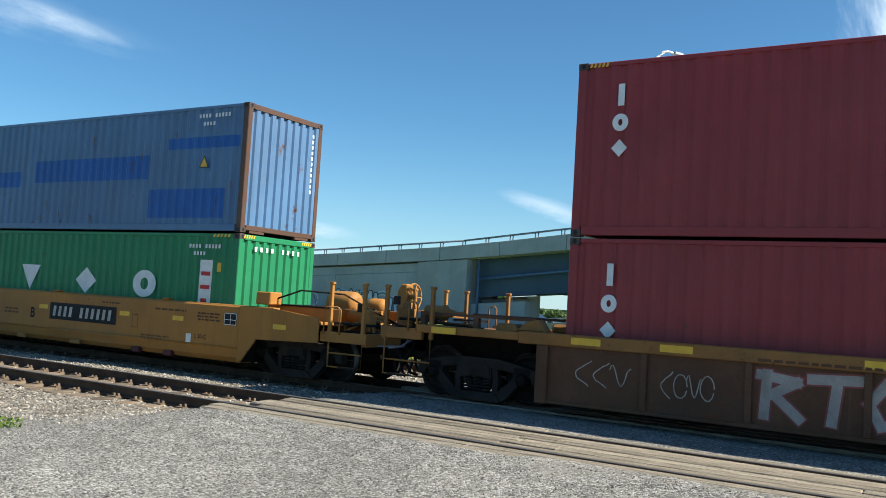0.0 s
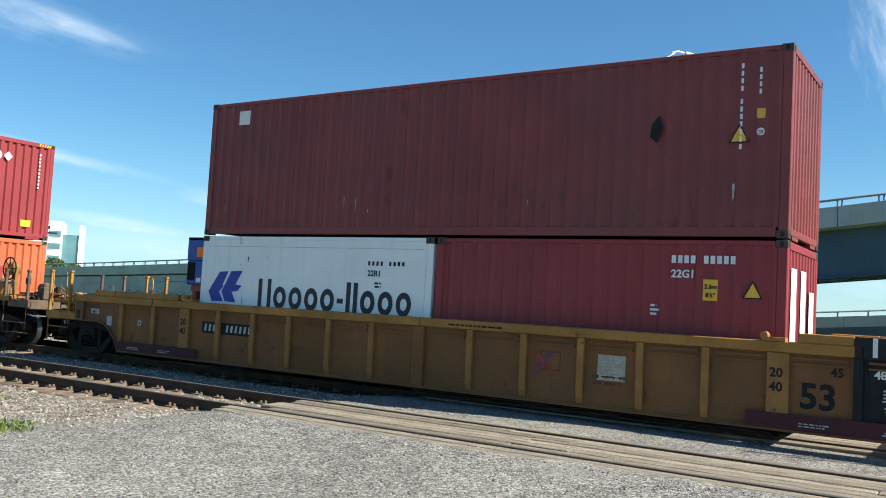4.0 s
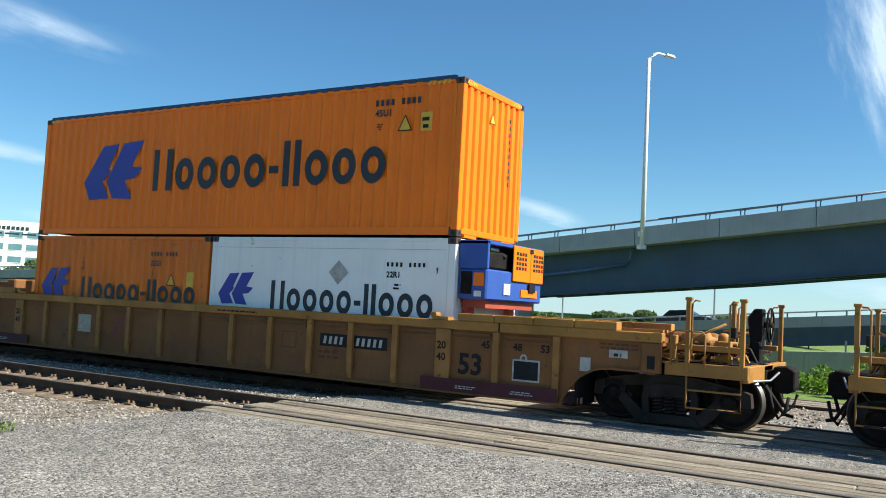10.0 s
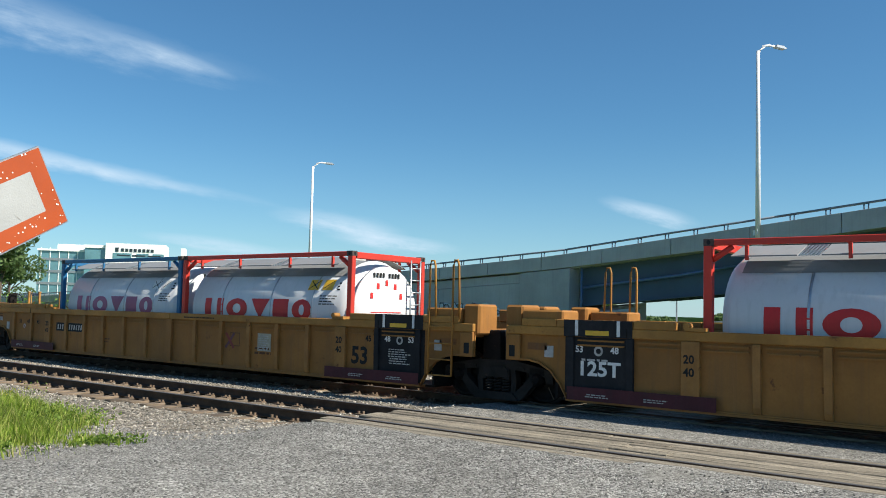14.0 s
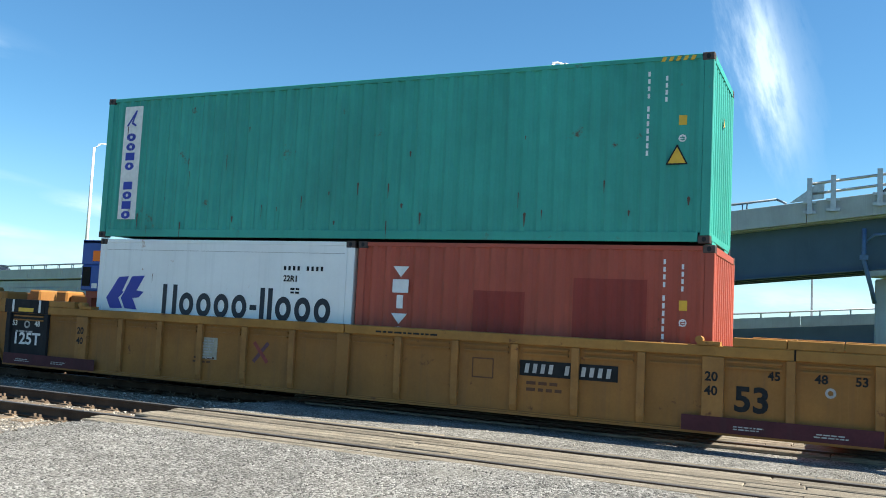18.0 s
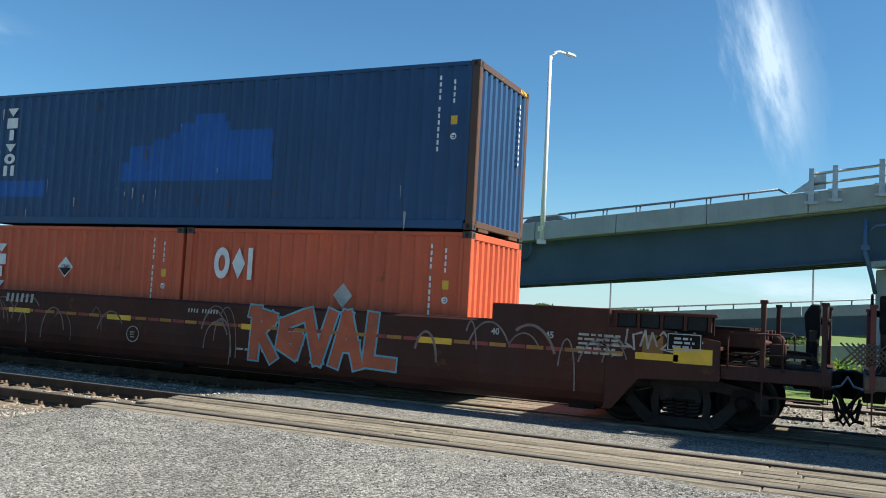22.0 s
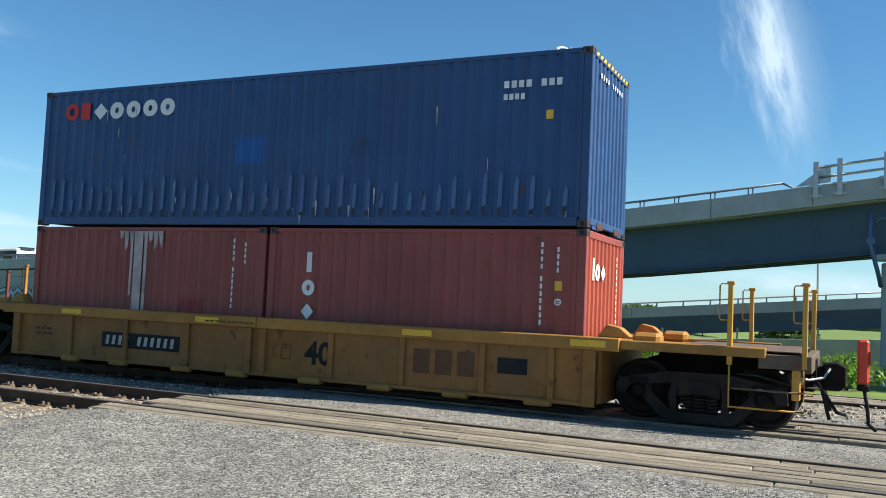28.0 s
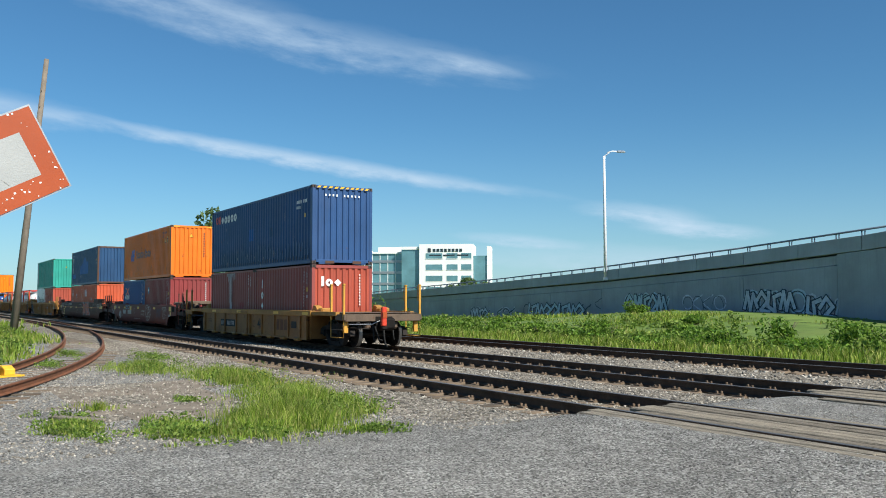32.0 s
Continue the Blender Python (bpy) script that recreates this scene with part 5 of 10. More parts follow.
for k in range(5):
    z = 1.6 + 3.1 * k
    for a, b in ((-5.6, -1.0), (0.2, 3.2), (4.2, 7.0)):
        if k < 5:
            w = boxes("window", [(a, b, -0.06, 0.05, z, z + 1.5)], M["bglass"], bld)
            boxes("window_frame", [(a - 0.1, b + 0.1, -0.1, 0.02, z - 0.12, z - 0.02)], M["bwhite"], w)
    for q in range(5):
        a = -23.4 + 2.2 * q
        boxes("mullion", [(a, a + 0.18, 2.85, 2.98, z - 0.3, z + 2.4)], M["bwhite"], bld)
    boxes("spandrel", [(-24.05, -12.6, 2.8, 2.97, z - 0.9, z - 0.25)], M["galv"], bld)
sg = random.Random(3)
boxes("sign_bar", [(-3.6 + 1.05 * k, -2.9 + 1.05 * k, -0.12, -0.02, 15.9, 16.7) for k in range(8)], M["glass"], bld, "grey bars of a roof sign")
boxes("sign_bar", [(-5.0, -4.2, -0.12, -0.02, 15.8, 16.9)], M["glass"], bld)
boxes("louvre", [(-4.6 + 3.8 * k, -1.4 + 3.8 * k, -0.08, 0.02, 14.7, 15.1) for k in range(3)], M["glass"], bld)

# ---- leaning utility pole ----
up = thing("utility_pole", -49.7, 5.55, -0.3, "weathered leaning timber utility pole", "pole")
bm = bmesh.new()
tube(bm, [(0, 0, 0), (0.1, 0.6, 7), (0.2, 1.25, 14.6)], 0.2, 10, 0.12)
part("pole", bm, M["pole"], up)
bm = bmesh.new()
for k in range(6):
    z = 8.6 + 0.85 * k
    tube(bm, [(0.1, 0.08 * z, z), (0.34, 0.08 * z, z + 0.02)], 0.018, 5)
part("climbing_step", bm, M["steel"], up)

# ---- crossbuck ----
xb = thing("railway_crossbuck", -2.092, 0.499, 0.022, "leaning white railway crossbuck with a faded orange border", "sign")
UX, UY = -0.158, 0.987           # along the blades' plane
NX, NY = 0.987, 0.158            # out of its face
CU, CZ = 0.0, 1.59


M["fresh_border"] = mat("unfaded_red_border", (0.36, 0.022, 0.006), 0.45, 0, 0.06, 4.0, 60, 0.02)
M["zinc_post"] = mat("weathered_zinc_post", (0.36, 0.375, 0.38), 0.6, 0.25, 0.2, 5.0, 60, 0.1, streak=0.3)


def sign_blade(name, ang, half, wide, d0, tip_cut=0.0):
    """A blade at an angle, its plate d0 metres in front of the post; border strips and white field lie on it."""
    c, s = math.cos(radians(ang)), math.sin(radians(ang))

    def at(a, b, d):
        u, z = CU + a * c - b * s, CZ + a * s + b * c
        return (UX * u + NX * d, UY * u + NY * d, z)

    def plate(pts, da, db, material, nm, parent):
        bm = bmesh.new()
        lo, hi = [bm.verts.new(at(a, b, da)) for a, b in pts], [bm.verts.new(at(a, b, db)) for a, b in pts]
        bm.faces.new(lo), bm.faces.new(hi[::-1])
        for i in range(len(pts)):
            j = (i + 1) % len(pts)
            bm.faces.new((lo[i], lo[j], hi[j], hi[i]))
        return part(nm, bm, material, parent)

    w = wide / 2
    base = plate(rect(-half, half, -w, w), d0, d0 + 0.006, M["galv"], name, xb)
    bd = 0.052
    e = 0.004
    plate(rect(-half + bd, half - bd, -w + bd, w - bd), d0 + 0.0065, d0 + 0.008, M["white_sign"], "white_field", base)
    gap = w - bd
    for sgn in (-1, 1):
        z0, z1 = (w - bd, w - e) if sgn > 0 else (-w + e, -w + bd)
        for a, b in ((-half + e, -w - 0.015), (w + 0.015, half - e)):
            plate(rect(a, b, z0, z1), d0 + 0.0065, d0 + 0.008, M["orange_sign"], "border_strip", base)
        plate(rect(-w - 0.015, w + 0.015, z0, z1), d0 + 0.0065, d0 + 0.0078, M["white_sign"], "white_field", base)
        x0, x1 = (half - bd, half - e) if sgn > 0 else (-half + e, -half + bd)
        plate(rect(x0, x1, -w + bd, w - bd), d0 + 0.0065, d0 + 0.008, M["orange_sign"], "border_strip", base)
    r = random.Random(int(ang) + 400)
    chips = []
    for _ in range(130):
        a = r.uniform(0.12, half - 0.01) * r.choice((1, 1, -1))
        b = r.choice((r.uniform(-w + 0.006, -w + bd - 0.006), r.uniform(w - bd + 0.006, w - 0.006))) if abs(a) < half - bd else r.uniform(-w, w) * 0.95
        q = r.uniform(0.0006, 0.0026)
        chips.append([(a - q, b - q * 0.7), (a + q, b - q), (a + q * 1.2, b + q * 0.6), (a - q * 0.6, b + q)])
    vs, fs = [], []
    for pts in chips:
        k = len(vs)
        vs += [at(a, b, d0 + 0.0086) for a, b in pts]
        fs.append(tuple(range(k, k + 4)))
    data_mesh("paint_chip", vs, fs, M["white"], base)
    scr = []
    for _ in range(16):
        a, b, q = r.uniform(0.12, half - 0.1) * r.choice((1, -1)), r.uniform(-w + bd, w - bd) * 0.7, r.uniform(0.008, 0.02)
        scr += stroke([(a, b), (a + q * 0.5, b - q)], 0.0018)
    vs, fs = [], []
    for pts in scr:
        k = len(vs)
        vs += [at(a, b, d0 + 0.0088) for a, b in pts]
        fs.append(tuple(range(k, k + len(pts))))
    data_mesh("scratch", vs, fs, M["greywhite"], base)
    if ang < 0:
        for sgn in (-1, 1):
            z0, z1 = (w - bd, w - e) if sgn > 0 else (-w + e, -w + bd)
            for a, b in ((-w - 0.075, -w - 0.015), (w + 0.015, w + 0.075)):
                plate(rect(a, b, z0, z1), d0 + 0.0082, d0 + 0.0092, M["fresh_border"], "unfaded_border", base)


sign_blade("rear_blade", 28.6, 0.69, 0.212, 0.022)
sign_blade("front_blade", -56.9, 0.70, 0.222, 0.034)
bm = bmesh.new()
top, bot = (0.06, 1.93), (-0.365, -0.25)
vs = []
for u, z in (bot, top):
    for a, d in ((-0.036, 0.012), (-0.03, 0.0155), (-0.014, 0.0155), (-0.012, -0.02), (0.012, -0.02), (0.014, 0.0155), (0.03, 0.0155), (0.036, 0.012), (0.016, 0.012), (0.0155, -0.024), (-0.0155, -0.024), (-0.016, 0.012)):
        vs.append(bm.verts.new((UX * (u + a) + NX * d, UY * (u + a) + NY * d, z - a * 0.12)))
for i in range(12):
    j = (i + 1) % 12
    bm.faces.new((vs[i], vs[j], vs[12 + j], vs[12 + i]))
bm.faces.new(vs[:12]), bm.faces.new(vs[12:][::-1])
part("channel_post", bm, M["zinc_post"], xb)
vs, fs = [], []
for k in range(40):
    z = 1.90 - 0.052 * k
    u = 0.06 - 0.2 * (1.93 - z)
    if 1.38 < z < 1.78:
        continue
    n = len(vs)
    vs += [(UX * (u + 0.005 * math.cos(t)) - NX * 0.019, UY * (u + 0.005 * math.cos(t)) - NY * 0.019, z + 0.008 * math.sin(t)) for t in (0.785 * i for i in range(8))]
    fs.append(tuple(range(n, n + 8)))
data_mesh("post_hole", vs, fs, M["black"], xb)
for u, z in ((0.022, 1.728), (-0.034, 1.455)):
    bm = bmesh.new()
    lathe(bm, [(0.042, 0.018), (0.045, 0.018), (0.0455, 0.009), (0.052, 0.009)], "x", 10)
    b = part("bolt", bm, M["rail_rust"], xb)
    b.matrix_basis = Matrix.Translation((UX * u, UY * u, z)) @ pose(0, 0, 0, 0, 0, math.degrees(math.atan2(NY, NX)))

# old board lying in the gravel, rubble
board = thing("old_board", -14.3, 3.1, ground_z(-14.3, 3.1), "bleached old board lying on gravel", "board")
board.rotation_euler.z = radians(35)
boxes("plank", [(-0.5, 0.5, -0.09, 0.09, 0, 0.05)], M["wood"], board, bevel=0.008)

# ---- train: shared pieces ----
TY = RAIL_Y["train"]
MOVERS, WHEELS, TRAFFIC = [], [], []
WHEEL_R = 0.44


def paint(name, col, **kw):
    kw = {"rough": 0.45, "var": 0.12, "scale": 0.7, "fine": 22, "bump": 0.06, "rust": 0.15, "streak": 0.35, "dirt": 0.2, "spec": 0.28, **kw}
    return mat(name, col, **kw)


C = {
    "maroon": paint("maroon_paint", (0.26, 0.036, 0.042), seed=1, rust=0.05, streak=0.2, dirt=0.15),
    "maroon_worn": paint("worn_maroon_paint", (0.22, 0.045, 0.044), seed=2, rust=0.2, streak=0.45, dirt=0.3),
    "maroon_20": paint("dull_maroon_paint", (0.28, 0.068, 0.06), seed=3, rust=0.12, streak=0.4),
    "plum": paint("plum_paint", (0.25, 0.045, 0.045), seed=4, rust=0.1),
    "red_orange": paint("red_orange_paint", (0.5, 0.125, 0.055), seed=5, rust=0.15, streak=0.3),
    "brick_red": paint("brick_red_paint", (0.38, 0.075, 0.045), seed=6, rust=0.12, streak=0.35),
    "salmon": paint("salmon_paint", (0.56, 0.105, 0.045), seed=7, rust=0.1, streak=0.3),
    "orange": paint("orange_paint", (0.95, 0.195, 0.004), seed=8, rust=0.0, streak=0.12, dirt=0.06, var=0.06),
    "orange_worn": paint("worn_orange_paint", (0.78, 0.18, 0.012), seed=9, rust=0.28, streak=0.3, dirt=0.12),
    "blue_faded": paint("faded_blue_paint", (0.09, 0.185, 0.33), seed=10, rust=0.22, streak=0.55, dirt=0.3, dirt_col=(0.09, 0.1, 0.14)),
    "blue_patch": paint("bright_blue_paint", (0.016, 0.105, 0.36), seed=11, rust=0.02, streak=0.2, dirt=0.1),
    "navy": paint("navy_paint", (0.022, 0.07, 0.165), seed=12, rust=0.12, streak=0.35, dirt=0.2, dirt_col=(0.04, 0.06, 0.1)),
    "navy_worn": paint("worn_navy_paint", (0.028, 0.078, 0.2), seed=13, rust=0.14, streak=0.5, dirt=0.3, dirt_col=(0.07, 0.08, 0.13)),
    "blue_scuff": paint("scuffed_blue_paint", (0.07, 0.14, 0.3), seed=33, rust=0.1, streak=0.5, dirt=0.4, dirt_col=(0.1, 0.12, 0.16)),
    "royal": paint("royal_blue_paint", (0.018, 0.07, 0.25), seed=14, rust=0.08),
    "green": paint("green_paint", (0.018, 0.2, 0.085), seed=15, rust=0.06, streak=0.25, dirt=0.12),
    "teal": paint("teal_paint", (0.04, 0.33, 0.265), seed=16, rust=0.08, streak=0.35, dirt=0.15, dirt_col=(0.03, 0.12, 0.09)),
    "reefer": paint("white_reefer_paint", (0.8, 0.82, 0.81), seed=17, rust=0.1, streak=0.18, dirt=0.15, dirt_col=(0.42, 0.42, 0.38), rust_col=(0.4, 0.22, 0.1), var=0.05),
    "tank": paint("tank_cladding", (0.62, 0.64, 0.66), seed=18, rough=0.38, rust=0.02, streak=0.3, dirt=0.12, dirt_col=(0.4, 0.38, 0.35), var=0.05),
    "tank_top": paint("grey_walkway_grid", (0.24, 0.245, 0.25), seed=19, rough=0.5, fine=60),
    "frame_blue": paint("blue_frame_paint", (0.02, 0.13, 0.28), seed=20, rust=0.05),
    "frame_red": paint("red_frame_paint", (0.55, 0.045, 0.03), seed=21, rust=0.04),
    "genset_blue": paint("genset_blue_paint", (0.03, 0.085, 0.33), seed=22, rust=0.05),
    "logo_blue": paint("logo_blue", (0.03, 0.05, 0.36), seed=23, rust=0.0, streak=0.1),
    "ink": paint("dark_lettering", (0.022, 0.03, 0.045), seed=24, rust=0.0, streak=0.1),
    "pink": paint("faded_pink_lettering", (0.6, 0.09, 0.28), seed=25, rust=0),
    "violet": paint("faded_violet_lettering", (0.36, 0.1, 0.2), seed=26, rust=0),
    "red": paint("red_lettering", (0.6, 0.03, 0.03), seed=27, rust=0),
    "deep_red": paint("deep_red_paint", (0.26, 0.03, 0.02), seed=34, rust=0.05, streak=0.3),
    "rusty": paint("rusty_post", (0.1, 0.055, 0.038), seed=28, rust=0.5, streak=0.4),
    "letter_white": mat("white_lettering", (0.7, 0.72, 0.72), 0.6, 0, 0.1, 5.0, 40, 0.0),
}
CAST = mat("casting_steel", (0.07, 0.05, 0.045), 0.7, 0.2, 0.3, 6.0)


def corrugated(bm, x0, x1, z0, z1, y, depth, period, phase=0.0, axis="y", sign=-1, flat_out=0.30, slope=0.22):
    """A pressed steel sheet from x0 to x1: ridges at y, hollows that far behind it."""
    pts, x = [(x0, None)], math.floor((x0 - phase) / period) * period + phase
    marks = []
    while x < x1 + period:
        for k, lev in ((0, 0), (flat_out, 0), (flat_out + slope, 1), (1 - slope, 1)):
            marks.append((x + k * period, lev))
        x += period

    def level(q):
        for (a, la), (b, lb) in zip(marks, marks[1:]):
            if a <= q <= b:
                return la + (lb - la) * (q - a) / max(b - a, 1e-9)
        return 0

    xs = [x0] + [a for a, _ in marks if x0 + 1e-4 < a < x1 - 1e-4] + [x1]
    rows = []
    for q in xs:
        d = y - sign * depth * level(q)
        a, b = ((q, d, z0), (q, d, z1)) if axis == "y" else ((d, q, z0), (d, q, z1))
        rows.append((bm.verts.new(a), bm.verts.new(b)))
    for (a, b), (c, d) in zip(rows, rows[1:]):
        bm.faces.new((a, c, d, b))


casting_me = None


def casting(parent, x, y, z):
    global casting_me
    if casting_me is None:
        bm = bmesh.new()
        box(bm, -0.089, 0.089, -0.081, 0.081, -0.059, 0.059)
        bmesh.ops.bevel(bm, geom=bm.edges[:], offset=0.008, segments=1, affect="EDGES")
        for s in (-1, 1):
            ring = [bm.verts.new((0.034 * math.cos(t), s * 0.083, 0.034 * math.sin(t) * 1.2)) for t in (0.785 * i for i in range(8))]
            f = bm.faces.new(ring)
            f.material_index = 1
            ring = [bm.verts.new((s * 0.091, 0.034 * math.cos(t), 0.034 * math.sin(t) * 1.2)) for t in (0.785 * i for i in range(8))]
            f = bm.faces.new(ring)
            f.material_index = 1
        casting_me = bpy.data.meshes.new("corner_casting")
        bm.to_mesh(casting_me)
        bm.free()
        casting_me.materials.append(CAST)
        casting_me.materials.append(M["black"])
    o = new("corner_casting", casting_me)
    o.parent = parent
    o.location = (x, y, z)


def hazard(parent, x0, x1, z, y, face="side"):
    """Yellow and black height stripes by a top corner."""
    n = 5
    w = (x1 - x0) / n
    flat(parent, "hazard_stripe", [[(x0 + w * k, z), (x0 + w * (k + 0.55), z), (x0 + w * (k + 0.85), z + 0.07), (x0 + w * (k + 0.3), z + 0.07)] for k in range(n)], M["yellow"], y, face)


def container(xc, z0, L, H, key, label, post=None, smooth_side=False, end_key=None, group="containers on the train"):
    """A steel box of length L and height H whose floor is at z0; its parts are frame, corrugated sheets, roof and castings."""
    name = "reefer_container" if smooth_side else "shipping_container"
    t = thing(name, xc, TY, z0, label, "container", group)
    MOVERS.append((t, xc, z0))
    m, pm = C[key], C[post] if post else C[key]
    h, W = L / 2, 1.219
    for sx in (-1, 1):
        for sy in (-1, 1):
            boxes("corner_post", [(min(sx * h, sx * (h - 0.15)), max(sx * h, sx * (h - 0.15)), min(sy * W, sy * (W - 0.13)), max(sy * W, sy * (W - 0.13)), 0.11, H - 0.11)], pm, t, bevel=0.012)
            for z in (0.059, H - 0.059):
                casting(t, sx * (h - 0.087), sy * (W - 0.078), z)
    for sy in (-1, 1):
        y0, y1 = sorted((sy * W, sy * (W - 0.06)))
        boxes("bottom_rail", [(-h + 0.18, h - 0.18, y0, y1, 0.02, 0.17)], m, t, bevel=0.008)
        boxes("top_rail", [(-h + 0.18, h - 0.18, y0, y1, H - 0.085, H - 0.012)], m, t, bevel=0.008)
        bm = bmesh.new()
        if smooth_side:
            box(bm, -h + 0.152, h - 0.152, min(sy * (W - 0.006), sy * (W - 0.08)), max(sy * (W - 0.006), sy * (W - 0.08)), 0.17, H - 0.085)
        else:
            corrugated(bm, -h + 0.15, h - 0.15, 0.165, H - 0.08, sy * (W - 0.006), 0.036, 0.278, 0.05, "y", sy)
        part("side_panel", bm, m, t)
    em = C[end_key] if end_key else m
    for sx in (-1, 1):
        x0, x1 = sorted((sx * h, sx * (h - 0.08)))
        boxes("end_sill", [(x0, x1, -W + 0.16, W - 0.16, 0.055, 0.165)], pm, t, bevel=0.008)
        boxes("end_header", [(x0, x1, -W + 0.16, W - 0.16, H - 0.13, H - 0.01)], pm, t, bevel=0.008)
        bm = bmesh.new()
        if smooth_side:
            box(bm, min(sx * (h - 0.02), sx * (h - 0.08)), max(sx * (h - 0.02), sx * (h - 0.08)), -W + 0.13, W - 0.13, 0.15, H - 0.13)
        else:
            corrugated(bm, -W + 0.12, W - 0.12, 0.155, H - 0.125, sx * (h - 0.012), 0.046, 0.245, 0.02, "x", sx, 0.42, 0.13)
        part("end_panel", bm, em, t)
        if not smooth_side and sx > 0:
            boxes("fork_lug", [(h - 0.1, h - 0.005, -0.95, -0.5, -0.0, 0.054), (h - 0.1, h - 0.005, 0.5, 0.95, -0.0, 0.054)], pm, t)
    bm = bmesh.new()
    corrugated(bm, -h + 0.16, h - 0.16, -W + 0.04, W - 0.04, H - 0.02, 0.018, 0.209, 0, "y", 1)
    for v in bm.verts:
        v.co = (v.co.x, v.co.z, v.co.y)
    part("roof", bm, m, t)
    boxes("floor", [(-h + 0.1, h - 0.1, -W + 0.05, W - 0.05, 0.1, 0.16)], M["steel"], t)
    return t


def patch(t, x0, x1, z0, z1, key, name="paint_patch", L=12.192, label=""):
    """A rectangle of other paint that follows the side sheet's ridges."""
    bm = bmesh.new()
    corrugated(bm, x0, x1, z0, z1, -1.219 + 0.002, 0.036, 0.278, 0.05, "y", -1)
    return part(name, bm, C[key] if key in C else M[key], t, label)


SIDE = -1.216


def ids(t, L, H, rnd_seed, tall=True, mat_=None, small=True, dx=0.0):
    """Identity marks near the right end: unreadable bars, the type code and placards."""
    m = mat_ or C["letter_white"]
    r = random.Random(rnd_seed)
    h = L / 2
    if tall:
        flat(t, "id_mark", [rect(h - 0.745 + dx, h - 0.708 + dx, H * 0.93 - 0.115 * (k + 1), H * 0.93 - 0.115 * k - 0.04) for k in range(4)] +
             [rect(h - 0.745 + dx, h - 0.708 + dx, H * 0.93 - 0.55 - 0.115 * (k + 1), H * 0.93 - 0.55 - 0.115 * k - 0.035) for k in range(7)], m, SIDE)
        flat(t, "type_mark", [rect(h - 0.475 + dx, h - 0.44 + dx, H * 0.9 - 0.11 * (k + 1), H * 0.9 - 0.11 * k - 0.035) for k in range(4)], m, SIDE)
    else:
        flat(t, "id_mark", [rect(h - 1.5 + 0.1 * k, h - 1.44 + 0.1 * k, H * 0.87, H * 0.87 + 0.085) for k in range(10) if k != 4], m, SIDE)
        flat(t, "type_mark", [rect(h - 1.35 + 0.1 * k, h - 1.29 + 0.1 * k, H * 0.81, H * 0.81 + 0.08) for k in range(4)], m, SIDE)
    if small:
        flat(t, "data_plate", [rect(h - 0.5, h - 0.38, H * 0.62, H * 0.62 + 0.15)], M["yellow"], SIDE, label="small yellow placard")
        flat(t, "class_mark", ring_quads(h - 0.44, H * 0.55, 0.06, 0.06, 0.02, 8) + text_bars(h - 0.5, h - 0.38, H * 0.55 - 0.05, H * 0.55 + 0.05, 3, r), m, SIDE)


def triangle_sign(t, x, z, s, y=None, face="side"):
    flat(t, "warning_triangle", [[(x - s / 2, z), (x + s / 2, z), (x, z + s * 0.95)]], M["yellow"], SIDE if y is None else y, face, lift=0.005)
    flat(t, "warning_border", stroke([(x - s / 2, z), (x + s / 2, z), (x, z + s * 0.95), (x - s / 2, z)], s * 0.07), M["black"], SIDE if y is None else y, face, lift=0.007)


def wing_logo(t, x, z, h, key="logo_blue", y=None, wide=1.45):
    """A plain slanted wing shape with two slits."""
    left = [(0, 0.31), (0.31, 0.94), (0.58, 0.97), (0.42, 0.52), (0.47, 0.5), (0.33, 0.32), (0.46, 0.02), (0.12, 0)]
    right = [(0.5, 0.55), (0.66, 0.97), (1, 1), (0.81, 0.56), (1, 0.53), (0.88, 0.36), (0.71, 0.33), (0.85, 0), (0.52, 0.02), (0.4, 0.32)]
    out = [[(x + a * 1.05 * wide * h, z + b * h) for a, b in pts] for pts in (left, right)]
    flat(t, "wing_emblem", out, C[key], SIDE if y is None else y, label="plain blue wing shape")


def spots(t, L, H, n, seed, key="rusty", lo=0.2, hi=0.35):
    """Small rust runs and scars on a side sheet."""
    r = random.Random(seed)
    out = []
    for _ in range(n):
        x, z = r.uniform(-L / 2 + 0.3, L / 2 - 0.3), H * (r.uniform(0.08, 0.3) if r.random() < 0.65 else r.uniform(0.3, 0.9))
        w, q = r.uniform(0.006, 0.026), r.uniform(0.06, 0.34)
        out.append([(x - w, z), (x - w * 0.3, z - q), (x + w * 0.3, z - q * 0.8), (x + w, z), (x, z + w)])
    flat(t, "rust_run", out, C[key] if key in C else M[key], SIDE, lift=0.003)


Z_LOW, Z_UP = 0.29, 2.905
H85, H96 = 2.591, 2.896
L40, L20 = 12.192, 6.058


def pair_x(xc):
    return xc - 3.067, xc + 3.067


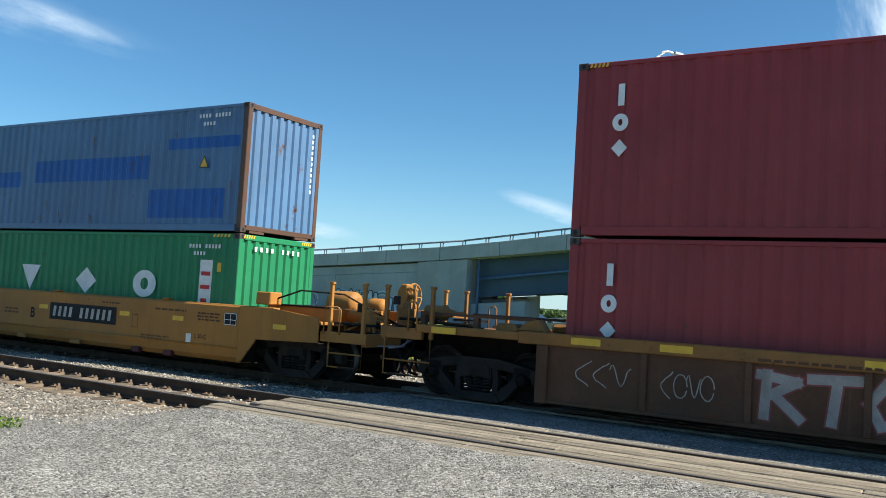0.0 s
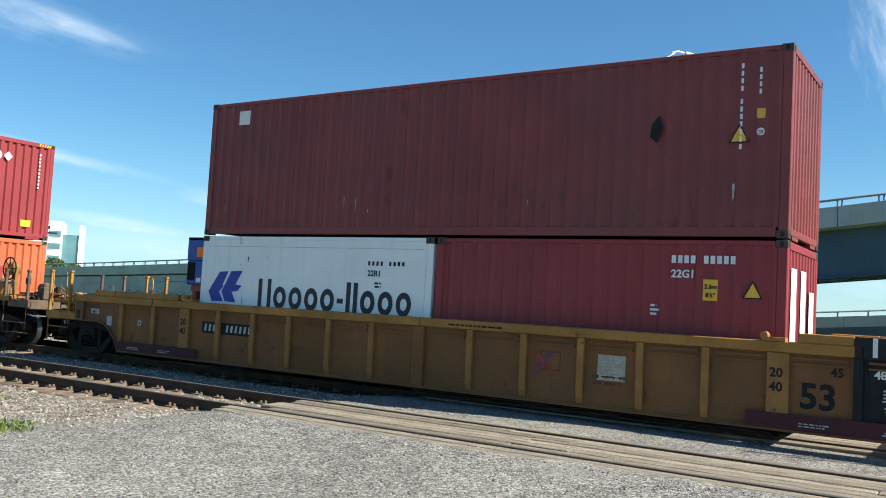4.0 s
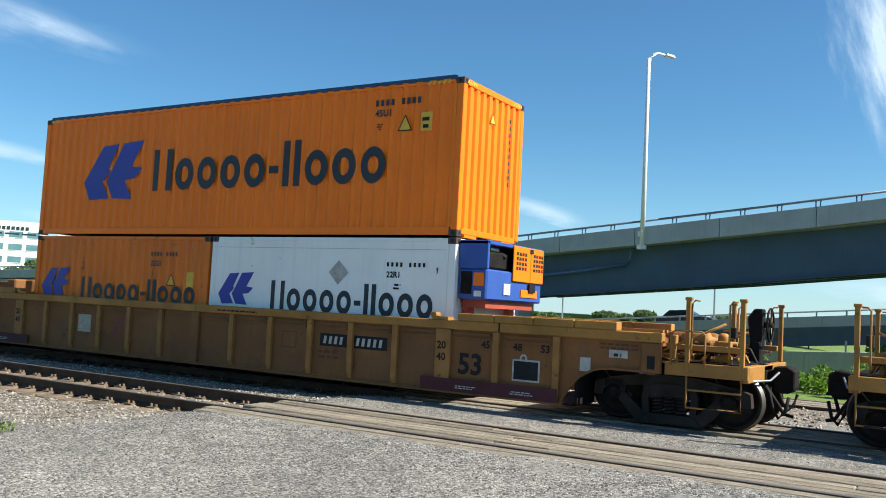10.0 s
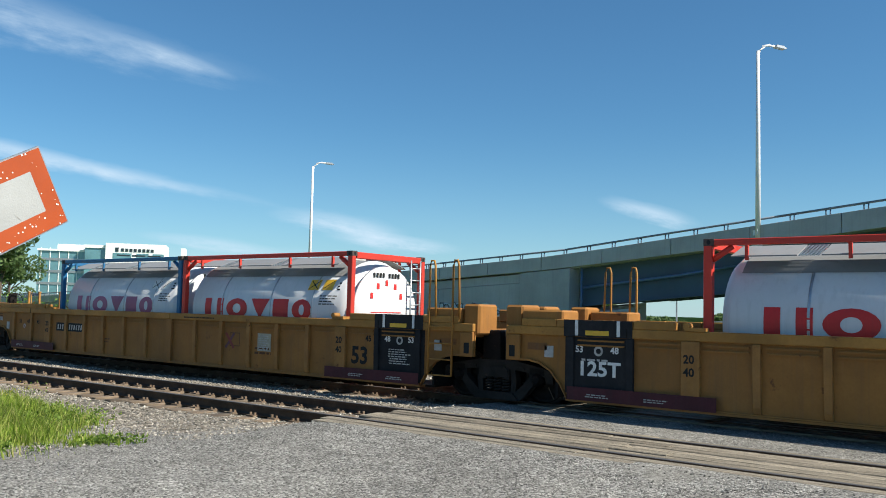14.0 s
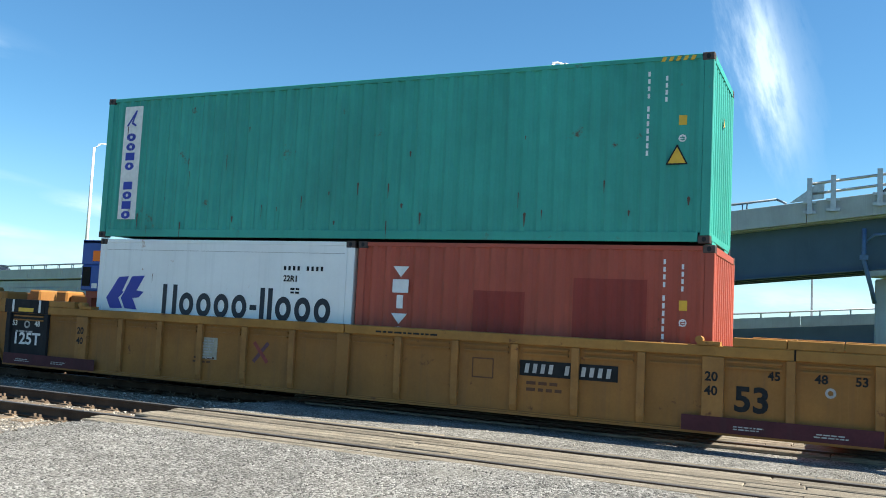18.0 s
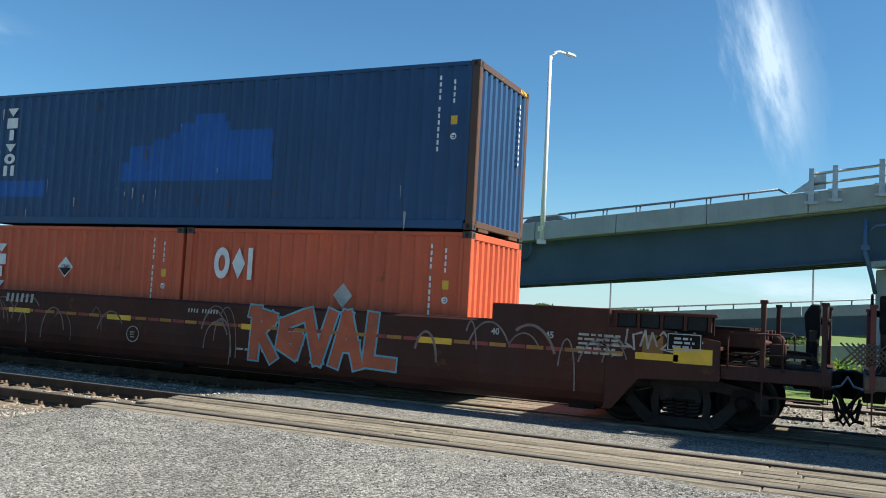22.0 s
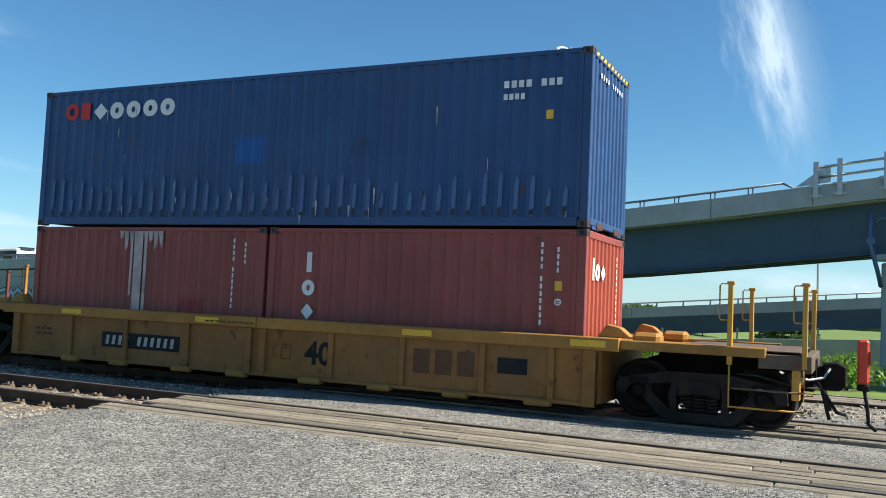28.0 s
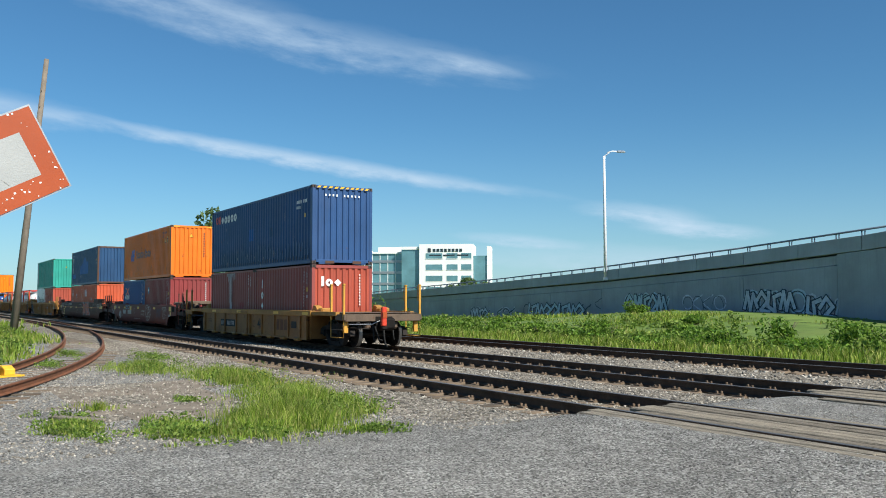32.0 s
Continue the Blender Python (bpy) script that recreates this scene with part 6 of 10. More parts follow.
# ---- containers, car by car ----
def load_1(xc):
    t = container(xc, Z_UP, L40, H85 + 0.2, "blue_faded", "faded blue steel container with bright repainted patches", "rusty")
    for x0, x1, z0, z1 in ((3.1, 5.5, 0.3, 0.95), (1.3 - 2.6, 3.0, 1.2, 1.75), (-3.4, -1.9, 1.1, 1.5), (3.6, 5.9, 1.85, 2.1), (-6.0, -3.5, 1.15, 1.7)):
        patch(t, x0, x1, z0, z1, "blue_patch")
    ids(t, L40, H96, 1, tall=False, small=False)
    triangle_sign(t, 4.85, 1.42, 0.26)
    spots(t, L40, H96, 26, 1)
    flat(t, "id_mark", [rect(0.87, 0.92, 2.4 - 0.13 * k, 2.48 - 0.13 * k) for k in range(11)], C["letter_white"], L40 / 2, "end")
    t = container(xc, Z_LOW, L40, H85, "green", "green steel container with large white marks", None)
    for c, x in (("v", -1.5), ("x", 0.72), ("O", 2.82)):
        marks(t, "white_mark", c, x, 1.1, 0.62, C["letter_white"], SIDE, 0.78, w=0.28, xh=1.0)
    flat(t, "white_panel", [rect(4.98, 5.36, 0.4, 2.0)], M["white"], SIDE, lift=0.006)
    flat(t, "red_script", text_bars(5.02, 5.32, 0.5, 1.95, 5, random.Random(4), 0.3), C["red"], SIDE, lift=0.009)
    ids(t, L40, H85, 2, tall=False, small=False)
    flat(t, "data_plate", [rect(5.5, 5.62, 1.75, 1.95)], M["yellow"], SIDE)
    flat(t, "id_mark", [rect(-0.75 + 0.17 * k, -0.68 + 0.17 * k, 2.24, 2.34) for k in range(9) if k != 4], C["letter_white"], L40 / 2, "end")
    hazard(t, 5.3, 5.85, H85 - 0.09, SIDE)
    hazard(t, -1.1, -0.75, H85 - 0.09, L40 / 2, "end")
    hazard(t, 0.75, 1.1, H85 - 0.09, L40 / 2, "end")


def upright_word(t, x, z, h, codes, step=1.08, key=None, wide=0.27):
    """Letters one under another, as plain shapes."""
    for k, c in enumerate(codes):
        ww = wide * (0.4 if c == "I" else 1)
        marks(t, "white_mark", c, x + (wide - ww) / 2, z - k * h * step, h, C[key] if key else C["letter_white"], SIDE, ww, w=0.26, xh=1.0 if c.isupper() else 0.8)


def load_2(xc):
    t = container(xc, Z_UP, L40, H96, "maroon", "maroon forty-foot container with white upright mark")
    upright_word(t, -5.46, 2.14, 0.36, "Iox", 1.17)
    ids(t, L40, H96, 3)
    triangle_sign(t, 5.16, 1.74, 0.26)
    flat(t, "caution_plate", [rect(4.96, 5.34, 1.42, 1.68)], M["yellow"], SIDE)
    stencil(t, "CAUTION", 4.99, 1.56, 0.062, M["black"], SIDE, lift=0.008)
    hazard(t, 5.35, 5.9, H96 - 0.09, SIDE)
    hazard(t, -5.9, -5.55, H96 - 0.09, SIDE)
    marks(t, "white_mark", "Iox", -0.85, 2.2, 0.36, C["letter_white"], L40 / 2, 0.75, "end", w=0.26)
    flat(t, "id_mark", [rect(0.74, 0.785, 2.5 - 0.11 * k, 2.58 - 0.015 - 0.11 * k) for k in range(10)], C["letter_white"], L40 / 2, "end")
    flat(t, "data_plate", [rect(0.3, 0.62, 0.35, 0.55)], M["yellow"], L40 / 2, "end")
    hazard(t, -1.1, -0.7, H96 - 0.1, L40 / 2, "end")
    hazard(t, 0.7, 1.1, H96 - 0.1, L40 / 2, "end")
    a, b = pair_x(xc)
    t = container(a, Z_LOW, L20, H85, "maroon", "maroon twenty-foot container with white upright mark")
    upright_word(t, -2.44, 1.82, 0.36, "Iox", 1.19)
    ids(t, L20, H85, 4)
    t = container(b, Z_LOW, L20, H85, "red_orange", "orange-red twenty-foot container with a dark patch")
    patch(t, 1.35, 2.0, 0.75, 1.65, "plum", L=L20)
    patch(t, -2.3, -2.0, 1.0, 1.2, "plum", L=L20)
    ids(t, L20, H85, 5, small=False)
    spots(t, L20, H85, 10, 5)
    bm = bmesh.new()
    box(bm, L20 / 2 - 0.01, L20 / 2 + 0.003, -0.35, -0.1, 1.1, 1.75)
    part("paint_patch", bm, C["plum"], t)


def reefer_20(xc, label, genset=None):
    """A smooth white box; genset: +1 or -1 for a power pack hung on that end."""
    t = container(xc, Z_LOW, L20, H85, "reefer", label, None, True)
    wing_logo(t, -2.76, 1.17, 0.68, wide=1.38)
    marks(t, "dark_mark", "Hoooo-IIooo", -1.28, 1.1, 0.6, C["ink"], SIDE, 3.88)
    flat(t, "id_mark", [rect(1.55 + 0.1 * k, 1.6 + 0.1 * k, 2.04, 2.12) for k in range(9) if k != 4] + text_bars(1.72, 1.92, 1.62, 1.75, 2, random.Random(int(xc) % 91)), M["black"], SIDE)
    stencil(t, "22R1", 1.55, 1.84, 0.11, M["black"], SIDE)
    spots(t, L20, H85, 5, int(xc) % 77)
    flat(t, "seam", [rect(-L20 / 2 + 0.2, L20 / 2 - 0.2, 2.36, 2.368)], M["greywhite"], SIDE)
    return t


def genset(x, sx, label):
    """A diesel power pack hung on the end of a white box."""
    t = thing("generator_set", x, TY, Z_LOW, label, "generator", "generators on the train")
    MOVERS.append((t, x, Z_LOW))
    a, b = sorted((sx * 0.02, sx * 0.6))
    boxes("body", [(a, b, -1.12, 1.12, 1.5, 2.05)], C["genset_blue"], t, bevel=0.03)
    boxes("upper_frame", [(a, b, -1.12, -1.05, 2.05, 2.55), (a, b, 1.05, 1.12, 2.05, 2.55), (a, b, -1.12, 1.12, 2.49, 2.56), (a, a + 0.05, -1.05, 1.05, 2.05, 2.5)], C["genset_blue"], t, bevel=0.01)
    boxes("engine", [(a + 0.1, b - 0.1, -0.95, -0.1, 2.05, 2.4)], M["steel"], t, bevel=0.05)
    bm = bmesh.new()
    tube(bm, [(a + 0.2, -0.8, 2.42), (a + 0.35, -0.5, 2.46), (a + 0.5, -0.3, 2.3)], 0.04, 7)
    part("engine_hose", bm, M["rubber"], t)
    boxes("air_filter", [(a + 0.25, b - 0.12, -0.75, -0.45, 2.38, 2.47)], M["galv"], t, bevel=0.03)
    f = sx * 0.61
    for y0, y1 in ((-0.18, 0.52), (0.54, 1.1)):
        d = boxes("door", [(min(f, f + sx * 0.03), max(f, f + sx * 0.03), y0, y1, 1.88, 2.54)], C["orange"], t, bevel=0.01)
        bm = bmesh.new()
        for i in range(4):
            for j in range(4):
                box(bm, f + 0.031 * sx - 0.004, f + 0.031 * sx + 0.004, y0 + 0.1 + 0.115 * i, y0 + 0.18 + 0.115 * i, 2.1 + 0.09 * j, 2.16 + 0.09 * j)
        tagged(part("grille", bm, M["black"], d), kind="stuff")
    boxes("latch", [(f + 0.03 * sx - 0.01, f + 0.03 * sx + 0.02, 0.48, 0.6, 2.44, 2.52)], M["black"], t)
    boxes("orange_plate", [(f - 0.006, f + 0.008, 0.2, 0.9, 1.6, 1.74)], C["orange"], t)
    boxes("white_plate", [(f - 0.006, f + 0.01, -0.5, -0.25, 1.62, 1.82)], M["white"], t)
    boxes("exhaust_box", [(min(f, f + sx * 0.04), max(f, f + sx * 0.04), 0.5, 0.75, 1.7, 1.86)], M["black"], t)
    boxes("side_hatch", [(a + 0.06, b - 0.3, -1.135, -1.12, 1.6, 2.0)], M["steel"], t)
    flat(t, "side_plate", [rect(b - 0.27, b - 0.05, 2.12, 2.34) if sx < 0 else rect(b - 0.27, b - 0.06, 1.75, 1.98)], C["orange"], -1.12)
    flat(t, "side_sticker", [rect(b - 0.25, b - 0.1, 1.56, 1.66)], M["white"], -1.12)
    boxes("hanger", [(a, a + 0.12, -0.9, -0.7, 0.3, 1.5), (a, a + 0.12, 0.7, 0.9, 0.3, 1.5), (a, b - 0.1, -0.95, 0.95, 1.36, 1.5)], C["brick_red"], t)


def tank_20(xc, frame, word, label, red_end=True):
    t = thing("tank_container", xc, TY, Z_LOW, label, "tank container", "tank containers on the train")
    MOVERS.append((t, xc, Z_LOW))
    h, W, H, fm = L20 / 2, 1.219, H85, C[frame]
    for sx in (-1, 1):
        for sy in (-1, 1):
            boxes("corner_post", [(*sorted((sx * h, sx * (h - 0.14))), *sorted((sy * W, sy * (W - 0.12))), 0.1, H - 0.1)], fm, t, bevel=0.012)
            for z in (0.059, H - 0.059):
                casting(t, sx * (h - 0.087), sy * (W - 0.078), z)
            bm = bmesh.new()
            tube(bm, [(sx * (h - 0.1), sy * (W - 0.08), H - 0.35), (sx * (h - 0.45), sy * (W - 0.1), H - 0.12)], 0.05, 6)
            tube(bm, [(sx * (h - 0.1), sy * (W - 0.08), 0.35), (sx * (h - 0.6), sy * (W - 0.2), 0.15)], 0.05, 6)
            part("gusset", bm, fm, t)
        x0, x1 = sorted((sx * h, sx * (h - 0.12)))
        boxes("end_beam", [(x0, x1, -W + 0.15, W - 0.15, 0.02, 0.16), (x0, x1, -W + 0.15, W - 0.15, H - 0.16, H - 0.02)], fm, t, bevel=0.01)
    for sy in (-1, 1):
        y0, y1 = sorted((sy * W, sy * (W - 0.09)))
        boxes("top_rail", [(-h + 0.17, h - 0.17, y0, y1, H - 0.11, H - 0.01)], fm, t, bevel=0.01)
        boxes("bottom_rail", [(-h + 0.17, h - 0.17, y0, y1, 0.02, 0.14)], fm, t, bevel=0.01)
    zc, R = 1.27, 1.17
    bm = bmesh.new()
    lathe(bm, [(-h + 0.12, 0.35), (-h + 0.14, 0.75), (-h + 0.24, 1.02), (-h + 0.42, R), (h - 0.42, R), (h - 0.24, 1.02), (h - 0.14, 0.75), (h - 0.12, 0.35)], "x", 48, (0, 0, zc))
    part("tank_shell", bm, C["tank"], t, "pale insulated tank shell")
    for x in (-1.45, 0.35, 1.75):
        bm = bmesh.new()
        lathe(bm, [(x - 0.02, R + 0.001), (x - 0.02, R + 0.008), (x + 0.02, R + 0.008), (x + 0.02, R + 0.001)], "x", 48, (0, 0, zc))
        part("band", bm, M["galv"], t)
    # cladding sheets over the top with walkway grid
    bm = bmesh.new()
    n = 10
    for k in range(n):
        a0, a1 = radians(118 - 76 * k / n + 20), radians(118 - 76 * (k + 1) / n + 20)
        vs = [bm.verts.new((x, -(R + 0.012) * math.cos(math.pi - a) , zc + (R + 0.012) * math.sin(a))) for a in (a0, a1) for x in (-h + 0.5, h - 0.5)]
        bm.faces.new((vs[0], vs[1], vs[3], vs[2]))
    part("top_cladding", bm, C["tank_top"], t, "grey chequered sheet over the tank's top")
    # raised walkway plates along both flanks, with gratings in the gaps between them
    for sy in (-1, 1):
        for a, b in ((-2.62, -1.62), (-1.27, 0.3), (0.65, 2.5)):
            bm = bmesh.new()
            prism(bm, [(sy * 1.12, 2.30), (sy * 0.58, 2.49), (sy * 0.58, 2.51), (sy * 1.12, 2.32)], a, b, "x")
            part("walkway_plate", bm, C["tank_top"], t)
        for a in (-1.6, 0.32):
            bm = bmesh.new()
            for k in range(6):
                prism(bm, [(sy * 1.12, 2.30), (sy * 0.58, 2.49), (sy * 0.58, 2.505), (sy * 1.12, 2.315)], a + 0.054 * k, a + 0.054 * k + 0.022, "x")
            for k in range(9):
                yy, zz = 1.10 - 0.064 * k, 2.307 + 0.0225 * k
                box(bm, a, a + 0.3, *sorted((sy * yy, sy * (yy - 0.024))), zz, zz + 0.02)
            part("walkway_grating", bm, M["galv"], t)
        for x in (-2.4, -0.9, 0.9, 2.3):
            boxes("walkway_strut", [(x, x + 0.05, *sorted((sy * 1.13, sy * 1.08)), 2.25, 2.48)], fm, t)
    boxes("manhole_lid", [(-0.45, 0.35, -0.4, 0.4, H - 0.14, H - 0.07)], M["greywhite"], t, bevel=0.02)
    boxes("valve_cover", [(1.5, 2.0, -0.3, 0.3, H - 0.14, H - 0.07)], M["greywhite"], t, bevel=0.02)

    def band(pts, z0, z1):
        """The piece of an outline between two heights."""
        for keep, zz in ((1, z0), (-1, z1)):
            out = []
            for (a, b), (c, d) in zip(pts, pts[1:] + pts[:1]):
                u, v = keep * (b - zz), keep * (d - zz)
                if u >= 0:
                    out.append((a, b))
                if u * v < 0:
                    out.append((a + (c - a) * u / (u - v), zz))
            pts = out
        return pts

    def wrap(outlines, name, m, lift=0.006):
        vs, fs = [], []
        cut = []
        for pts in outlines:
            lo, hi = min(b for _, b in pts), max(b for _, b in pts)
            n = max(1, math.ceil((hi - lo) / 0.08))
            cut += [q for q in (band(list(pts), lo + (hi - lo) * k / n, lo + (hi - lo) * (k + 1) / n) for k in range(n)) if len(q) > 2] if n > 1 else [pts]
        for pts in cut:
            k = len(vs)
            for a, b in pts:
                q = min(max((b - zc) / R, -0.98), 0.98)
                vs.append((a, -(R + lift) * math.sqrt(1 - q * q), b))
            fs.append(tuple(range(k, k + len(pts))))
        data_mesh(name, vs, fs, m, t)

    for g in mark_shapes("HOvEo", -2.1, 1.05, 0.48, 3.85, w=0.26, xh=1.0, each=True):
        wrap(g, "painted_mark", C[word])
    r = random.Random(int(xc * 7) % 997)
    wrap([rect(1.5 + 0.085 * k, 1.55 + 0.085 * k, 2.06, 2.14) for k in range(10) if k != 4], "id_mark", M["black"])
    wrap([rect(1.52, 1.86, 1.74, 1.98), rect(1.98, 2.3, 1.74, 1.98)], "placard", M["yellow"] if word == "red" else M["white"], 0.008)
    wrap(stroke([(1.55, 1.77), (1.83, 1.95)], 0.02) + stroke([(1.55, 1.95), (1.83, 1.77)], 0.02) + stroke([(2.02, 1.78), (2.26, 1.94)], 0.02), "placard_mark", M["black"], 0.011)
    wrap(text_bars(1.95, 2.5, 1.42, 1.66, 4, r, 0.4) + text_bars(2.4, 2.55, 1.74, 1.95, 3, r, 0.5), "small_print", M["black"])
    # end ladder and the end's painted marks
    bm = bmesh.new()
    for y in (0.72, 1.05):
        tube(bm, [(h + 0.0, y, 0.2), (h + 0.0, y, H - 0.1)], 0.02, 6)
    for k in range(8):
        tube(bm, [(h, 0.72, 0.35 + 0.28 * k), (h, 1.05, 0.35 + 0.28 * k)], 0.016, 6)
    part("ladder", bm, M["galv"], t)
    bm = bmesh.new()
    lathe(bm, [(h - 0.16, 1.05), (h - 0.1, 1.03), (h - 0.095, 0.2)], "x", 40, (0, 0, zc))
    part("end_dish", bm, C["tank"], t)
    out = []
    for k in range(5):
        a = radians(152 - 31 * k)
        cx, cz = -0.55 * math.cos(math.pi - a) * -1, zc + 0.12 + 0.55 * math.sin(a)
        out += [rect(cx - 0.045, cx + 0.045, cz - 0.065, cz + 0.065)]
    out += [rect(-0.5, 0.5, 1.27, 1.29), rect(-0.5, 0.5, 1.18, 1.2)] + ring_quads(-0.35, 0.9, 0.12, 0.14, 0.05, 10) + ring_quads(0.3, 0.9, 0.12, 0.14, 0.05, 10)
    flat(t, "painted_mark", out, C["red"], h - 0.092, "end")
    flat(t, "id_mark", [rect(-0.45 + 0.1 * k, -0.38 + 0.1 * k, 2.05, 2.16) for k in range(9) if k != 4], M["black"], h - 0.092, "end")
    return t


def load_3a(xc):
    t = container(xc, Z_UP, L40, H96, "maroon_worn", "worn maroon forty-foot container with rust marks", "maroon_worn")
    ids(t, L40, H96, 6, small=True)
    triangle_sign(t, 5.35, 1.45, 0.28)
    flat(t, "white_patch", [rect(-5.25, -4.93, 2.38, 2.68)], M["white"], SIDE)
    flat(t, "dark_stain", [[(3.95, 1.6), (4.08, 1.5), (4.16, 1.75), (4.1, 1.95), (3.98, 1.8)]], M["black"], SIDE)
    spots(t, L40, H96, 40, 6)
    spots(t, L40, H96, 6, 16, "greywhite")
    a, b = pair_x(xc)
    reefer_20(a, "white twenty-foot refrigerated container with blue wing emblem")
    genset(a - L20 / 2, -1, "dark generator set hung on a white container's end")
    t = container(b, Z_LOW, L20, H85, "maroon", "maroon twenty-foot container with yellow placards")
    flat(t, "id_mark", [rect(1.32 + 0.1 * k, 1.39 + 0.1 * k, 2.22, 2.34) for k in range(10) if k != 4], C["letter_white"], SIDE)
    stencil(t, "22G1", 1.32, 2.0, 0.12, C["letter_white"], SIDE)
    flat(t, "data_plate", [rect(1.82, 2.04, 1.66, 1.98)], M["yellow"], SIDE)
    stencil(t, "2.6m", 1.84, 1.84, 0.07, M["black"], SIDE, lift=0.009)
    stencil(t, "8'6\"", 1.86, 1.71, 0.07, M["black"], SIDE, lift=0.009)
    triangle_sign(t, 2.55, 1.72, 0.26)
    flat(t, "class_mark", text_bars(1.0, 1.16, 1.4, 1.6, 3, random.Random(8)), C["letter_white"], SIDE)
    flat(t, "white_panel", [rect(-0.95, -0.55, 0.4, 2.2), rect(-0.2, 0.2, 0.4, 2.2), rect(0.5, 0.9, 0.6, 1.9)], C["letter_white"], L20 / 2, "end")


def load_3b(xc):
    a, b = pair_x(xc)
    tank_20(a, "frame_red", "pink", "white tank container in a red frame with faded pink mark")
    reefer_20(b, "white twenty-foot refrigerated container with blue wing emblem")
    genset(b + L20 / 2, 1, "blue and orange generator set hung on a white container")


def orange_40(xc, z, key, label, logo_x, logo_h, word_x, word_h, zl, zw, width):
    t = container(xc, z, L40, H96, key, label, None)
    wing_logo(t, logo_x, zl, logo_h)
    marks(t, "dark_mark", "Hoooo-IIooo", word_x, zw, word_h, C["ink"], SIDE, width)
    flat(t, "id_mark", [rect(4.15 + 0.12 * k, 4.22 + 0.12 * k, 2.48, 2.6) for k in range(9) if k != 4], C["ink"], SIDE)
    stencil(t, "45U1" if key == "orange" else "45G1", 4.15, 2.28, 0.13, C["ink"], SIDE)
    triangle_sign(t, 4.85, 1.98, 0.3)
    flat(t, "data_plate", [rect(5.2, 5.45, 1.95, 2.3)], M["yellow"], SIDE)
    flat(t, "data_print", text_bars(5.22, 5.42, 2.0, 2.27, 2, random.Random(3), 0.5), M["black"], SIDE, lift=0.008)
    flat(t, "class_mark", text_bars(4.2, 4.34, 2.02, 2.16, 3, random.Random(4)), M["black"], SIDE)
    hazard(t, 5.3, 5.85, H96 - 0.1, SIDE)
    hazard(t, -5.9, -5.5, H96 - 0.1, SIDE)
    hazard(t, -1.1, -0.75, H96 - 0.1, L40 / 2, "end")
    hazard(t, 0.75, 1.1, H96 - 0.1, L40 / 2, "end")
    triangle_sign(t, -0.1, 2.25, 0.22, L40 / 2, "end")
    flat(t, "id_mark", [rect(0.6, 0.66, 2.4 - 0.14 * k, 2.49 - 0.14 * k) for k in range(10)], C["ink"], L40 / 2, "end")
    return t


def load_3c(xc):
    t = orange_40(xc, Z_UP, "orange", "clean orange open-top container with blue wing emblem", -4.45, 1.36, -2.0, 0.94, 0.83, 1.0, 6.45)
    boxes("tarpaulin", [(-L40 / 2 + 0.2, L40 / 2 - 0.2, -1.215, 1.215, H96 - 0.005, H96 + 0.05)], C["navy"], t, "dark blue roof tarpaulin")
    boxes("tarp_edge", [(-5.9 + 0.3 * k, -5.75 + 0.3 * k, -1.225, -1.216, H96 - 0.035, H96 + 0.035) for k in range(40)], C["navy"], t)
    a, b = pair_x(xc)
    t = container(a, Z_LOW, L20, H85, "orange_worn", "orange twenty-foot container with blue wing emblem")
    wing_logo(t, -2.72, 1.14, 0.68, wide=1.5)
    marks(t, "dark_mark", "Hoooo-IIooo", -1.18, 1.08, 0.53, C["ink"], SIDE, 3.85)
    flat(t, "id_mark", [rect(1.2 + 0.1 * k, 1.25 + 0.1 * k, 2.14, 2.23) for k in range(9) if k != 4], C["ink"], SIDE)
    stencil(t, "22G1", 1.2, 1.92, 0.12, C["ink"], SIDE)
    triangle_sign(t, 1.9, 1.5, 0.26)
    flat(t, "data_plate", [rect(2.38, 2.6, 1.45, 1.8)], M["yellow"], SIDE)
    spots(t, L20, H85, 8, 31)
    t = reefer_20(b, "white twenty-foot refrigerated container with blue wing emblem")
    flat(t, "hazard_diamond", [[(0.42, 1.66), (0.66, 1.9), (0.42, 2.14), (0.18, 1.9)]], M["greywhite"], SIDE)
    genset(b + L20 / 2, 1, "blue and orange generator set hung on a white container")


def load_4a(xc):
    a, b = pair_x(xc)
    tank_20(a, "frame_blue", "violet", "white tank container in a blue frame with faded violet mark")
    tank_20(b, "frame_red", "red", "white tank container in a red frame with red mark")


def load_4b(xc):
    a, b = pair_x(xc)
    tank_20(a, "frame_red", "red", "white tank container in a red frame with red mark")
    tank_20(b, "frame_red", "red", "white tank container in a red frame with red mark")


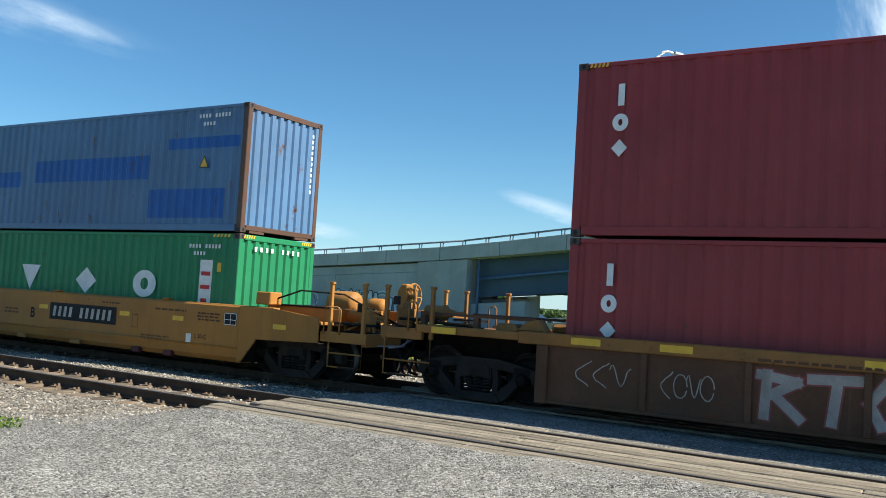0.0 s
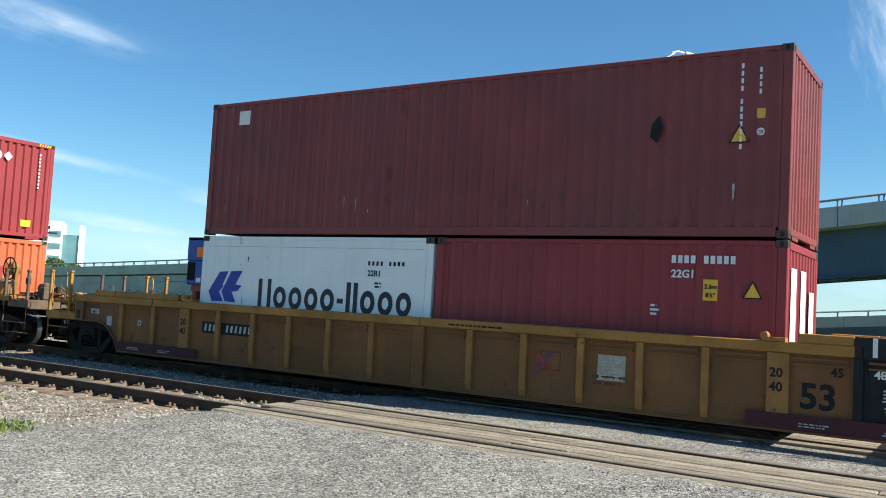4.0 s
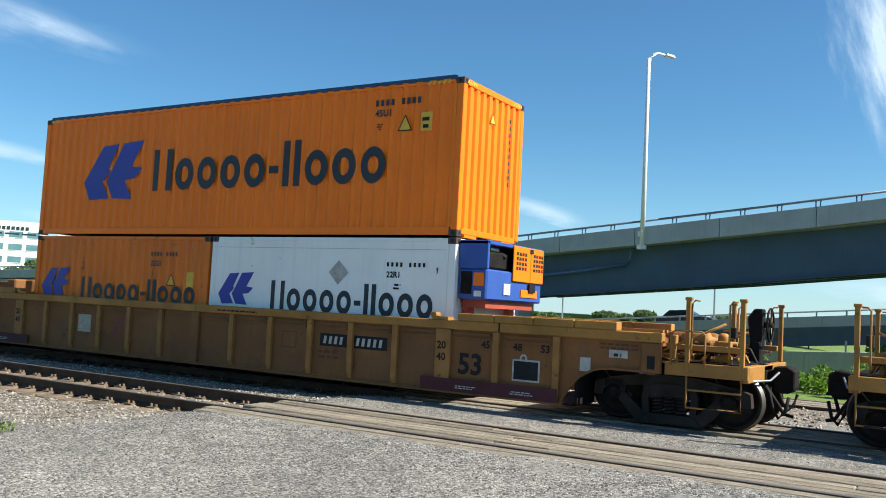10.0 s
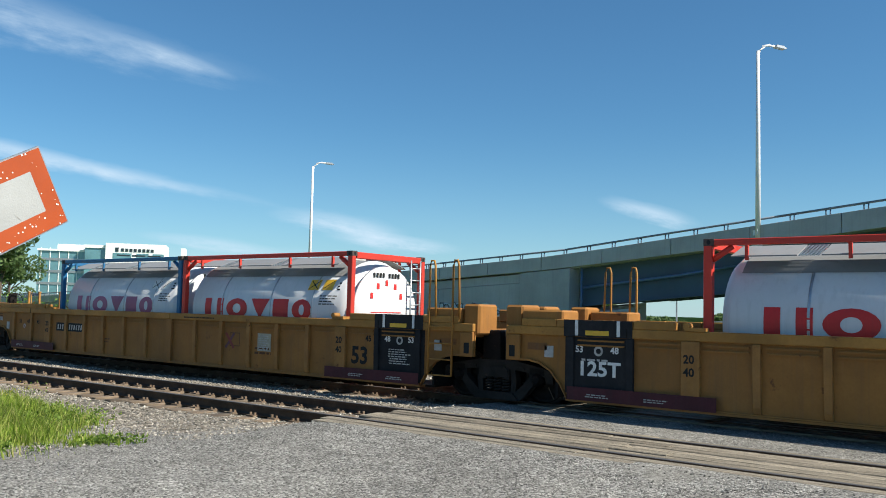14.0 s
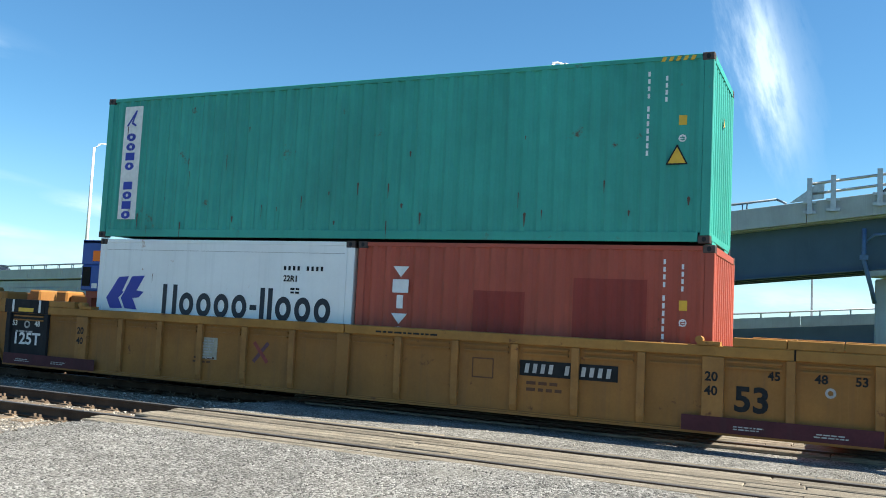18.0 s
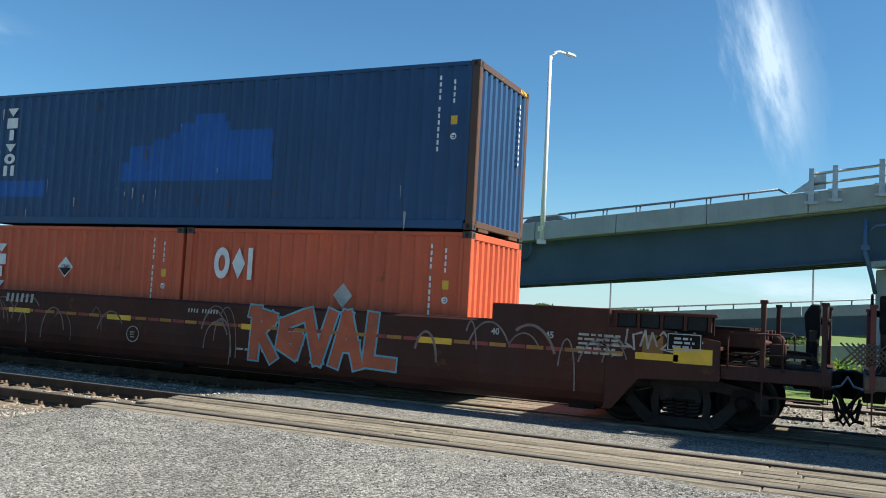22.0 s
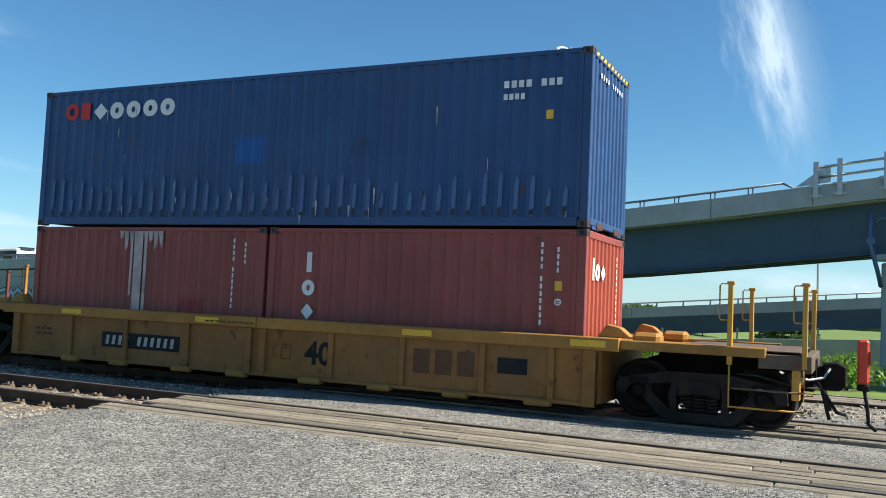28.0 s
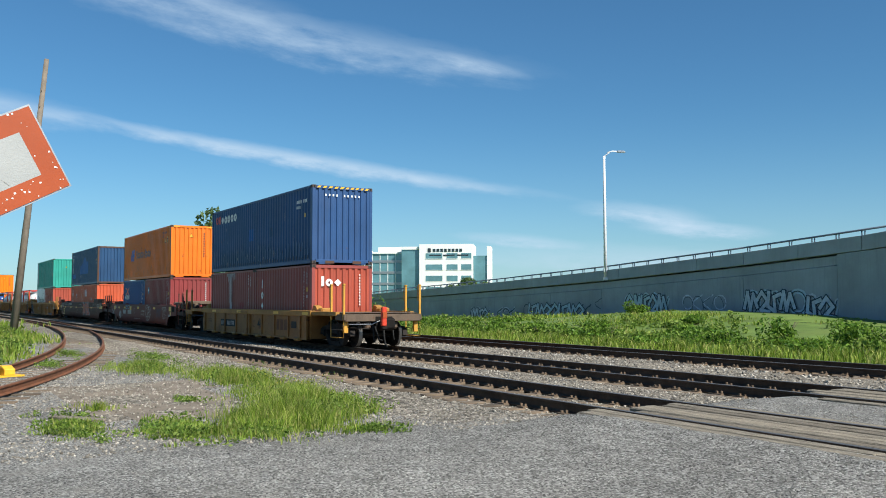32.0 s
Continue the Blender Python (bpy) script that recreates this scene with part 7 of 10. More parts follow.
def load_4c(xc):
    t = container(xc - 0.08, Z_UP, L40, H96, "teal", "teal green forty-foot container with a white upright panel")
    flat(t, "white_panel", [rect(-5.62, -5.14, 0.37, 2.7)], M["white"], SIDE)
    out = []
    for k, c in enumerate("OOIO IOIO"):
        if c != " ":
            out += [q for q in mark_shapes(c, -5.52, 1.98 - 0.2 * k, 0.16, 0.24, w=0.3)]
    flat(t, "blue_mark", out + stroke([(-5.52, 2.3), (-5.3, 2.6), (-5.4, 2.35), (-5.3, 2.3)], 0.04), C["logo_blue"], SIDE, lift=0.008)
    ids(t, L40, H96, 9, dx=-0.24)
    triangle_sign(t, 5.58, 1.2, 0.3)
    spots(t, L40, H96, 30, 9)
    hazard(t, 5.3, 5.85, H96 - 0.1, SIDE)
    triangle_sign(t, 0.0, 2.0, 0.16, L40 / 2, "end")
    a, b = pair_x(xc)
    reefer_20(a, "white twenty-foot refrigerated container with blue wing emblem")
    genset(a - L20 / 2, -1, "blue and orange generator set hung on a white container")
    t = container(b, Z_LOW, L20, H85, "brick_red", "brick red twenty-foot container with dark red patches")
    upright_word(t, -2.31, 1.98, 0.23, "vEIvOH", 1.17, wide=0.31)
    patch(t, -0.8, 0.1, 0.95, 1.8, "deep_red", L=L20)
    patch(t, 0.9, 2.05, 0.8, 2.05, "deep_red", L=L20)
    ids(t, L20, H85, 10)


def load_5(xc):
    t = container(xc, Z_UP, L40, H96, "navy", "dark blue forty-foot container with bright repainted area", "rusty")
    upright_word(t, -5.31, 2.39, 0.23, "vEIvOH", 1.157, wide=0.34)
    for k, (x0, x1, z0, z1) in enumerate(((-1.8, 1.95, 0.9, 1.3), (-1.6, 1.9, 1.3, 1.62), (-1.0, 1.95, 1.62, 1.75), (-0.6, 1.9, 1.75, 1.87), (-0.35, 0.9, 1.87, 2.05), (0.0, 0.75, 2.05, 2.22))):
        patch(t, x0, x1, z0, z1, "blue_patch")
    patch(t, -5.6, -4.0, 0.6, 0.95, "blue_patch")
    ids(t, L40, H96, 11)
    spots(t, L40, H96, 14, 11)
    spots(t, L40, H96, 14, 12, "greywhite")
    flat(t, "id_mark", [rect(0.74, 0.78, 2.5 - 0.11 * k, 2.56 - 0.11 * k) for k in range(11)], C["letter_white"], L40 / 2, "end")
    hazard(t, 0.75, 1.1, H96 - 0.1, L40 / 2, "end")
    a, b = pair_x(xc)
    t = container(a, Z_LOW, L20, H85, "salmon", "salmon red twenty-foot container with a hazard diamond")
    upright_word(t, -2.24, 1.99, 0.23, "vEIvOH", 1.17, wide=0.33)
    flat(t, "hazard_diamond", [[(-0.1, 1.5), (0.12, 1.72), (-0.1, 1.94), (-0.32, 1.72)]], M["white"], SIDE)
    flat(t, "diamond_mark", [[(-0.1, 1.53), (0.08, 1.7), (-0.28, 1.7)]], M["black"], SIDE, lift=0.008)
    stencil(t, "1760", -0.22, 1.68, 0.09, M["black"], SIDE, lift=0.01)
    ids(t, L20, H85, 13)
    t = container(b, Z_LOW, L20, H85, "salmon", "salmon red twenty-foot container with a white mark")
    marks(t, "white_mark", "OxI", -2.31, 1.62, 0.6, C["letter_white"], SIDE, 0.9, w=0.24, xh=1.0)
    flat(t, "old_diamond", [[(0.6, 1.2), (0.8, 1.42), (0.6, 1.64), (0.4, 1.42)]], M["greywhite"], SIDE)
    ids(t, L20, H85, 14)


def load_6(xc):
    t = orange_40(xc, Z_UP, "orange_worn", "worn orange forty-foot container with blue wing emblem", -4.02, 0.75, -2.53, 0.55, 1.21, 1.31, 3.87)
    spots(t, L40, H96, 60, 15)
    patch(t, -4.2, -3.5, 0.25, 0.6, "orange")
    flat(t, "black_mark", [rect(-5.72, -5.66, 0.9, 1.08)], M["black"], SIDE)
    for sx in (-1, 1):
        flat(t, "rust_edge", [rect(*sorted((sx * 6.09, sx * 5.95)), 0.12, H96 - 0.12)], C["rusty"], SIDE - 0.004)
    a, b = pair_x(xc)
    t = container(a, Z_LOW, L20, H85, "royal", "royal blue twenty-foot container with orange swoosh emblem")
    out = stroke([(-2.3, 2.1), (-2.05, 2.05), (-1.75, 1.86), (-1.42, 1.7)], 0.07) + stroke([(-2.3, 1.68), (-1.98, 1.76), (-1.7, 1.95), (-1.35, 2.1)], 0.07)
    flat(t, "swoosh", out, C["orange"], SIDE, label="orange crossed swoosh")
    marks(t, "white_mark", "xIHEO", -2.5, 1.37, 0.28, C["letter_white"], SIDE, 1.32, w=0.22, xh=1.0)
    ids(t, L20, H85, 16)
    t = container(b, Z_LOW, L20, H85, "plum", "plum red twenty-foot container with a blue disc sticker")
    bm = bmesh.new()
    lathe(bm, [(SIDE - 0.008, 0.2), (SIDE - 0.006, 0.2)], "y", 24, (-2.04, 0, 1.9))
    part("disc_sticker", bm, C["frame_blue"], t)
    flat(t, "disc_mark", [rect(-2.13, -1.95, 1.86, 1.97)], C["letter_white"], SIDE, lift=0.012)
    ids(t, L20, H85, 17)
    flat(t, "pale_patch", [rect(-0.55, 0.1, 1.1, 1.75)], C["maroon_20"], L20 / 2, "end")
    flat(t, "id_mark", [rect(0.74, 0.785, 2.25 - 0.11 * k, 2.33 - 0.015 - 0.11 * k) for k in range(10)], C["letter_white"], L20 / 2, "end")


def load_7(xc):
    t = container(xc, Z_UP, L40, H96, "navy_worn", "dark blue forty-foot container with scraped lower edge", None)
    marks(t, "red_mark", "OE", -5.48, 2.24, 0.36, C["red"], SIDE, 0.72, w=0.26)
    marks(t, "white_mark", "xoooo", -4.65, 2.22, 0.46, C["letter_white"], SIDE, 2.2, w=0.26)
    flat(t, "id_mark", [rect(4.6 + 0.13 * k, 4.69 + 0.13 * k, 2.3, 2.42) for k in range(8) if k != 4] + [rect(4.6 + 0.1 * k, 4.67 + 0.1 * k, 2.1, 2.2) for k in range(4)], C["letter_white"], SIDE)
    flat(t, "data_plate", [rect(5.35, 5.47, 1.75, 1.9)], M["yellow"], SIDE)
    out = []
    r = random.Random(44)
    for k in range(42):
        x = -5.7 + 0.278 * k
        out.append([(x - 0.035, 0.2), (x + 0.035, 0.2), (x + 0.03, 0.45 + r.random() * 0.3), (x - 0.02, 0.4 + r.random() * 0.3)])
    flat(t, "scrape_mark", out, C["ink"], SIDE, lift=0.003)
    out = []
    for k in range(42):
        x, z = -5.68 + 0.278 * k, 0.24 + r.random() * 0.1
        q = z + r.uniform(0.3, 0.75)
        out.append([(x - 0.045, z), (x + 0.03, z + 0.03), (x + 0.04, q - 0.08), (x, q), (x - 0.035, q - 0.15)])
    flat(t, "scuffed_rib", out, C["blue_scuff"], SIDE, lift=0.0045)
    spots(t, L40, H96, 22, 18, "greywhite")
    patch(t, -0.9, -0.2, 1.2, 1.7, "blue_patch")
    patch(t, 1.7, 2.1, 1.25, 1.6, "green").data.materials[0] = C["navy"]
    hazard(t, -1.05, 0.1, H96 - 0.1, L40 / 2, "end")
    hazard(t, 0.1, 1.1, H96 - 0.1, L40 / 2, "end")
    flat(t, "id_mark", [rect(-0.72 + 0.15 * k, -0.66 + 0.15 * k, 2.5, 2.58) for k in range(10) if k != 4], C["letter_white"], L40 / 2, "end")
    boxes("door_bracket", [(L40 / 2 - 0.06, L40 / 2 + 0.01, -0.7, -0.35, 0.02, 0.12), (L40 / 2 - 0.06, L40 / 2 + 0.01, 0.4, 0.75, 0.02, 0.12)], C["rusty"], t)
    a, b = pair_x(xc)
    t = container(a, Z_LOW, L20, H85, "maroon_20", "dull maroon twenty-foot container with white paint runs")
    out = []
    for k in range(9):
        x = -0.62 + 0.13 * k
        out.append([(x, 2.5), (x + 0.12, 2.5), (x + 0.1, 2.5 - r.uniform(0.1, 0.5)), (x + 0.03, 2.45 - r.uniform(0.1, 0.4))])
    out += [rect(-0.2, 0.02, 0.3, 2.5), rect(0.06, 0.14, 0.5, 2.5), rect(-0.3, -0.24, 1.2, 2.5)]
    for k, run in enumerate(out):
        flat(t, "paint_run", [run], M["run_white"], SIDE, label="white paint run", lift=0.004 + 0.0006 * k)
    patch(t, 1.0, 1.6, 0.55, 1.2, "maroon", L=L20)
    ids(t, L20, H85, 19, small=False)
    t = container(b, Z_LOW, L20, H85, "maroon_20", "dull maroon twenty-foot container with white upright mark", end_key="brick_red")
    upright_word(t, -2.25, 1.78, 0.36, "Iox", 1.19)
    ids(t, L20, H85, 20)
    marks(t, "white_mark", "Iox", -0.85, 1.8, 0.36, C["letter_white"], L20 / 2, 0.8, "end", w=0.26)
    flat(t, "id_mark", [rect(0.68, 0.725, 2.2 - 0.11 * k, 2.265 - 0.11 * k) for k in range(11)], C["letter_white"], L20 / 2, "end")

# ---- well cars ----
SHARED = {}


def shared(key, build, material):
    """One mesh for alike parts."""
    if key not in SHARED:
        bm = bmesh.new()
        build(bm)
        bmesh.ops.recalc_face_normals(bm, faces=bm.faces[:])
        me = bpy.data.meshes.new(key)
        bm.to_mesh(me)
        bm.free()
        for m in (material if isinstance(material, (list, tuple)) else [material]):
            me.materials.append(m)
        SHARED[key] = me
    return SHARED[key]


def place(name, me, parent, loc, rot=(0, 0, 0)):
    o = new(name, me)
    o.parent = parent
    o.matrix_basis = pose(*loc, *rot)
    return o


def side_frame_mesh(bm):
    """A cast truck side frame: arched top member, raked lower struts, columns either side of the spring nest."""
    y0, y1 = -0.09, 0.09
    half = [(1.23, 0.38), (1.21, 0.58), (1.0, 0.655), (0.72, 0.70), (0.42, 0.755)]
    inner = [(0.40, 0.585), (0.7, 0.555), (0.98, 0.52), (1.05, 0.48), (1.08, 0.38)]
    prism(bm, [(-x, z) for x, z in half] + half[::-1] + inner[::-1] + [(-x, z) for x, z in inner], y0, y1)
    for s in (-1, 1):
        prism(bm, [(s * 0.99, 0.53), (s * 0.80, 0.55), (s * 0.60, 0.34), (s * 0.40, 0.17), (s * 0.36, 0.05), (s * 0.50, 0.03), (s * 0.62, 0.12), (s * 0.78, 0.30)][::s], y0 + 0.01, y1 - 0.01)
        prism(bm, [(s * 0.29, 0.60), (s * 0.40, 0.60), (s * 0.44, 0.38), (s * 0.41, 0.14), (s * 0.31, 0.14), (s * 0.33, 0.38)][::s], y0 + 0.015, y1 - 0.015)
        prism(bm, [(s * 0.72, 0.30), (s * 0.80, 0.30), (s * 0.82, 0.55), (s * 0.70, 0.55)][::s], y0 + 0.02, y1 - 0.02)
        box(bm, *sorted((s * 0.46, s * 0.62)), y0 - 0.025, y0 + 0.02, 0.585, 0.64)
    prism(bm, [(-0.5, 0.025), (0.5, 0.025), (0.44, 0.09), (0.36, 0.165), (-0.36, 0.165), (-0.44, 0.09)], y0 - 0.02, y1 + 0.02)
    prism(bm, [(-0.2, 0.66), (0.2, 0.66), (0.16, 0.72), (-0.16, 0.72)], y0 - 0.015, y0 + 0.01)


def spring_mesh(bm):
    """Five coil springs of the nest, the outer row in front."""
    for x, y in ((-0.19, -0.03), (0.0, -0.03), (0.19, -0.03), (-0.1, 0.05), (0.1, 0.05)):
        pts = [(x + 0.072 * math.cos(t), y + 0.06 * math.sin(t), 0.165 + 0.27 * t / 31.4) for t in [0.785 * i for i in range(41)]]
        tube(bm, pts, 0.02, 5)


def wheelset_mesh(bm):
    lathe(bm, [(-1.08, 0.08), (1.08, 0.08)], "y", 12)
    for s in (-1, 1):
        R = WHEEL_R
        prof = [(s * 0.685, 0.13), (s * 0.69, 0.2), (s * 0.72, 0.3), (s * 0.7, R - 0.08), (s * 0.685, R - 0.05), (s * 0.683, R + 0.026), (s * 0.705, R + 0.026), (s * 0.722, R + 0.004), (s * 0.815, R - 0.004),
                (s * 0.82, R - 0.06), (s * 0.79, R - 0.075), (s * 0.765, 0.3), (s * 0.79, 0.2), (s * 0.82, 0.16), (s * 0.83, 0.13)]
        k0 = len(bm.faces)
        lathe(bm, prof, "y", 36)
        bm.faces.ensure_lookup_table()
        for f in bm.faces[k0:]:
            c = f.calc_center_median()
            if abs(math.hypot(c.x, c.z) - R) < 0.03 and abs(c.y) > 0.7:
                f.material_index = 1
    # a chalk line on the wheel's face
    for s in (-1, 1):
        vs = [bm.verts.new((a, s * 0.8225, b)) for a, b in ((0.17, -0.012), (WHEEL_R - 0.03, -0.01), (WHEEL_R - 0.03, 0.01), (0.17, 0.012))]
        f = bm.faces.new(vs)
        f.material_index = 2


def truck(parent, x, base=1.78):
    t = place("truck", shared("truck_bolster", lambda bm: (box(bm, -0.2, 0.2, -1.05, 1.05, 0.42, 0.62), box(bm, -0.32, 0.32, -0.35, 0.35, 0.6, 0.72), box(bm, -0.75, -0.68, -0.9, 0.9, 0.3, 0.42), box(bm, 0.68, 0.75, -0.9, 0.9, 0.3, 0.42)), M["steel"]), parent, (x, 0, 0))
    for s in (-1, 1):
        place("side_frame", shared("side_frame", side_frame_mesh, M["frame_dust"]), t, (0, s * 1.0, 0))
        place("spring_nest", shared("spring_nest", spring_mesh, M["frame_dust"]), t, (0, s * 1.0, 0))
        for q in (-1, 1):
            place("bearing_cap", shared("bearing_cap", lambda bm: (lathe(bm, [(-0.1, 0.12), (0.06, 0.12), (0.09, 0.07), (0.1, 0.07)], "y", 14), box(bm, -0.15, 0.15, -0.08, 0.06, 0.08, 0.2)), M["steel"]), t, (q * base / 2, s * 1.04, WHEEL_R), (0, 0, 0 if s > 0 else 180))
        place("bolster_end", shared("bolster_end", lambda bm: (prism(bm, [(-0.28, 0.44), (0.28, 0.44), (0.27, 0.58), (0.2, 0.63), (-0.2, 0.63), (-0.27, 0.58)], -0.07, 0.07), box(bm, -0.3, -0.22, -0.05, 0.05, 0.4, 0.6), box(bm, 0.22, 0.3, -0.05, 0.05, 0.4, 0.6)), M["frame_dust"]), t, (0, s * 1.06, 0))
    place("brake_rod", shared("brake_rod", lambda bm: (tube(bm, [(-0.95, -0.5, 0.36), (0.0, -0.55, 0.3), (0.95, -0.5, 0.36)], 0.022, 6), tube(bm, [(-0.5, 0.3, 0.62), (0.7, 0.35, 0.8)], 0.025, 6)), M["frame_dust"]), t, (0, 0, 0))
    for q in (-1, 1):
        w = place("wheelset", shared("wheelset", wheelset_mesh, [M["wheel"], M["tread"], M["tie"]]), t, (q * base / 2, 0, WHEEL_R))
        WHEELS.append((w, q * base / 2))
    return t


def coupler(parent, x, s):
    """Draft gear, knuckle and the looped air hose at a car's end."""
    bm = bmesh.new()
    box(bm, *sorted((x - s * 0.55, x + s * 0.12)), -0.16, 0.16, 0.66, 0.92)
    prism(bm, [(x + s * 0.1, 0.58), (x + s * 0.34, 0.58), (x + s * 0.42, 0.66), (x + s * 0.42, 0.94), (x + s * 0.3, 1.0), (x + s * 0.1, 0.98)][::s], -0.2, 0.2)
    box(bm, *sorted((x - s * 0.3, x + s * 0.0)), -0.32, 0.32, 0.55, 1.0)
    part("coupler", bm, M["steel"], parent, bevel=0.02)
    bm = bmesh.new()
    tube(bm, [(x + s * 0.02, -0.35, 0.7), (x + s * 0.16, -0.36, 0.5), (x + s * 0.3, -0.34, 0.28), (x + s * 0.42, -0.28, 0.25)], 0.028, 7)
    part("air_hose", bm, M["rubber"], parent)
    bm = bmesh.new()
    tube(bm, [(x - s * 0.25, -1.3, 0.82), (x - s * 0.05, -1.25, 0.78), (x + s * 0.12, -0.5, 0.78), (x + s * 0.2, -0.25, 0.9)], 0.018, 6)
    part("uncoupling_lever", bm, M["galv"], parent)


def grab(parent, pts, m, r=0.016, name="grab_iron"):
    bm = bmesh.new()
    tube(bm, pts, r, 6)
    return part(name, bm, m, parent)


def post_bar(parent, x, y, z0, z1, m, w=0.035, name="corner_stanchion"):
    boxes(name, [(x - w, x + w, y - w, y + w, z0, z1), (x - w * 1.4, x + w * 1.6, y - w * 1.2, y + w * 1.2, z1 - 0.05, z1)], m, parent, bevel=0.008)


def brake_wheel(parent, x, y, z, s, m, stand=True):
    """A hand brake: round wheel on a gear box and stand."""
    bm = bmesh.new()
    ringpts = [(x + s * 0.1, y + 0.27 * math.cos(t), z + 0.27 * math.sin(t)) for t in [0.2618 * i for i in range(25)]]
    tube(bm, ringpts, 0.018, 6)
    for k in range(5):
        a = 1.2566 * k
        tube(bm, [(x + s * 0.1, y, z), (x + s * 0.1, y + 0.26 * math.cos(a), z + 0.26 * math.sin(a))], 0.013, 5)
    lathe(bm, [(0.0, 0.05), (0.14, 0.05)] if s > 0 else [(-0.14, 0.05), (0.0, 0.05)], "x", 10, (x, y, z))
    part("brake_wheel", bm, m, parent)
    bm = bmesh.new()
    prism(bm, [(x - s * 0.02, z - 0.32), (x - s * 0.2, z - 0.3), (x - s * 0.24, z + 0.1), (x - s * 0.14, z + 0.26), (x, z + 0.26), (x, z - 0.2)][::-s], y - 0.12, y + 0.12)
    if stand:
        box(bm, *sorted((x - s * 0.2, x - s * 0.02)), y - 0.14, y + 0.14, 0.95, z - 0.28)
    part("brake_gear_box", bm, m, parent, bevel=0.02)


def side_brake(parent, x, y, z, m):
    """A spoked hand-brake wheel facing sideways on a tall gear post."""
    bm = bmesh.new()
    tube(bm, [(x + 0.29 * math.cos(t), y - 0.1, z + 0.29 * math.sin(t)) for t in [0.2618 * i for i in range(25)]], 0.02, 6)
    for k in range(8):
        a = 0.7854 * k
        tube(bm, [(x + 0.08 * math.cos(a), y - 0.1, z + 0.08 * math.sin(a)), (x + 0.28 * math.cos(a), y - 0.1, z + 0.28 * math.sin(a))], 0.012, 5)
    part("brake_wheel", bm, M["steel"], parent, "dark spoked brake wheel")
    bm = bmesh.new()
    lathe(bm, [(-0.11, 0.06), (-0.09, 0.17), (0.1, 0.17), (0.12, 0.1)], "y", 16, (x + 0.03, y, z))
    part("brake_gear_case", bm, m, parent, bevel=0.0)
    boxes("brake_post", [(x + 0.1, x + 0.2, y - 0.05, y + 0.05, 1.15, z + 0.05), (x - 0.1, x + 0.3, y - 0.12, y + 0.12, 1.15, 1.27), (x + 0.02, x + 0.1, y - 0.04, y + 0.04, z - 0.5, z)], m, parent, bevel=0.01)
    bm = bmesh.new()
    for k in range(9):
        a = 1.5708 * (k % 2)
        tube(bm, [(x + 0.15 + 0.02 * math.cos(a), y + 0.02 * math.sin(a), z - 0.2 - 0.055 * k), (x + 0.15 - 0.02 * math.cos(a), y - 0.02 * math.sin(a), z - 0.25 - 0.055 * k)], 0.012, 5)
    part("brake_chain", bm, M["frame_dust"], parent)


def air_tank(parent, x, y, z, L, r, m, name="air_reservoir"):
    bm = bmesh.new()
    lathe(bm, [(-L / 2, r * 0.5), (-L / 2 + 0.06, r * 0.9), (-L / 2 + 0.12, r), (L / 2 - 0.12, r), (L / 2 - 0.06, r * 0.9), (L / 2, r * 0.5)], "x", 20, (x, y, z))
    part(name, bm, m, parent)


def stirrup(parent, x0, x1, y, z0, z1, m):
    grab(parent, [(x0, y, z1), (x0, y, z0), (x1, y, z0), (x1, y, z1)], m, 0.018, "stirrup")


def end_works(car, s, x0, x1, m, zdeck, tall, brake, wheel_mat=None, stanchions=(0.35, 0.95), lower=True, tank=None, plank=True, posts=None, gear=True):
    """The open platform over and past a truck: sills, deck, corner stanchions, stirrups, coupler, hand brake. s: which end."""
    a, b = sorted((s * x0, s * x1))
    boxes("centre_sill", [(*sorted((s * (x0 - 1.6), s * (x1 + 0.02))), -0.32, 0.32, 0.72, zdeck - 0.08)], M["steel"], car, bevel=0.01)
    boxes("end_sill", [(*sorted((s * (x1 - 0.13), s * x1)), -1.42, 1.42, zdeck - 0.24, zdeck)], m, car, bevel=0.012)
    for sy in (-1, 1):
        y0, y1 = sorted((sy * 1.38, sy * 1.47))
        boxes("platform_sill", [(a, b, y0, y1, zdeck - 0.2, zdeck)], m, car, bevel=0.01)
    if plank:
        for k in range(4):
            y = -1.3 + 0.69 * k
            boxes("deck_grating", [(a + 0.03, b - 0.14, y, y + 0.6, zdeck - 0.03, zdeck + 0.012)], M["steel"], car)
    for sy in (-1, 1):
        for q in stanchions:
            post_bar(car, s * (x1 - 1.45 + q * 1.32 + 0.1), sy * 1.44, zdeck - 0.18, tall, posts or m)
        if lower:
            stirrup(car, s * (x1 - 1.45 + stanchions[0] * 1.32 + 0.1), s * (x1 - 1.45 + stanchions[1] * 1.32 + 0.1), sy * 1.45, 0.34, zdeck - 0.1, posts or m)
            grab(car, [(s * (x1 - 1.45 + stanchions[0] * 1.32 + 0.1), sy * 1.45, 0.6), (s * (x1 - 1.45 + stanchions[1] * 1.32 + 0.1), sy * 1.45, 0.6)], m)
    coupler(car, s * x1, s)
    if gear:
        platform_gear(car, s, x0, x1, zdeck, m, int(abs(x1) * 100) + (s > 0))
    else:
        bare_platform(car, s, x0, x1, zdeck, m, posts or m, [x1 - 1.35 + q * 1.32 for q in stanchions], tall)
    if brake:
        brake_wheel(car, s * (x1 - (brake[2] if len(brake) > 2 else 0.2)), brake[0], brake[1], s, wheel_mat or m)
    if tank:
        air_tank(car, s * (x1 - tank[0]), tank[1], zdeck + tank[2], tank[3], tank[4], m)


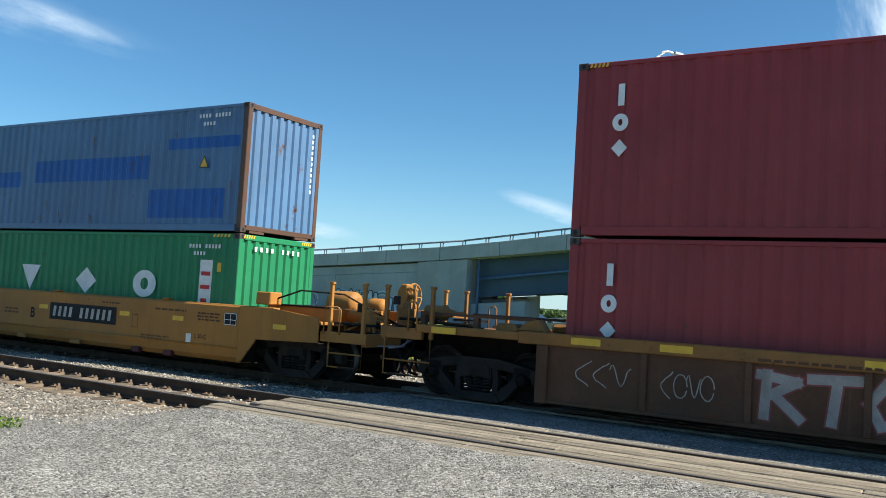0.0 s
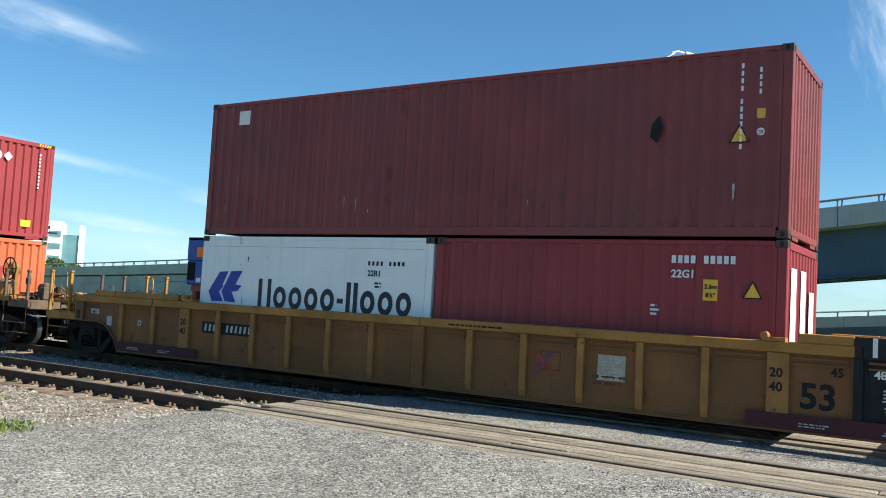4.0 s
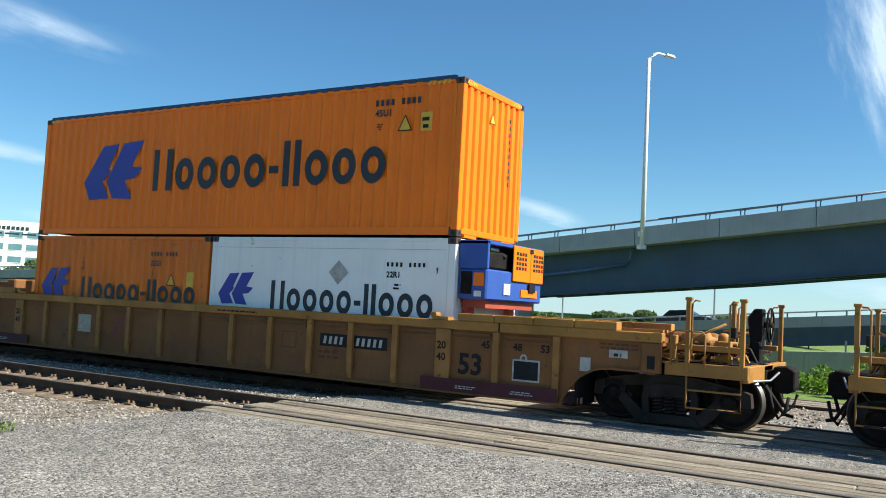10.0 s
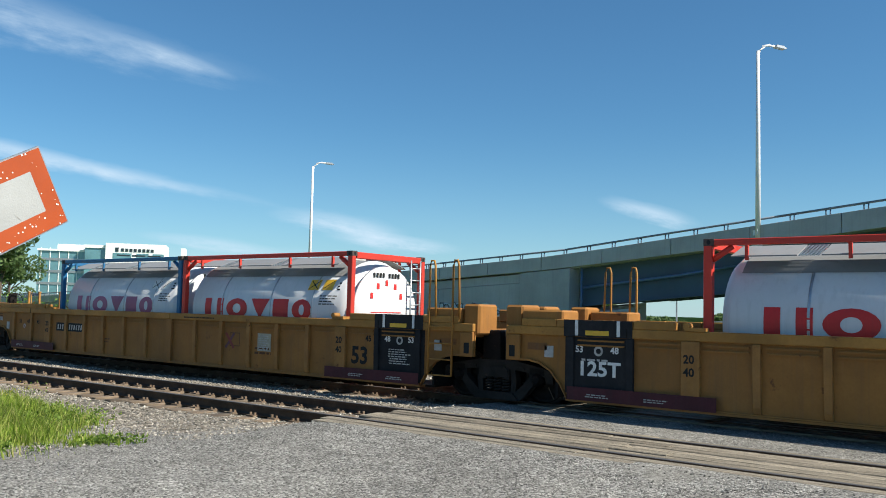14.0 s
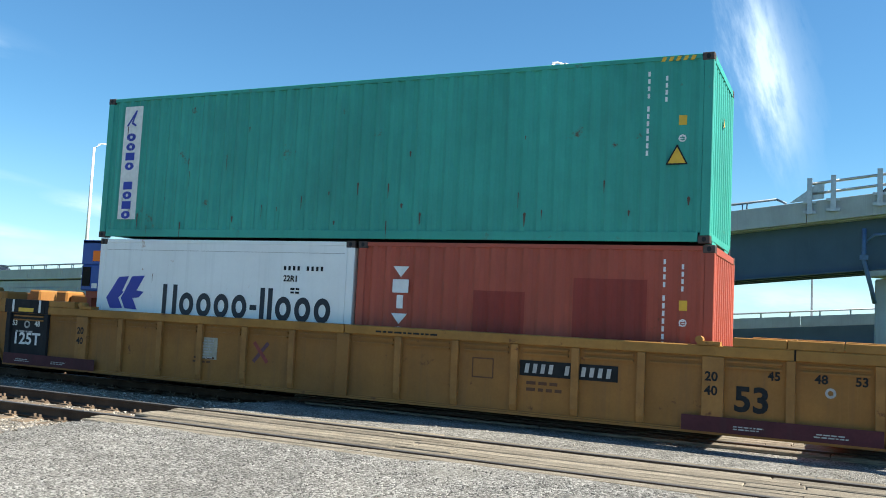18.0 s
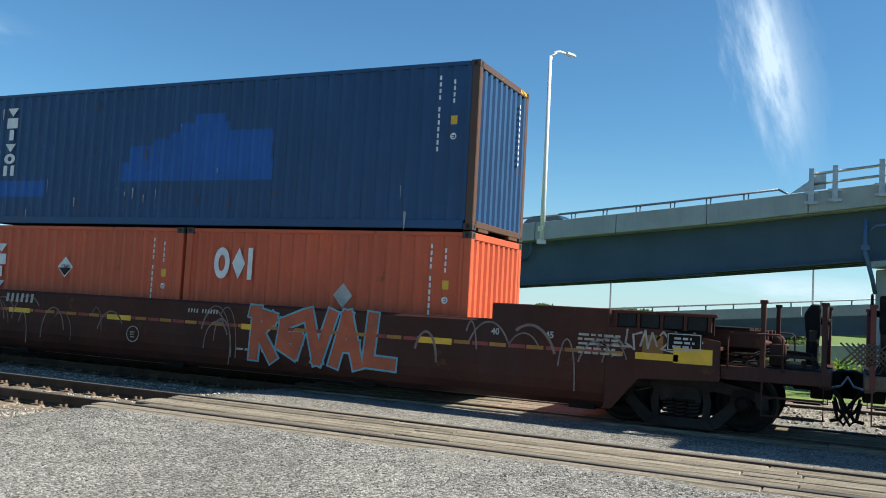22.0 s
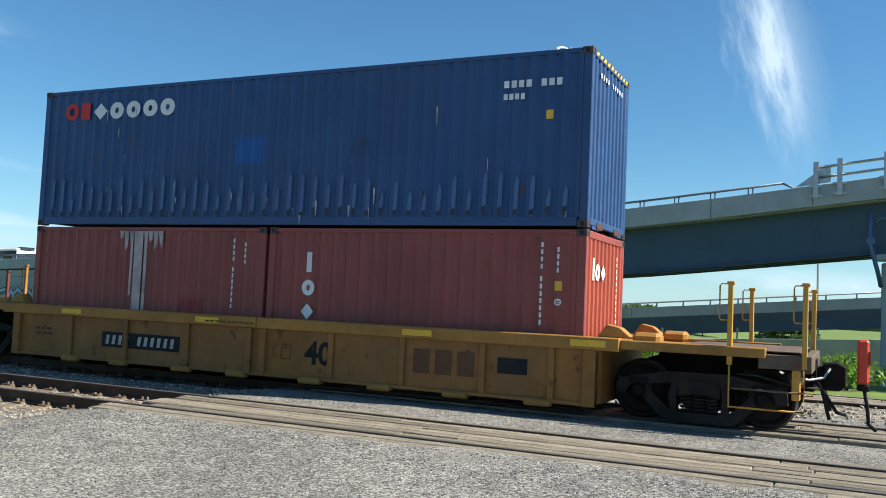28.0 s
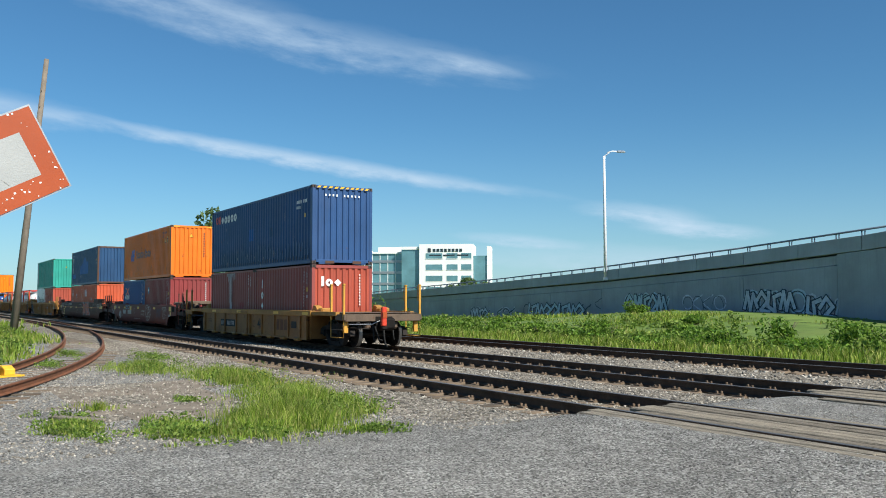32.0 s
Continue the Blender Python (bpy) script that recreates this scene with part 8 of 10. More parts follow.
def bare_platform(car, s, x0, x1, z, m, bright, post_xs, tall):
    """A bare plate deck with grab loops on the posts, a brake cylinder and rods under it."""
    boxes("deck_plate", [(*sorted((s * (x0 - 1.2), s * (x1 - 0.15))), -1.36, 1.36, z + 0.03, z + 0.05)], m, car, "flat brown deck plate", bevel=0.008)
    for sy in (-1, 1):
        for x in post_xs:
            xa, xb = s * x - 0.04, s * x - 0.15
            grab(car, [(xa, sy * 1.44, tall - 0.04), (xb + 0.02, sy * 1.44, tall - 0.04), (xb, sy * 1.44, tall - 0.07), (xb, sy * 1.44, tall - 0.53), (xb + 0.02, sy * 1.44, tall - 0.56), (xa, sy * 1.44, tall - 0.56)], bright, 0.012, "grab_loop")
        boxes("step_bracket", [(*sorted((s * (x1 - 0.26), s * (x1 - 0.15))), *sorted((sy * 1.25, sy * 1.4)), z - 0.62, z - 0.2)], bright, car, bevel=0.01)
        boxes("draft_bracket", [(*sorted((s * (x1 - 0.42), s * (x1 - 0.14))), *sorted((sy * 0.4, sy * 0.62)), z - 0.5, z - 0.24)], m, car, bevel=0.05)
    bm = bmesh.new()
    lathe(bm, [(-0.24, 0.07), (-0.22, 0.11), (0.2, 0.11), (0.22, 0.13), (0.26, 0.13), (0.28, 0.05), (0.46, 0.03)], "x", 16, (s * (x1 - 0.7), -0.75, 0.62))
    part("brake_cylinder", bm, M["frame_dust"], car)
    grab(car, [(s * (x1 - 1.0), -1.3, 0.8), (s * (x1 - 0.75), -1.28, 0.8), (s * (x1 - 0.2), -1.1, 0.66), (s * (x1 + 0.1), -0.5, 0.62)], M["frame_dust"], 0.018, "uncoupling_lever")
    for y, drop in ((-0.42, 0.16), (0.32, 0.22)):
        grab(car, [(s * (x1 - 0.05), y, 0.78), (s * (x1 + 0.1), y - 0.03, 0.6), (s * (x1 + 0.16), y - 0.05, drop + 0.2), (s * (x1 + 0.2), y - 0.04, drop + 0.02)], M["rubber"], 0.028, "air_hose")


def platform_gear(car, s, x0, x1, z, m, seed):
    """Running boards, braces, brake pipes, cylinder, valve and hoses on the open platform at one end of a car."""
    r = random.Random(seed)
    dark = M["frame_dust"]
    for sy in (-1, 1):
        bm = bmesh.new()
        for k in range(7):
            box(bm, *sorted((s * (x0 + 0.12), s * (x1 - 0.22))), *sorted((sy * (0.74 + 0.075 * k), sy * (0.77 + 0.075 * k))), z + 0.15, z + 0.175)
        for k in range(4):
            xx = x0 + 0.14 + (x1 - x0 - 0.4) * k / 3
            box(bm, *sorted((s * xx, s * (xx + 0.03))), *sorted((sy * 0.72, sy * 1.24)), z + 0.125, z + 0.15)
        part("running_board", bm, dark, car, "dark slatted running board")
        for xx in (x0 + 0.25, x1 - 0.4):
            boxes("board_bracket", [(*sorted((s * xx, s * (xx + 0.06))), *sorted((sy * 0.95, sy * 1.05)), z, z + 0.124)], m, car)
        if m is M["ttx_top"] and z < 1.05:
            grab(car, [(s * (x0 - 0.25), sy * 1.4, z + 0.06), (s * (x1 - 0.35), sy * 1.4, z + 0.6)], m, 0.02, "diagonal_brace")
        xa, xb = x0 + 0.1, x1 - 0.95
        grab(car, [(s * xa, sy * 1.49, z - 0.05), (s * xa, sy * 1.49, z + 0.42), (s * (xa + 0.05), sy * 1.49, z + 0.47), (s * (xb + 0.28), sy * 1.49, z + 0.47), (s * (xb + 0.33), sy * 1.49, z + 0.42), (s * (xb + 0.33), sy * 1.49, z - 0.05)], m, 0.016, "grab_iron")
        boxes("sill_step", [(*sorted((s * (x1 - 0.62), s * (x1 - 0.2))), *sorted((sy * 1.3, sy * 1.48)), 0.32, 0.35)], dark, car)
    for k in range(4):
        y, zz = -1.05 + 0.33 * k + r.uniform(-0.06, 0.06), z + r.uniform(0.02, 0.12)
        grab(car, [(s * (x0 - 0.5), y, zz), (s * (x0 + 0.3), y + r.uniform(-0.08, 0.08), zz + 0.02), (s * (x0 + 0.6), y + 0.12, zz + 0.14), (s * (x1 - 0.3), y + 0.1, zz + 0.1), (s * (x1 - 0.1), y, zz - 0.25)], dark if k % 2 else m, r.uniform(0.016, 0.026), "brake_pipe")
    grab(car, [(s * (x0 + 0.5), -1.25, z + 0.05), (s * (x0 + 0.5), -0.4, z + 0.24), (s * (x0 + 0.55), 0.9, z + 0.2)], m, 0.022, "cross_pipe")
    bm = bmesh.new()
    lathe(bm, [(-0.26, 0.06), (-0.24, 0.13), (0.1, 0.13), (0.12, 0.15), (0.18, 0.15), (0.2, 0.1), (0.42, 0.035), (0.6, 0.035)], "x", 16, (s * (x0 + 0.25), -0.55, z + 0.3))
    part("brake_cylinder", bm, m, car, bevel=0.0)
    bm = bmesh.new()
    box(bm, *sorted((s * (x0 + 0.62), s * (x0 + 0.84))), -1.02, -0.8, z + 0.02, z + 0.34)
    lathe(bm, [(z + 0.3, 0.09), (z + 0.42, 0.09), (z + 0.46, 0.05)], "z", 12, (s * (x0 + 0.73), -0.91, 0))
    part("control_valve", bm, m, car, bevel=0.012)
    boxes("retainer_valve", [(*sorted((s * (x1 - 0.3), s * (x1 - 0.2))), -1.4, -1.3, z + 0.4, z + 0.56)], dark, car, bevel=0.01)
    boxes("lever_arm", [(*sorted((s * (x1 - 0.5), s * (x1 - 0.44))), -0.75, 0.35, z - 0.16, z - 0.1)], dark, car)
    for y, drop in ((-0.42, 0.16), (0.32, 0.22)):
        grab(car, [(s * (x1 - 0.05), y, 0.78), (s * (x1 + 0.1), y - 0.03, 0.6), (s * (x1 + 0.16), y - 0.05, drop + 0.2), (s * (x1 + 0.24), y - 0.04, drop + 0.06), (s * (x1 + 0.33), y - 0.02, drop + 0.16), (s * (x1 + 0.38), y, 0.55)], M["rubber"], 0.028, "air_hose")


def post_box(parent, x, w, y0, y1, z0, z1, m, name="side_post"):
    return boxes(name, [(x - w / 2, x + w / 2, min(y0, y1), max(y0, y1), z0, z1)], m, parent, bevel=0.008)


def raked_post(parent, x, w, s, y, z0, z1, m):
    """A pressed side post whose foot is cut back to the sheet."""
    bm = bmesh.new()
    prism(bm, [(s * 1.47, z0 - 0.02), (s * (y - 0.045), z0), (s * (y - 0.012), z0 + 0.09), (s * y, z1 - 0.3), (s * y, z1), (s * 1.47, z1)], x - w / 2, x + w / 2, "x")
    return part("side_post", bm, m, parent, bevel=0.006)


M["board_black"] = mat("chalky_black_board", (0.022, 0.023, 0.026), 0.75, 0, 0.35, 1.6, 25, 0.05, streak=0.3, dirt=0.4, dirt_col=(0.045, 0.042, 0.04), spec=0.15)


def small_print(car, x0, x1, z0, z1, n, seed, m, y):
    flat(car, "small_print", text_bars(x0, x1, z0, z1, n, random.Random(seed), 0.5), m, y, lift=0.006)


def number_panel(car, x, z, w, h, y, dark=True):
    """The road number as plain bars on a black panel."""
    if dark:
        boxes("number_panel", [(x, x + w, y - 0.006, y, z, z + h)], M["black"], car)
    out, k = [], 0
    step = w / 12.0
    for i in range(11):
        if i == 4:
            continue
        out.append([(x + step * (i + 0.62), z + h * 0.2), (x + step * (i + 1.12), z + h * 0.2), (x + step * (i + 1.27), z + h * 0.8), (x + step * (i + 0.77), z + h * 0.8)])
    flat(car, "number_mark", out, M["greywhite"], y, lift=0.011)


def pack_unit(xc, left, right, label, words, tone="ttx"):
    """One unit of the three-unit yellow well cars: posts, chords, wells, and an end or a joint at each end."""
    car = thing("well_car", xc, TY, 0, label, "rail car", "cars of the train")
    MOVERS.append((car, xc, 0))
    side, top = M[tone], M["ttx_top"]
    lo, hi = (9.95 if left == "end" else 9.58), (9.95 if right == "end" else 9.58)
    arch = [(8.33, 0.2), (8.46, 0.42), (8.66, 0.64), (8.88, 0.76), (9.1, 0.8)]
    out = [(-lo, 0.8)] + [(-x, z) for x, z in arch[::-1]] + arch + [(hi, 0.8), (hi, 1.26), (-lo, 1.26)]
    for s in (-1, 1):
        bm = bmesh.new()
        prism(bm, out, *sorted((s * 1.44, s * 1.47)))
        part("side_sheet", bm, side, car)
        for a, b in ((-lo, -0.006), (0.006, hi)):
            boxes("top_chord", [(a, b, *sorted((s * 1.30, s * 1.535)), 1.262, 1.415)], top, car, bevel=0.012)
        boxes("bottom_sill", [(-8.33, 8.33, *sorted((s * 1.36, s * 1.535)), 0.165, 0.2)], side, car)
        # side posts in the lightened tone, which holds cleaner paint and weaker shade
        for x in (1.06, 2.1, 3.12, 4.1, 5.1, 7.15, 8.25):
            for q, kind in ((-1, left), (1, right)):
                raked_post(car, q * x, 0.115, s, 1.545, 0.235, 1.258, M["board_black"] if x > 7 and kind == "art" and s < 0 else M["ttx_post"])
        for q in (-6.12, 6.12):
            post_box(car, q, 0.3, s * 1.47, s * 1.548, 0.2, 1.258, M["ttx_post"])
        post_box(car, 0, 0.24, s * 1.47, s * 1.548, 0.2, 1.258, side)
        xs = [-8.25, -7.15, -6.12, -5.1, -4.1, -3.12, -2.1, -1.06, 0, 1.06, 2.1, 3.12, 4.1, 5.1, 6.12, 7.15, 8.25]
        for z in (1.105, 1.185):
            boxes("pressed_rib", [(a + 0.12, b - 0.12, *sorted((s * 1.47, s * 1.505)), z, z + 0.028) for a, b in zip(xs, xs[1:])], side, car)
        boxes("lower_flange", [(-8.3, 8.3, *sorted((s * 1.47, s * 1.51)), 0.2, 0.225)], side, car)
        for q, e in ((-1, lo), (1, hi)):
            bm = bmesh.new()
            rim = [(q * x, z) for x, z in arch + [(e - 0.02, 0.8)]]
            for (x0, z0), (x1, z1) in zip(rim, rim[1:]):
                prism(bm, [(x0, z0), (x1, z1), (x1, z1 + 0.035), (x0, z0 + 0.035)][::q], *sorted((s * 1.47, s * 1.53)))
            part("arch_rim", bm, side, car)
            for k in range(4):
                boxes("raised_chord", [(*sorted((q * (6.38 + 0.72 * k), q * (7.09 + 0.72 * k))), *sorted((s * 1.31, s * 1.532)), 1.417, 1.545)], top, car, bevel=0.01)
        boxes("end_gusset", [(-lo, -lo + 0.3, *sorted((s * 1.475, s * 1.54)), 0.8, 1.255), (hi - 0.3, hi, *sorted((s * 1.475, s * 1.54)), 0.8, 1.255)], side, car, bevel=0.015)
        for q in (-lo + 0.14, hi - 0.14):
            boxes("jack_slot", [(q - 0.06, q + 0.06, *sorted((s * 1.541, s * 1.545)), 0.86, 1.06)], M["black"], car)
        for q in (-6.05, 6.05):
            bm = bmesh.new()
            box(bm, q - 0.16, q + 0.16, *sorted((s * 1.36, s * 1.56)), 1.416, 1.47)
            lathe(bm, [(s * 1.4, 0.055), (s * 1.57, 0.055)], "y", 10, (q - 0.13, 0, 1.49))
            part("box_guide", bm, top, car)
        boxes("chord_seam", [(q - 0.012, q + 0.012, *sorted((s * 1.535, s * 1.542)), 1.265, 1.415) for q in (-7.2, 7.2)], M["steel"], car)
    boxes("well_floor", [(-8.5, -7.6, -1.36, 1.36, 0.16, 0.2), (7.6, 8.5, -1.36, 1.36, 0.16, 0.2), (-0.5, 0.5, -1.36, 1.36, 0.16, 0.2)], M["steel"], car)
    boxes("cross_bearer", [(q - 0.15, q + 0.15, -1.4, 1.4, 0.15, 0.24) for q in (-6.1, -3, 3, 6.1)], M["steel"], car)
    for q in (-1, 1):
        boxes("bulkhead", [(*sorted((q * 8.55, q * 8.6)), -1.43, 1.43, 0.2, 1.2)], M["steel"], car)
        boxes("end_deck", [(*sorted((q * 8.62, q * 9.5)), -1.43, 1.43, 1.16, 1.22)], side, car, bevel=0.01)
        boxes("deck_rib", [(*sorted((q * (8.8 + 0.3 * k), q * (8.9 + 0.3 * k))), -1.28, 1.28, 1.222, 1.3) for k in range(3)], side, car)
    Y = -1.47
    # stencils on the near side
    for q in (-1, 1):
        stencil(car, "20", q * 6.12 - 0.11, 0.92, 0.13, M["black"], -1.548)
        stencil(car, "40", q * 6.12 - 0.11, 0.72, 0.13, M["black"], -1.548)
        boxes("maroon_strip", [(*sorted((q * 5.7, q * 8.3)), -1.5515, -1.5495, 0.2, 0.42)], M["maroon_sill"], car)
        flat(car, "small_print", text_bars(*sorted((q * 6.4, q * 6.9)), 0.26, 0.33, 2, random.Random(3), 0.5) + text_bars(*sorted((q * 7.45, q * 7.95)), 0.26, 0.33, 2, random.Random(5), 0.5), M["greywhite"], -1.5515)
    for word, x, z, h, key in words:
        stencil(car, word, x, z, h, M[key], Y, lift=0.008)
    for q, kind in ((-1, left), (1, right)):
        if kind == "end":
            end_works(car, q, 10.0, 11.22, M["ttx_top"], 1.0, 1.98, (0.55, 1.62) if q > 0 else None, M["steel"] if q > 0 else None)
            boxes("data_board", [(*sorted((q * 8.64, q * 8.82)), -1.476, -1.471, 0.74, 0.96)], M["greywhite"], car)
            boxes("maker_plate", [(*sorted((q * 9.12, q * 9.42)), -1.476, -1.471, 0.99, 1.11)], M["greywhite"], car, "small pale maker plate")
            flat(car, "plate_mark", text_bars(*sorted((q * 9.15, q * 9.39)), 1.01, 1.09, 1, random.Random(2), 0.6), M["black"], -1.477)
            small_print(car, *sorted((q * 8.95, q * 9.75)), 1.12, 1.24, 2, 21, M["brown_car"], -1.471)
            boxes("deck_bracket", [(*sorted((q * (8.6 + 0.1 * k), q * (9.9))), -1.28 + 0.2 * k, -1.2 + 0.2 * k, 1.42, 1.46) for k in range(2)], top, car)
            air_tank(car, q * 9.9, 0.5, 1.28, 0.9, 0.16, M["ttx"])
            for sy in (-1, 1):
                for x in (10.4, 10.95):
                    grab(car, [(q * x, sy * 1.47, 1.1), (q * x, sy * 1.5, 1.2), (q * x, sy * 1.5, 1.88), (q * (x + 0.04), sy * 1.5, 1.93), (q * (x + 0.11), sy * 1.48, 1.93)], M["ttx_top"], 0.016, "grab_iron")
                boxes("side_beam", [(*sorted((q * 9.98, q * 11.1)), *sorted((sy * 1.28, sy * 1.36)), 1.18, 1.27)], top, car, bevel=0.01)
                boxes("upright_bracket", [(*sorted((q * 10.05, q * 10.15)), *sorted((sy * 1.3, sy * 1.42)), 0.95, 1.4)], top, car, bevel=0.01)
            for k in range(5):
                boxes("deck_pipe", [(*sorted((q * 9.96, q * 10.85)), -0.9 + 0.32 * k, -0.86 + 0.32 * k, 1.1 + 0.05 * (k % 2), 1.15 + 0.05 * (k % 2))], M["steel"], car)
            boxes("valve_block", [(*sorted((q * 10.2, q * 10.5)), -0.7, -0.4, 1.02, 1.32)], M["ttx"], car, bevel=0.03)
            grab(car, [(q * 8.9, -1.44, 1.18), (q * 9.8, -1.46, 1.12), (q * 10.1, -1.44, 1.02), (q * 10.6, -1.44, 1.05)], M["ttx"], 0.014, "brake_pipe")
            truck(car, q * 9.97)
            flat(car, "round_seal", ring_quads(q * 7.65, 0.86, 0.07, 0.07, 0.035, 12), M["greywhite"], -1.473)
        else:
            px0, px1 = sorted((q * 7.1, q * 8.38))
            boxes("stencil_board", [(px0, px1, -1.4795, -1.471, 0.3, 1.255)], M["board_black"], car, "black panel with white stencils")
            boxes("black_chord", [(px0, px1, -1.5405, -1.536, 1.262, 1.545)], M["board_black"], car)
            boxes("white_stripe", [(px0 + 0.22, px0 + 0.28, -1.5445, -1.541, 1.28, 1.54), (px1 - 0.28, px1 - 0.22, -1.5445, -1.541, 1.28, 1.54)], M["white"], car)
            flat(car, "reflector", [rect(px0 + 0.42, px1 - 0.42, 1.29, 1.37)], M["yellow"], -1.5405, lift=0.006)
            for w, x in (("48", px0 + 0.24), ("53", px1 - 0.42)) if q > 0 else (("53", px0 + 0.2), ("48", px1 - 0.42)):
                stencil(car, w, x, 1.0, 0.11, M["white"], -1.48, lift=0.007)
            flat(car, "round_seal", ring_quads((px0 + px1) / 2, 1.03, 0.085, 0.085, 0.04, 14), M["greywhite"], -1.48, lift=0.006)
            if q < 0:
                stencil(car, "125T", px0 + 0.24, 0.62, 0.24, M["white"], -1.48, lift=0.007, wide=1.15)
                small_print(car, px0 + 0.3, px1 - 0.4, 0.86, 0.93, 1, 9, M["greywhite"], -1.48)
            else:
                small_print(car, px0 + 0.34, px1 - 0.34, 0.56, 0.88, 7, 8, M["greywhite"], -1.48)
            for sy in (-1, 1):
                boxes("raised_locker", [(*sorted((q * 8.42, q * 9.26)), *sorted((sy * 0.95, sy * 1.5)), 1.42, 1.7)], side, car, bevel=0.03)
                boxes("end_horn", [(*sorted((q * 9.28, q * 9.66)), *sorted((sy * 0.85, sy * 1.45)), 1.2, 1.78)], side, car, bevel=0.04)
            sy = -1 if q > 0 else 1
            for x in (8.55, 9.12):
                yy = sy * 1.57
                grab(car, [(q * x, yy, 0.42), (q * x, yy, 2.5), (q * (x + 0.03), yy, 2.6), (q * (x + 0.1), yy, 2.6), (q * (x + 0.13), yy, 2.5), (q * (x + 0.13), yy - sy * 0.05, 1.5)], M["ttx_top"], 0.022, "handrail_loop")
            for z in (0.42, 0.72, 1.02, 1.34):
                grab(car, [(q * 8.55, sy * 1.57, z), (q * 9.12, sy * 1.57, z)], M["ttx_top"], 0.016, "ladder_rung")
            boxes("white_card", [(*sorted((q * 8.62, q * 8.8)), -1.478, -1.471, 0.88, 1.08)], M["greywhite"], car)
            boxes("brake_board", [(*sorted((q * 8.75, q * 9.15)), -1.478, -1.471, 1.0, 1.12)], M["ttx"], car)
            boxes("joint_plate", [(*sorted((q * 9.68, q * 9.74)), 0.25, 1.25, 0.95, 1.5)], M["ttx_top"], car, bevel=0.02)
            boxes("joint_casting", [(*sorted((q * 9.6, q * 10.0)), -0.5, 0.5, 0.7, 1.1)], M["steel"], car, bevel=0.03)
            boxes("bellows_plate", [(*sorted((q * 9.5, q * 9.9)), -1.1, 1.1, 0.75, 1.3)], M["steel"], car, bevel=0.02)
    if right == "art":
        truck(car, 9.82)
    return car


def x_mark(car, x, z, y):
    flat(car, "cross_mark", stroke([(x - 0.14, z - 0.16), (x + 0.14, z + 0.16)], 0.07), M["blue_mark"], y, lift=0.006)
    flat(car, "cross_mark", stroke([(x - 0.14, z + 0.16), (x + 0.14, z - 0.16)], 0.07), M["red_mark"], y, lift=0.008)


M["blue_mark"] = mat("dull_purple_mark", (0.12, 0.05, 0.07), 0.7, 0, 0.2, 9.0)
M["red_mark"] = mat("dull_red_mark", (0.24, 0.045, 0.04), 0.7, 0, 0.2, 9.0)
M["grid_board"] = mat("pale_data_board", (0.38, 0.35, 0.27), 0.7, 0, 0.2, 9.0)
M["faint_red"] = mat("faded_red_letters", (0.26, 0.075, 0.05), 0.7, 0, 0.3, 5.0)
M["chalk"] = mat("chalk_marks", (0.38, 0.34, 0.3), 0.8, 0, 0.35, 6.0)
M["orange_tag"] = mat("orange_spray_paint", (0.42, 0.09, 0.035), 0.65, 0, 0.2, 3.0, dirt=0.3)
M["blue_tag"] = mat("light_blue_spray_paint", (0.13, 0.33, 0.42), 0.65, 0, 0.15, 3.0)
M["white_tag"] = mat("white_spray_paint", (0.36, 0.32, 0.29), 0.75, 0, 0.25, 3.0, dirt=0.4)
M["red_tag"] = mat("red_spray_outline", (0.24, 0.06, 0.055), 0.7, 0, 0.2, 3.0)


def loops_tag(car, x0, x1, z0, z1, seed, w, n, key, y, lift=0.006, name="graffiti"):
    for i, pts in enumerate(tag_lines(x0, x1, z0, z1, seed, n, 4 if w < 0.15 else 2)):
        ribbon(name, pts, w, M[key], car, lambda a, b: (a, y - lift - 0.0006 * i, b), "spray-painted line")


ANGULAR = {
    "flag": [[(0.1, 0), (0.15, 1)], [(0.0, 0.96), (0.75, 0.84), (0.22, 0.5)], [(0.3, 0.5), (0.8, 0)]],
    "hook": [[(0.8, 0.92), (0.2, 0.75), (0.12, 0.28), (0.6, 0.12), (0.74, 0.46), (0.42, 0.45)]],
    "wedge": [[(0.05, 1), (0.45, 0.02), (0.9, 1)]],
    "roof": [[(0.05, 0), (0.42, 1), (0.85, 0)], [(0.22, 0.36), (0.74, 0.36)]],
    "foot": [[(0.3, 1), (0.2, 0.08), (0.98, 0.06)]],
    "table": [[(0.02, 0.95), (0.98, 1)], [(0.52, 0.97), (0.42, 0)]],
    "crook": [[(0.85, 0.8), (0.4, 0.96), (0.1, 0.5), (0.32, 0.04), (0.85, 0.18)]],
    "zag": [[(0.0, 0.2), (0.3, 1.0), (0.5, 0.1), (0.78, 0.9), (1.1, 0.25)]],
    "spur": [[(0.0, 0.5), (0.5, 1.0), (1.0, 0.55), (0.4, 0.1), (1.1, 0.0)]],
    "fang": [[(0.1, 1.0), (0.0, 0.3), (0.6, 0.0), (0.5, 0.75), (1.05, 0.9)]],
    "bolt": [[(0.1, 0.9), (0.9, 0.95), (0.15, 0.1), (0.95, 0.05)]],
}


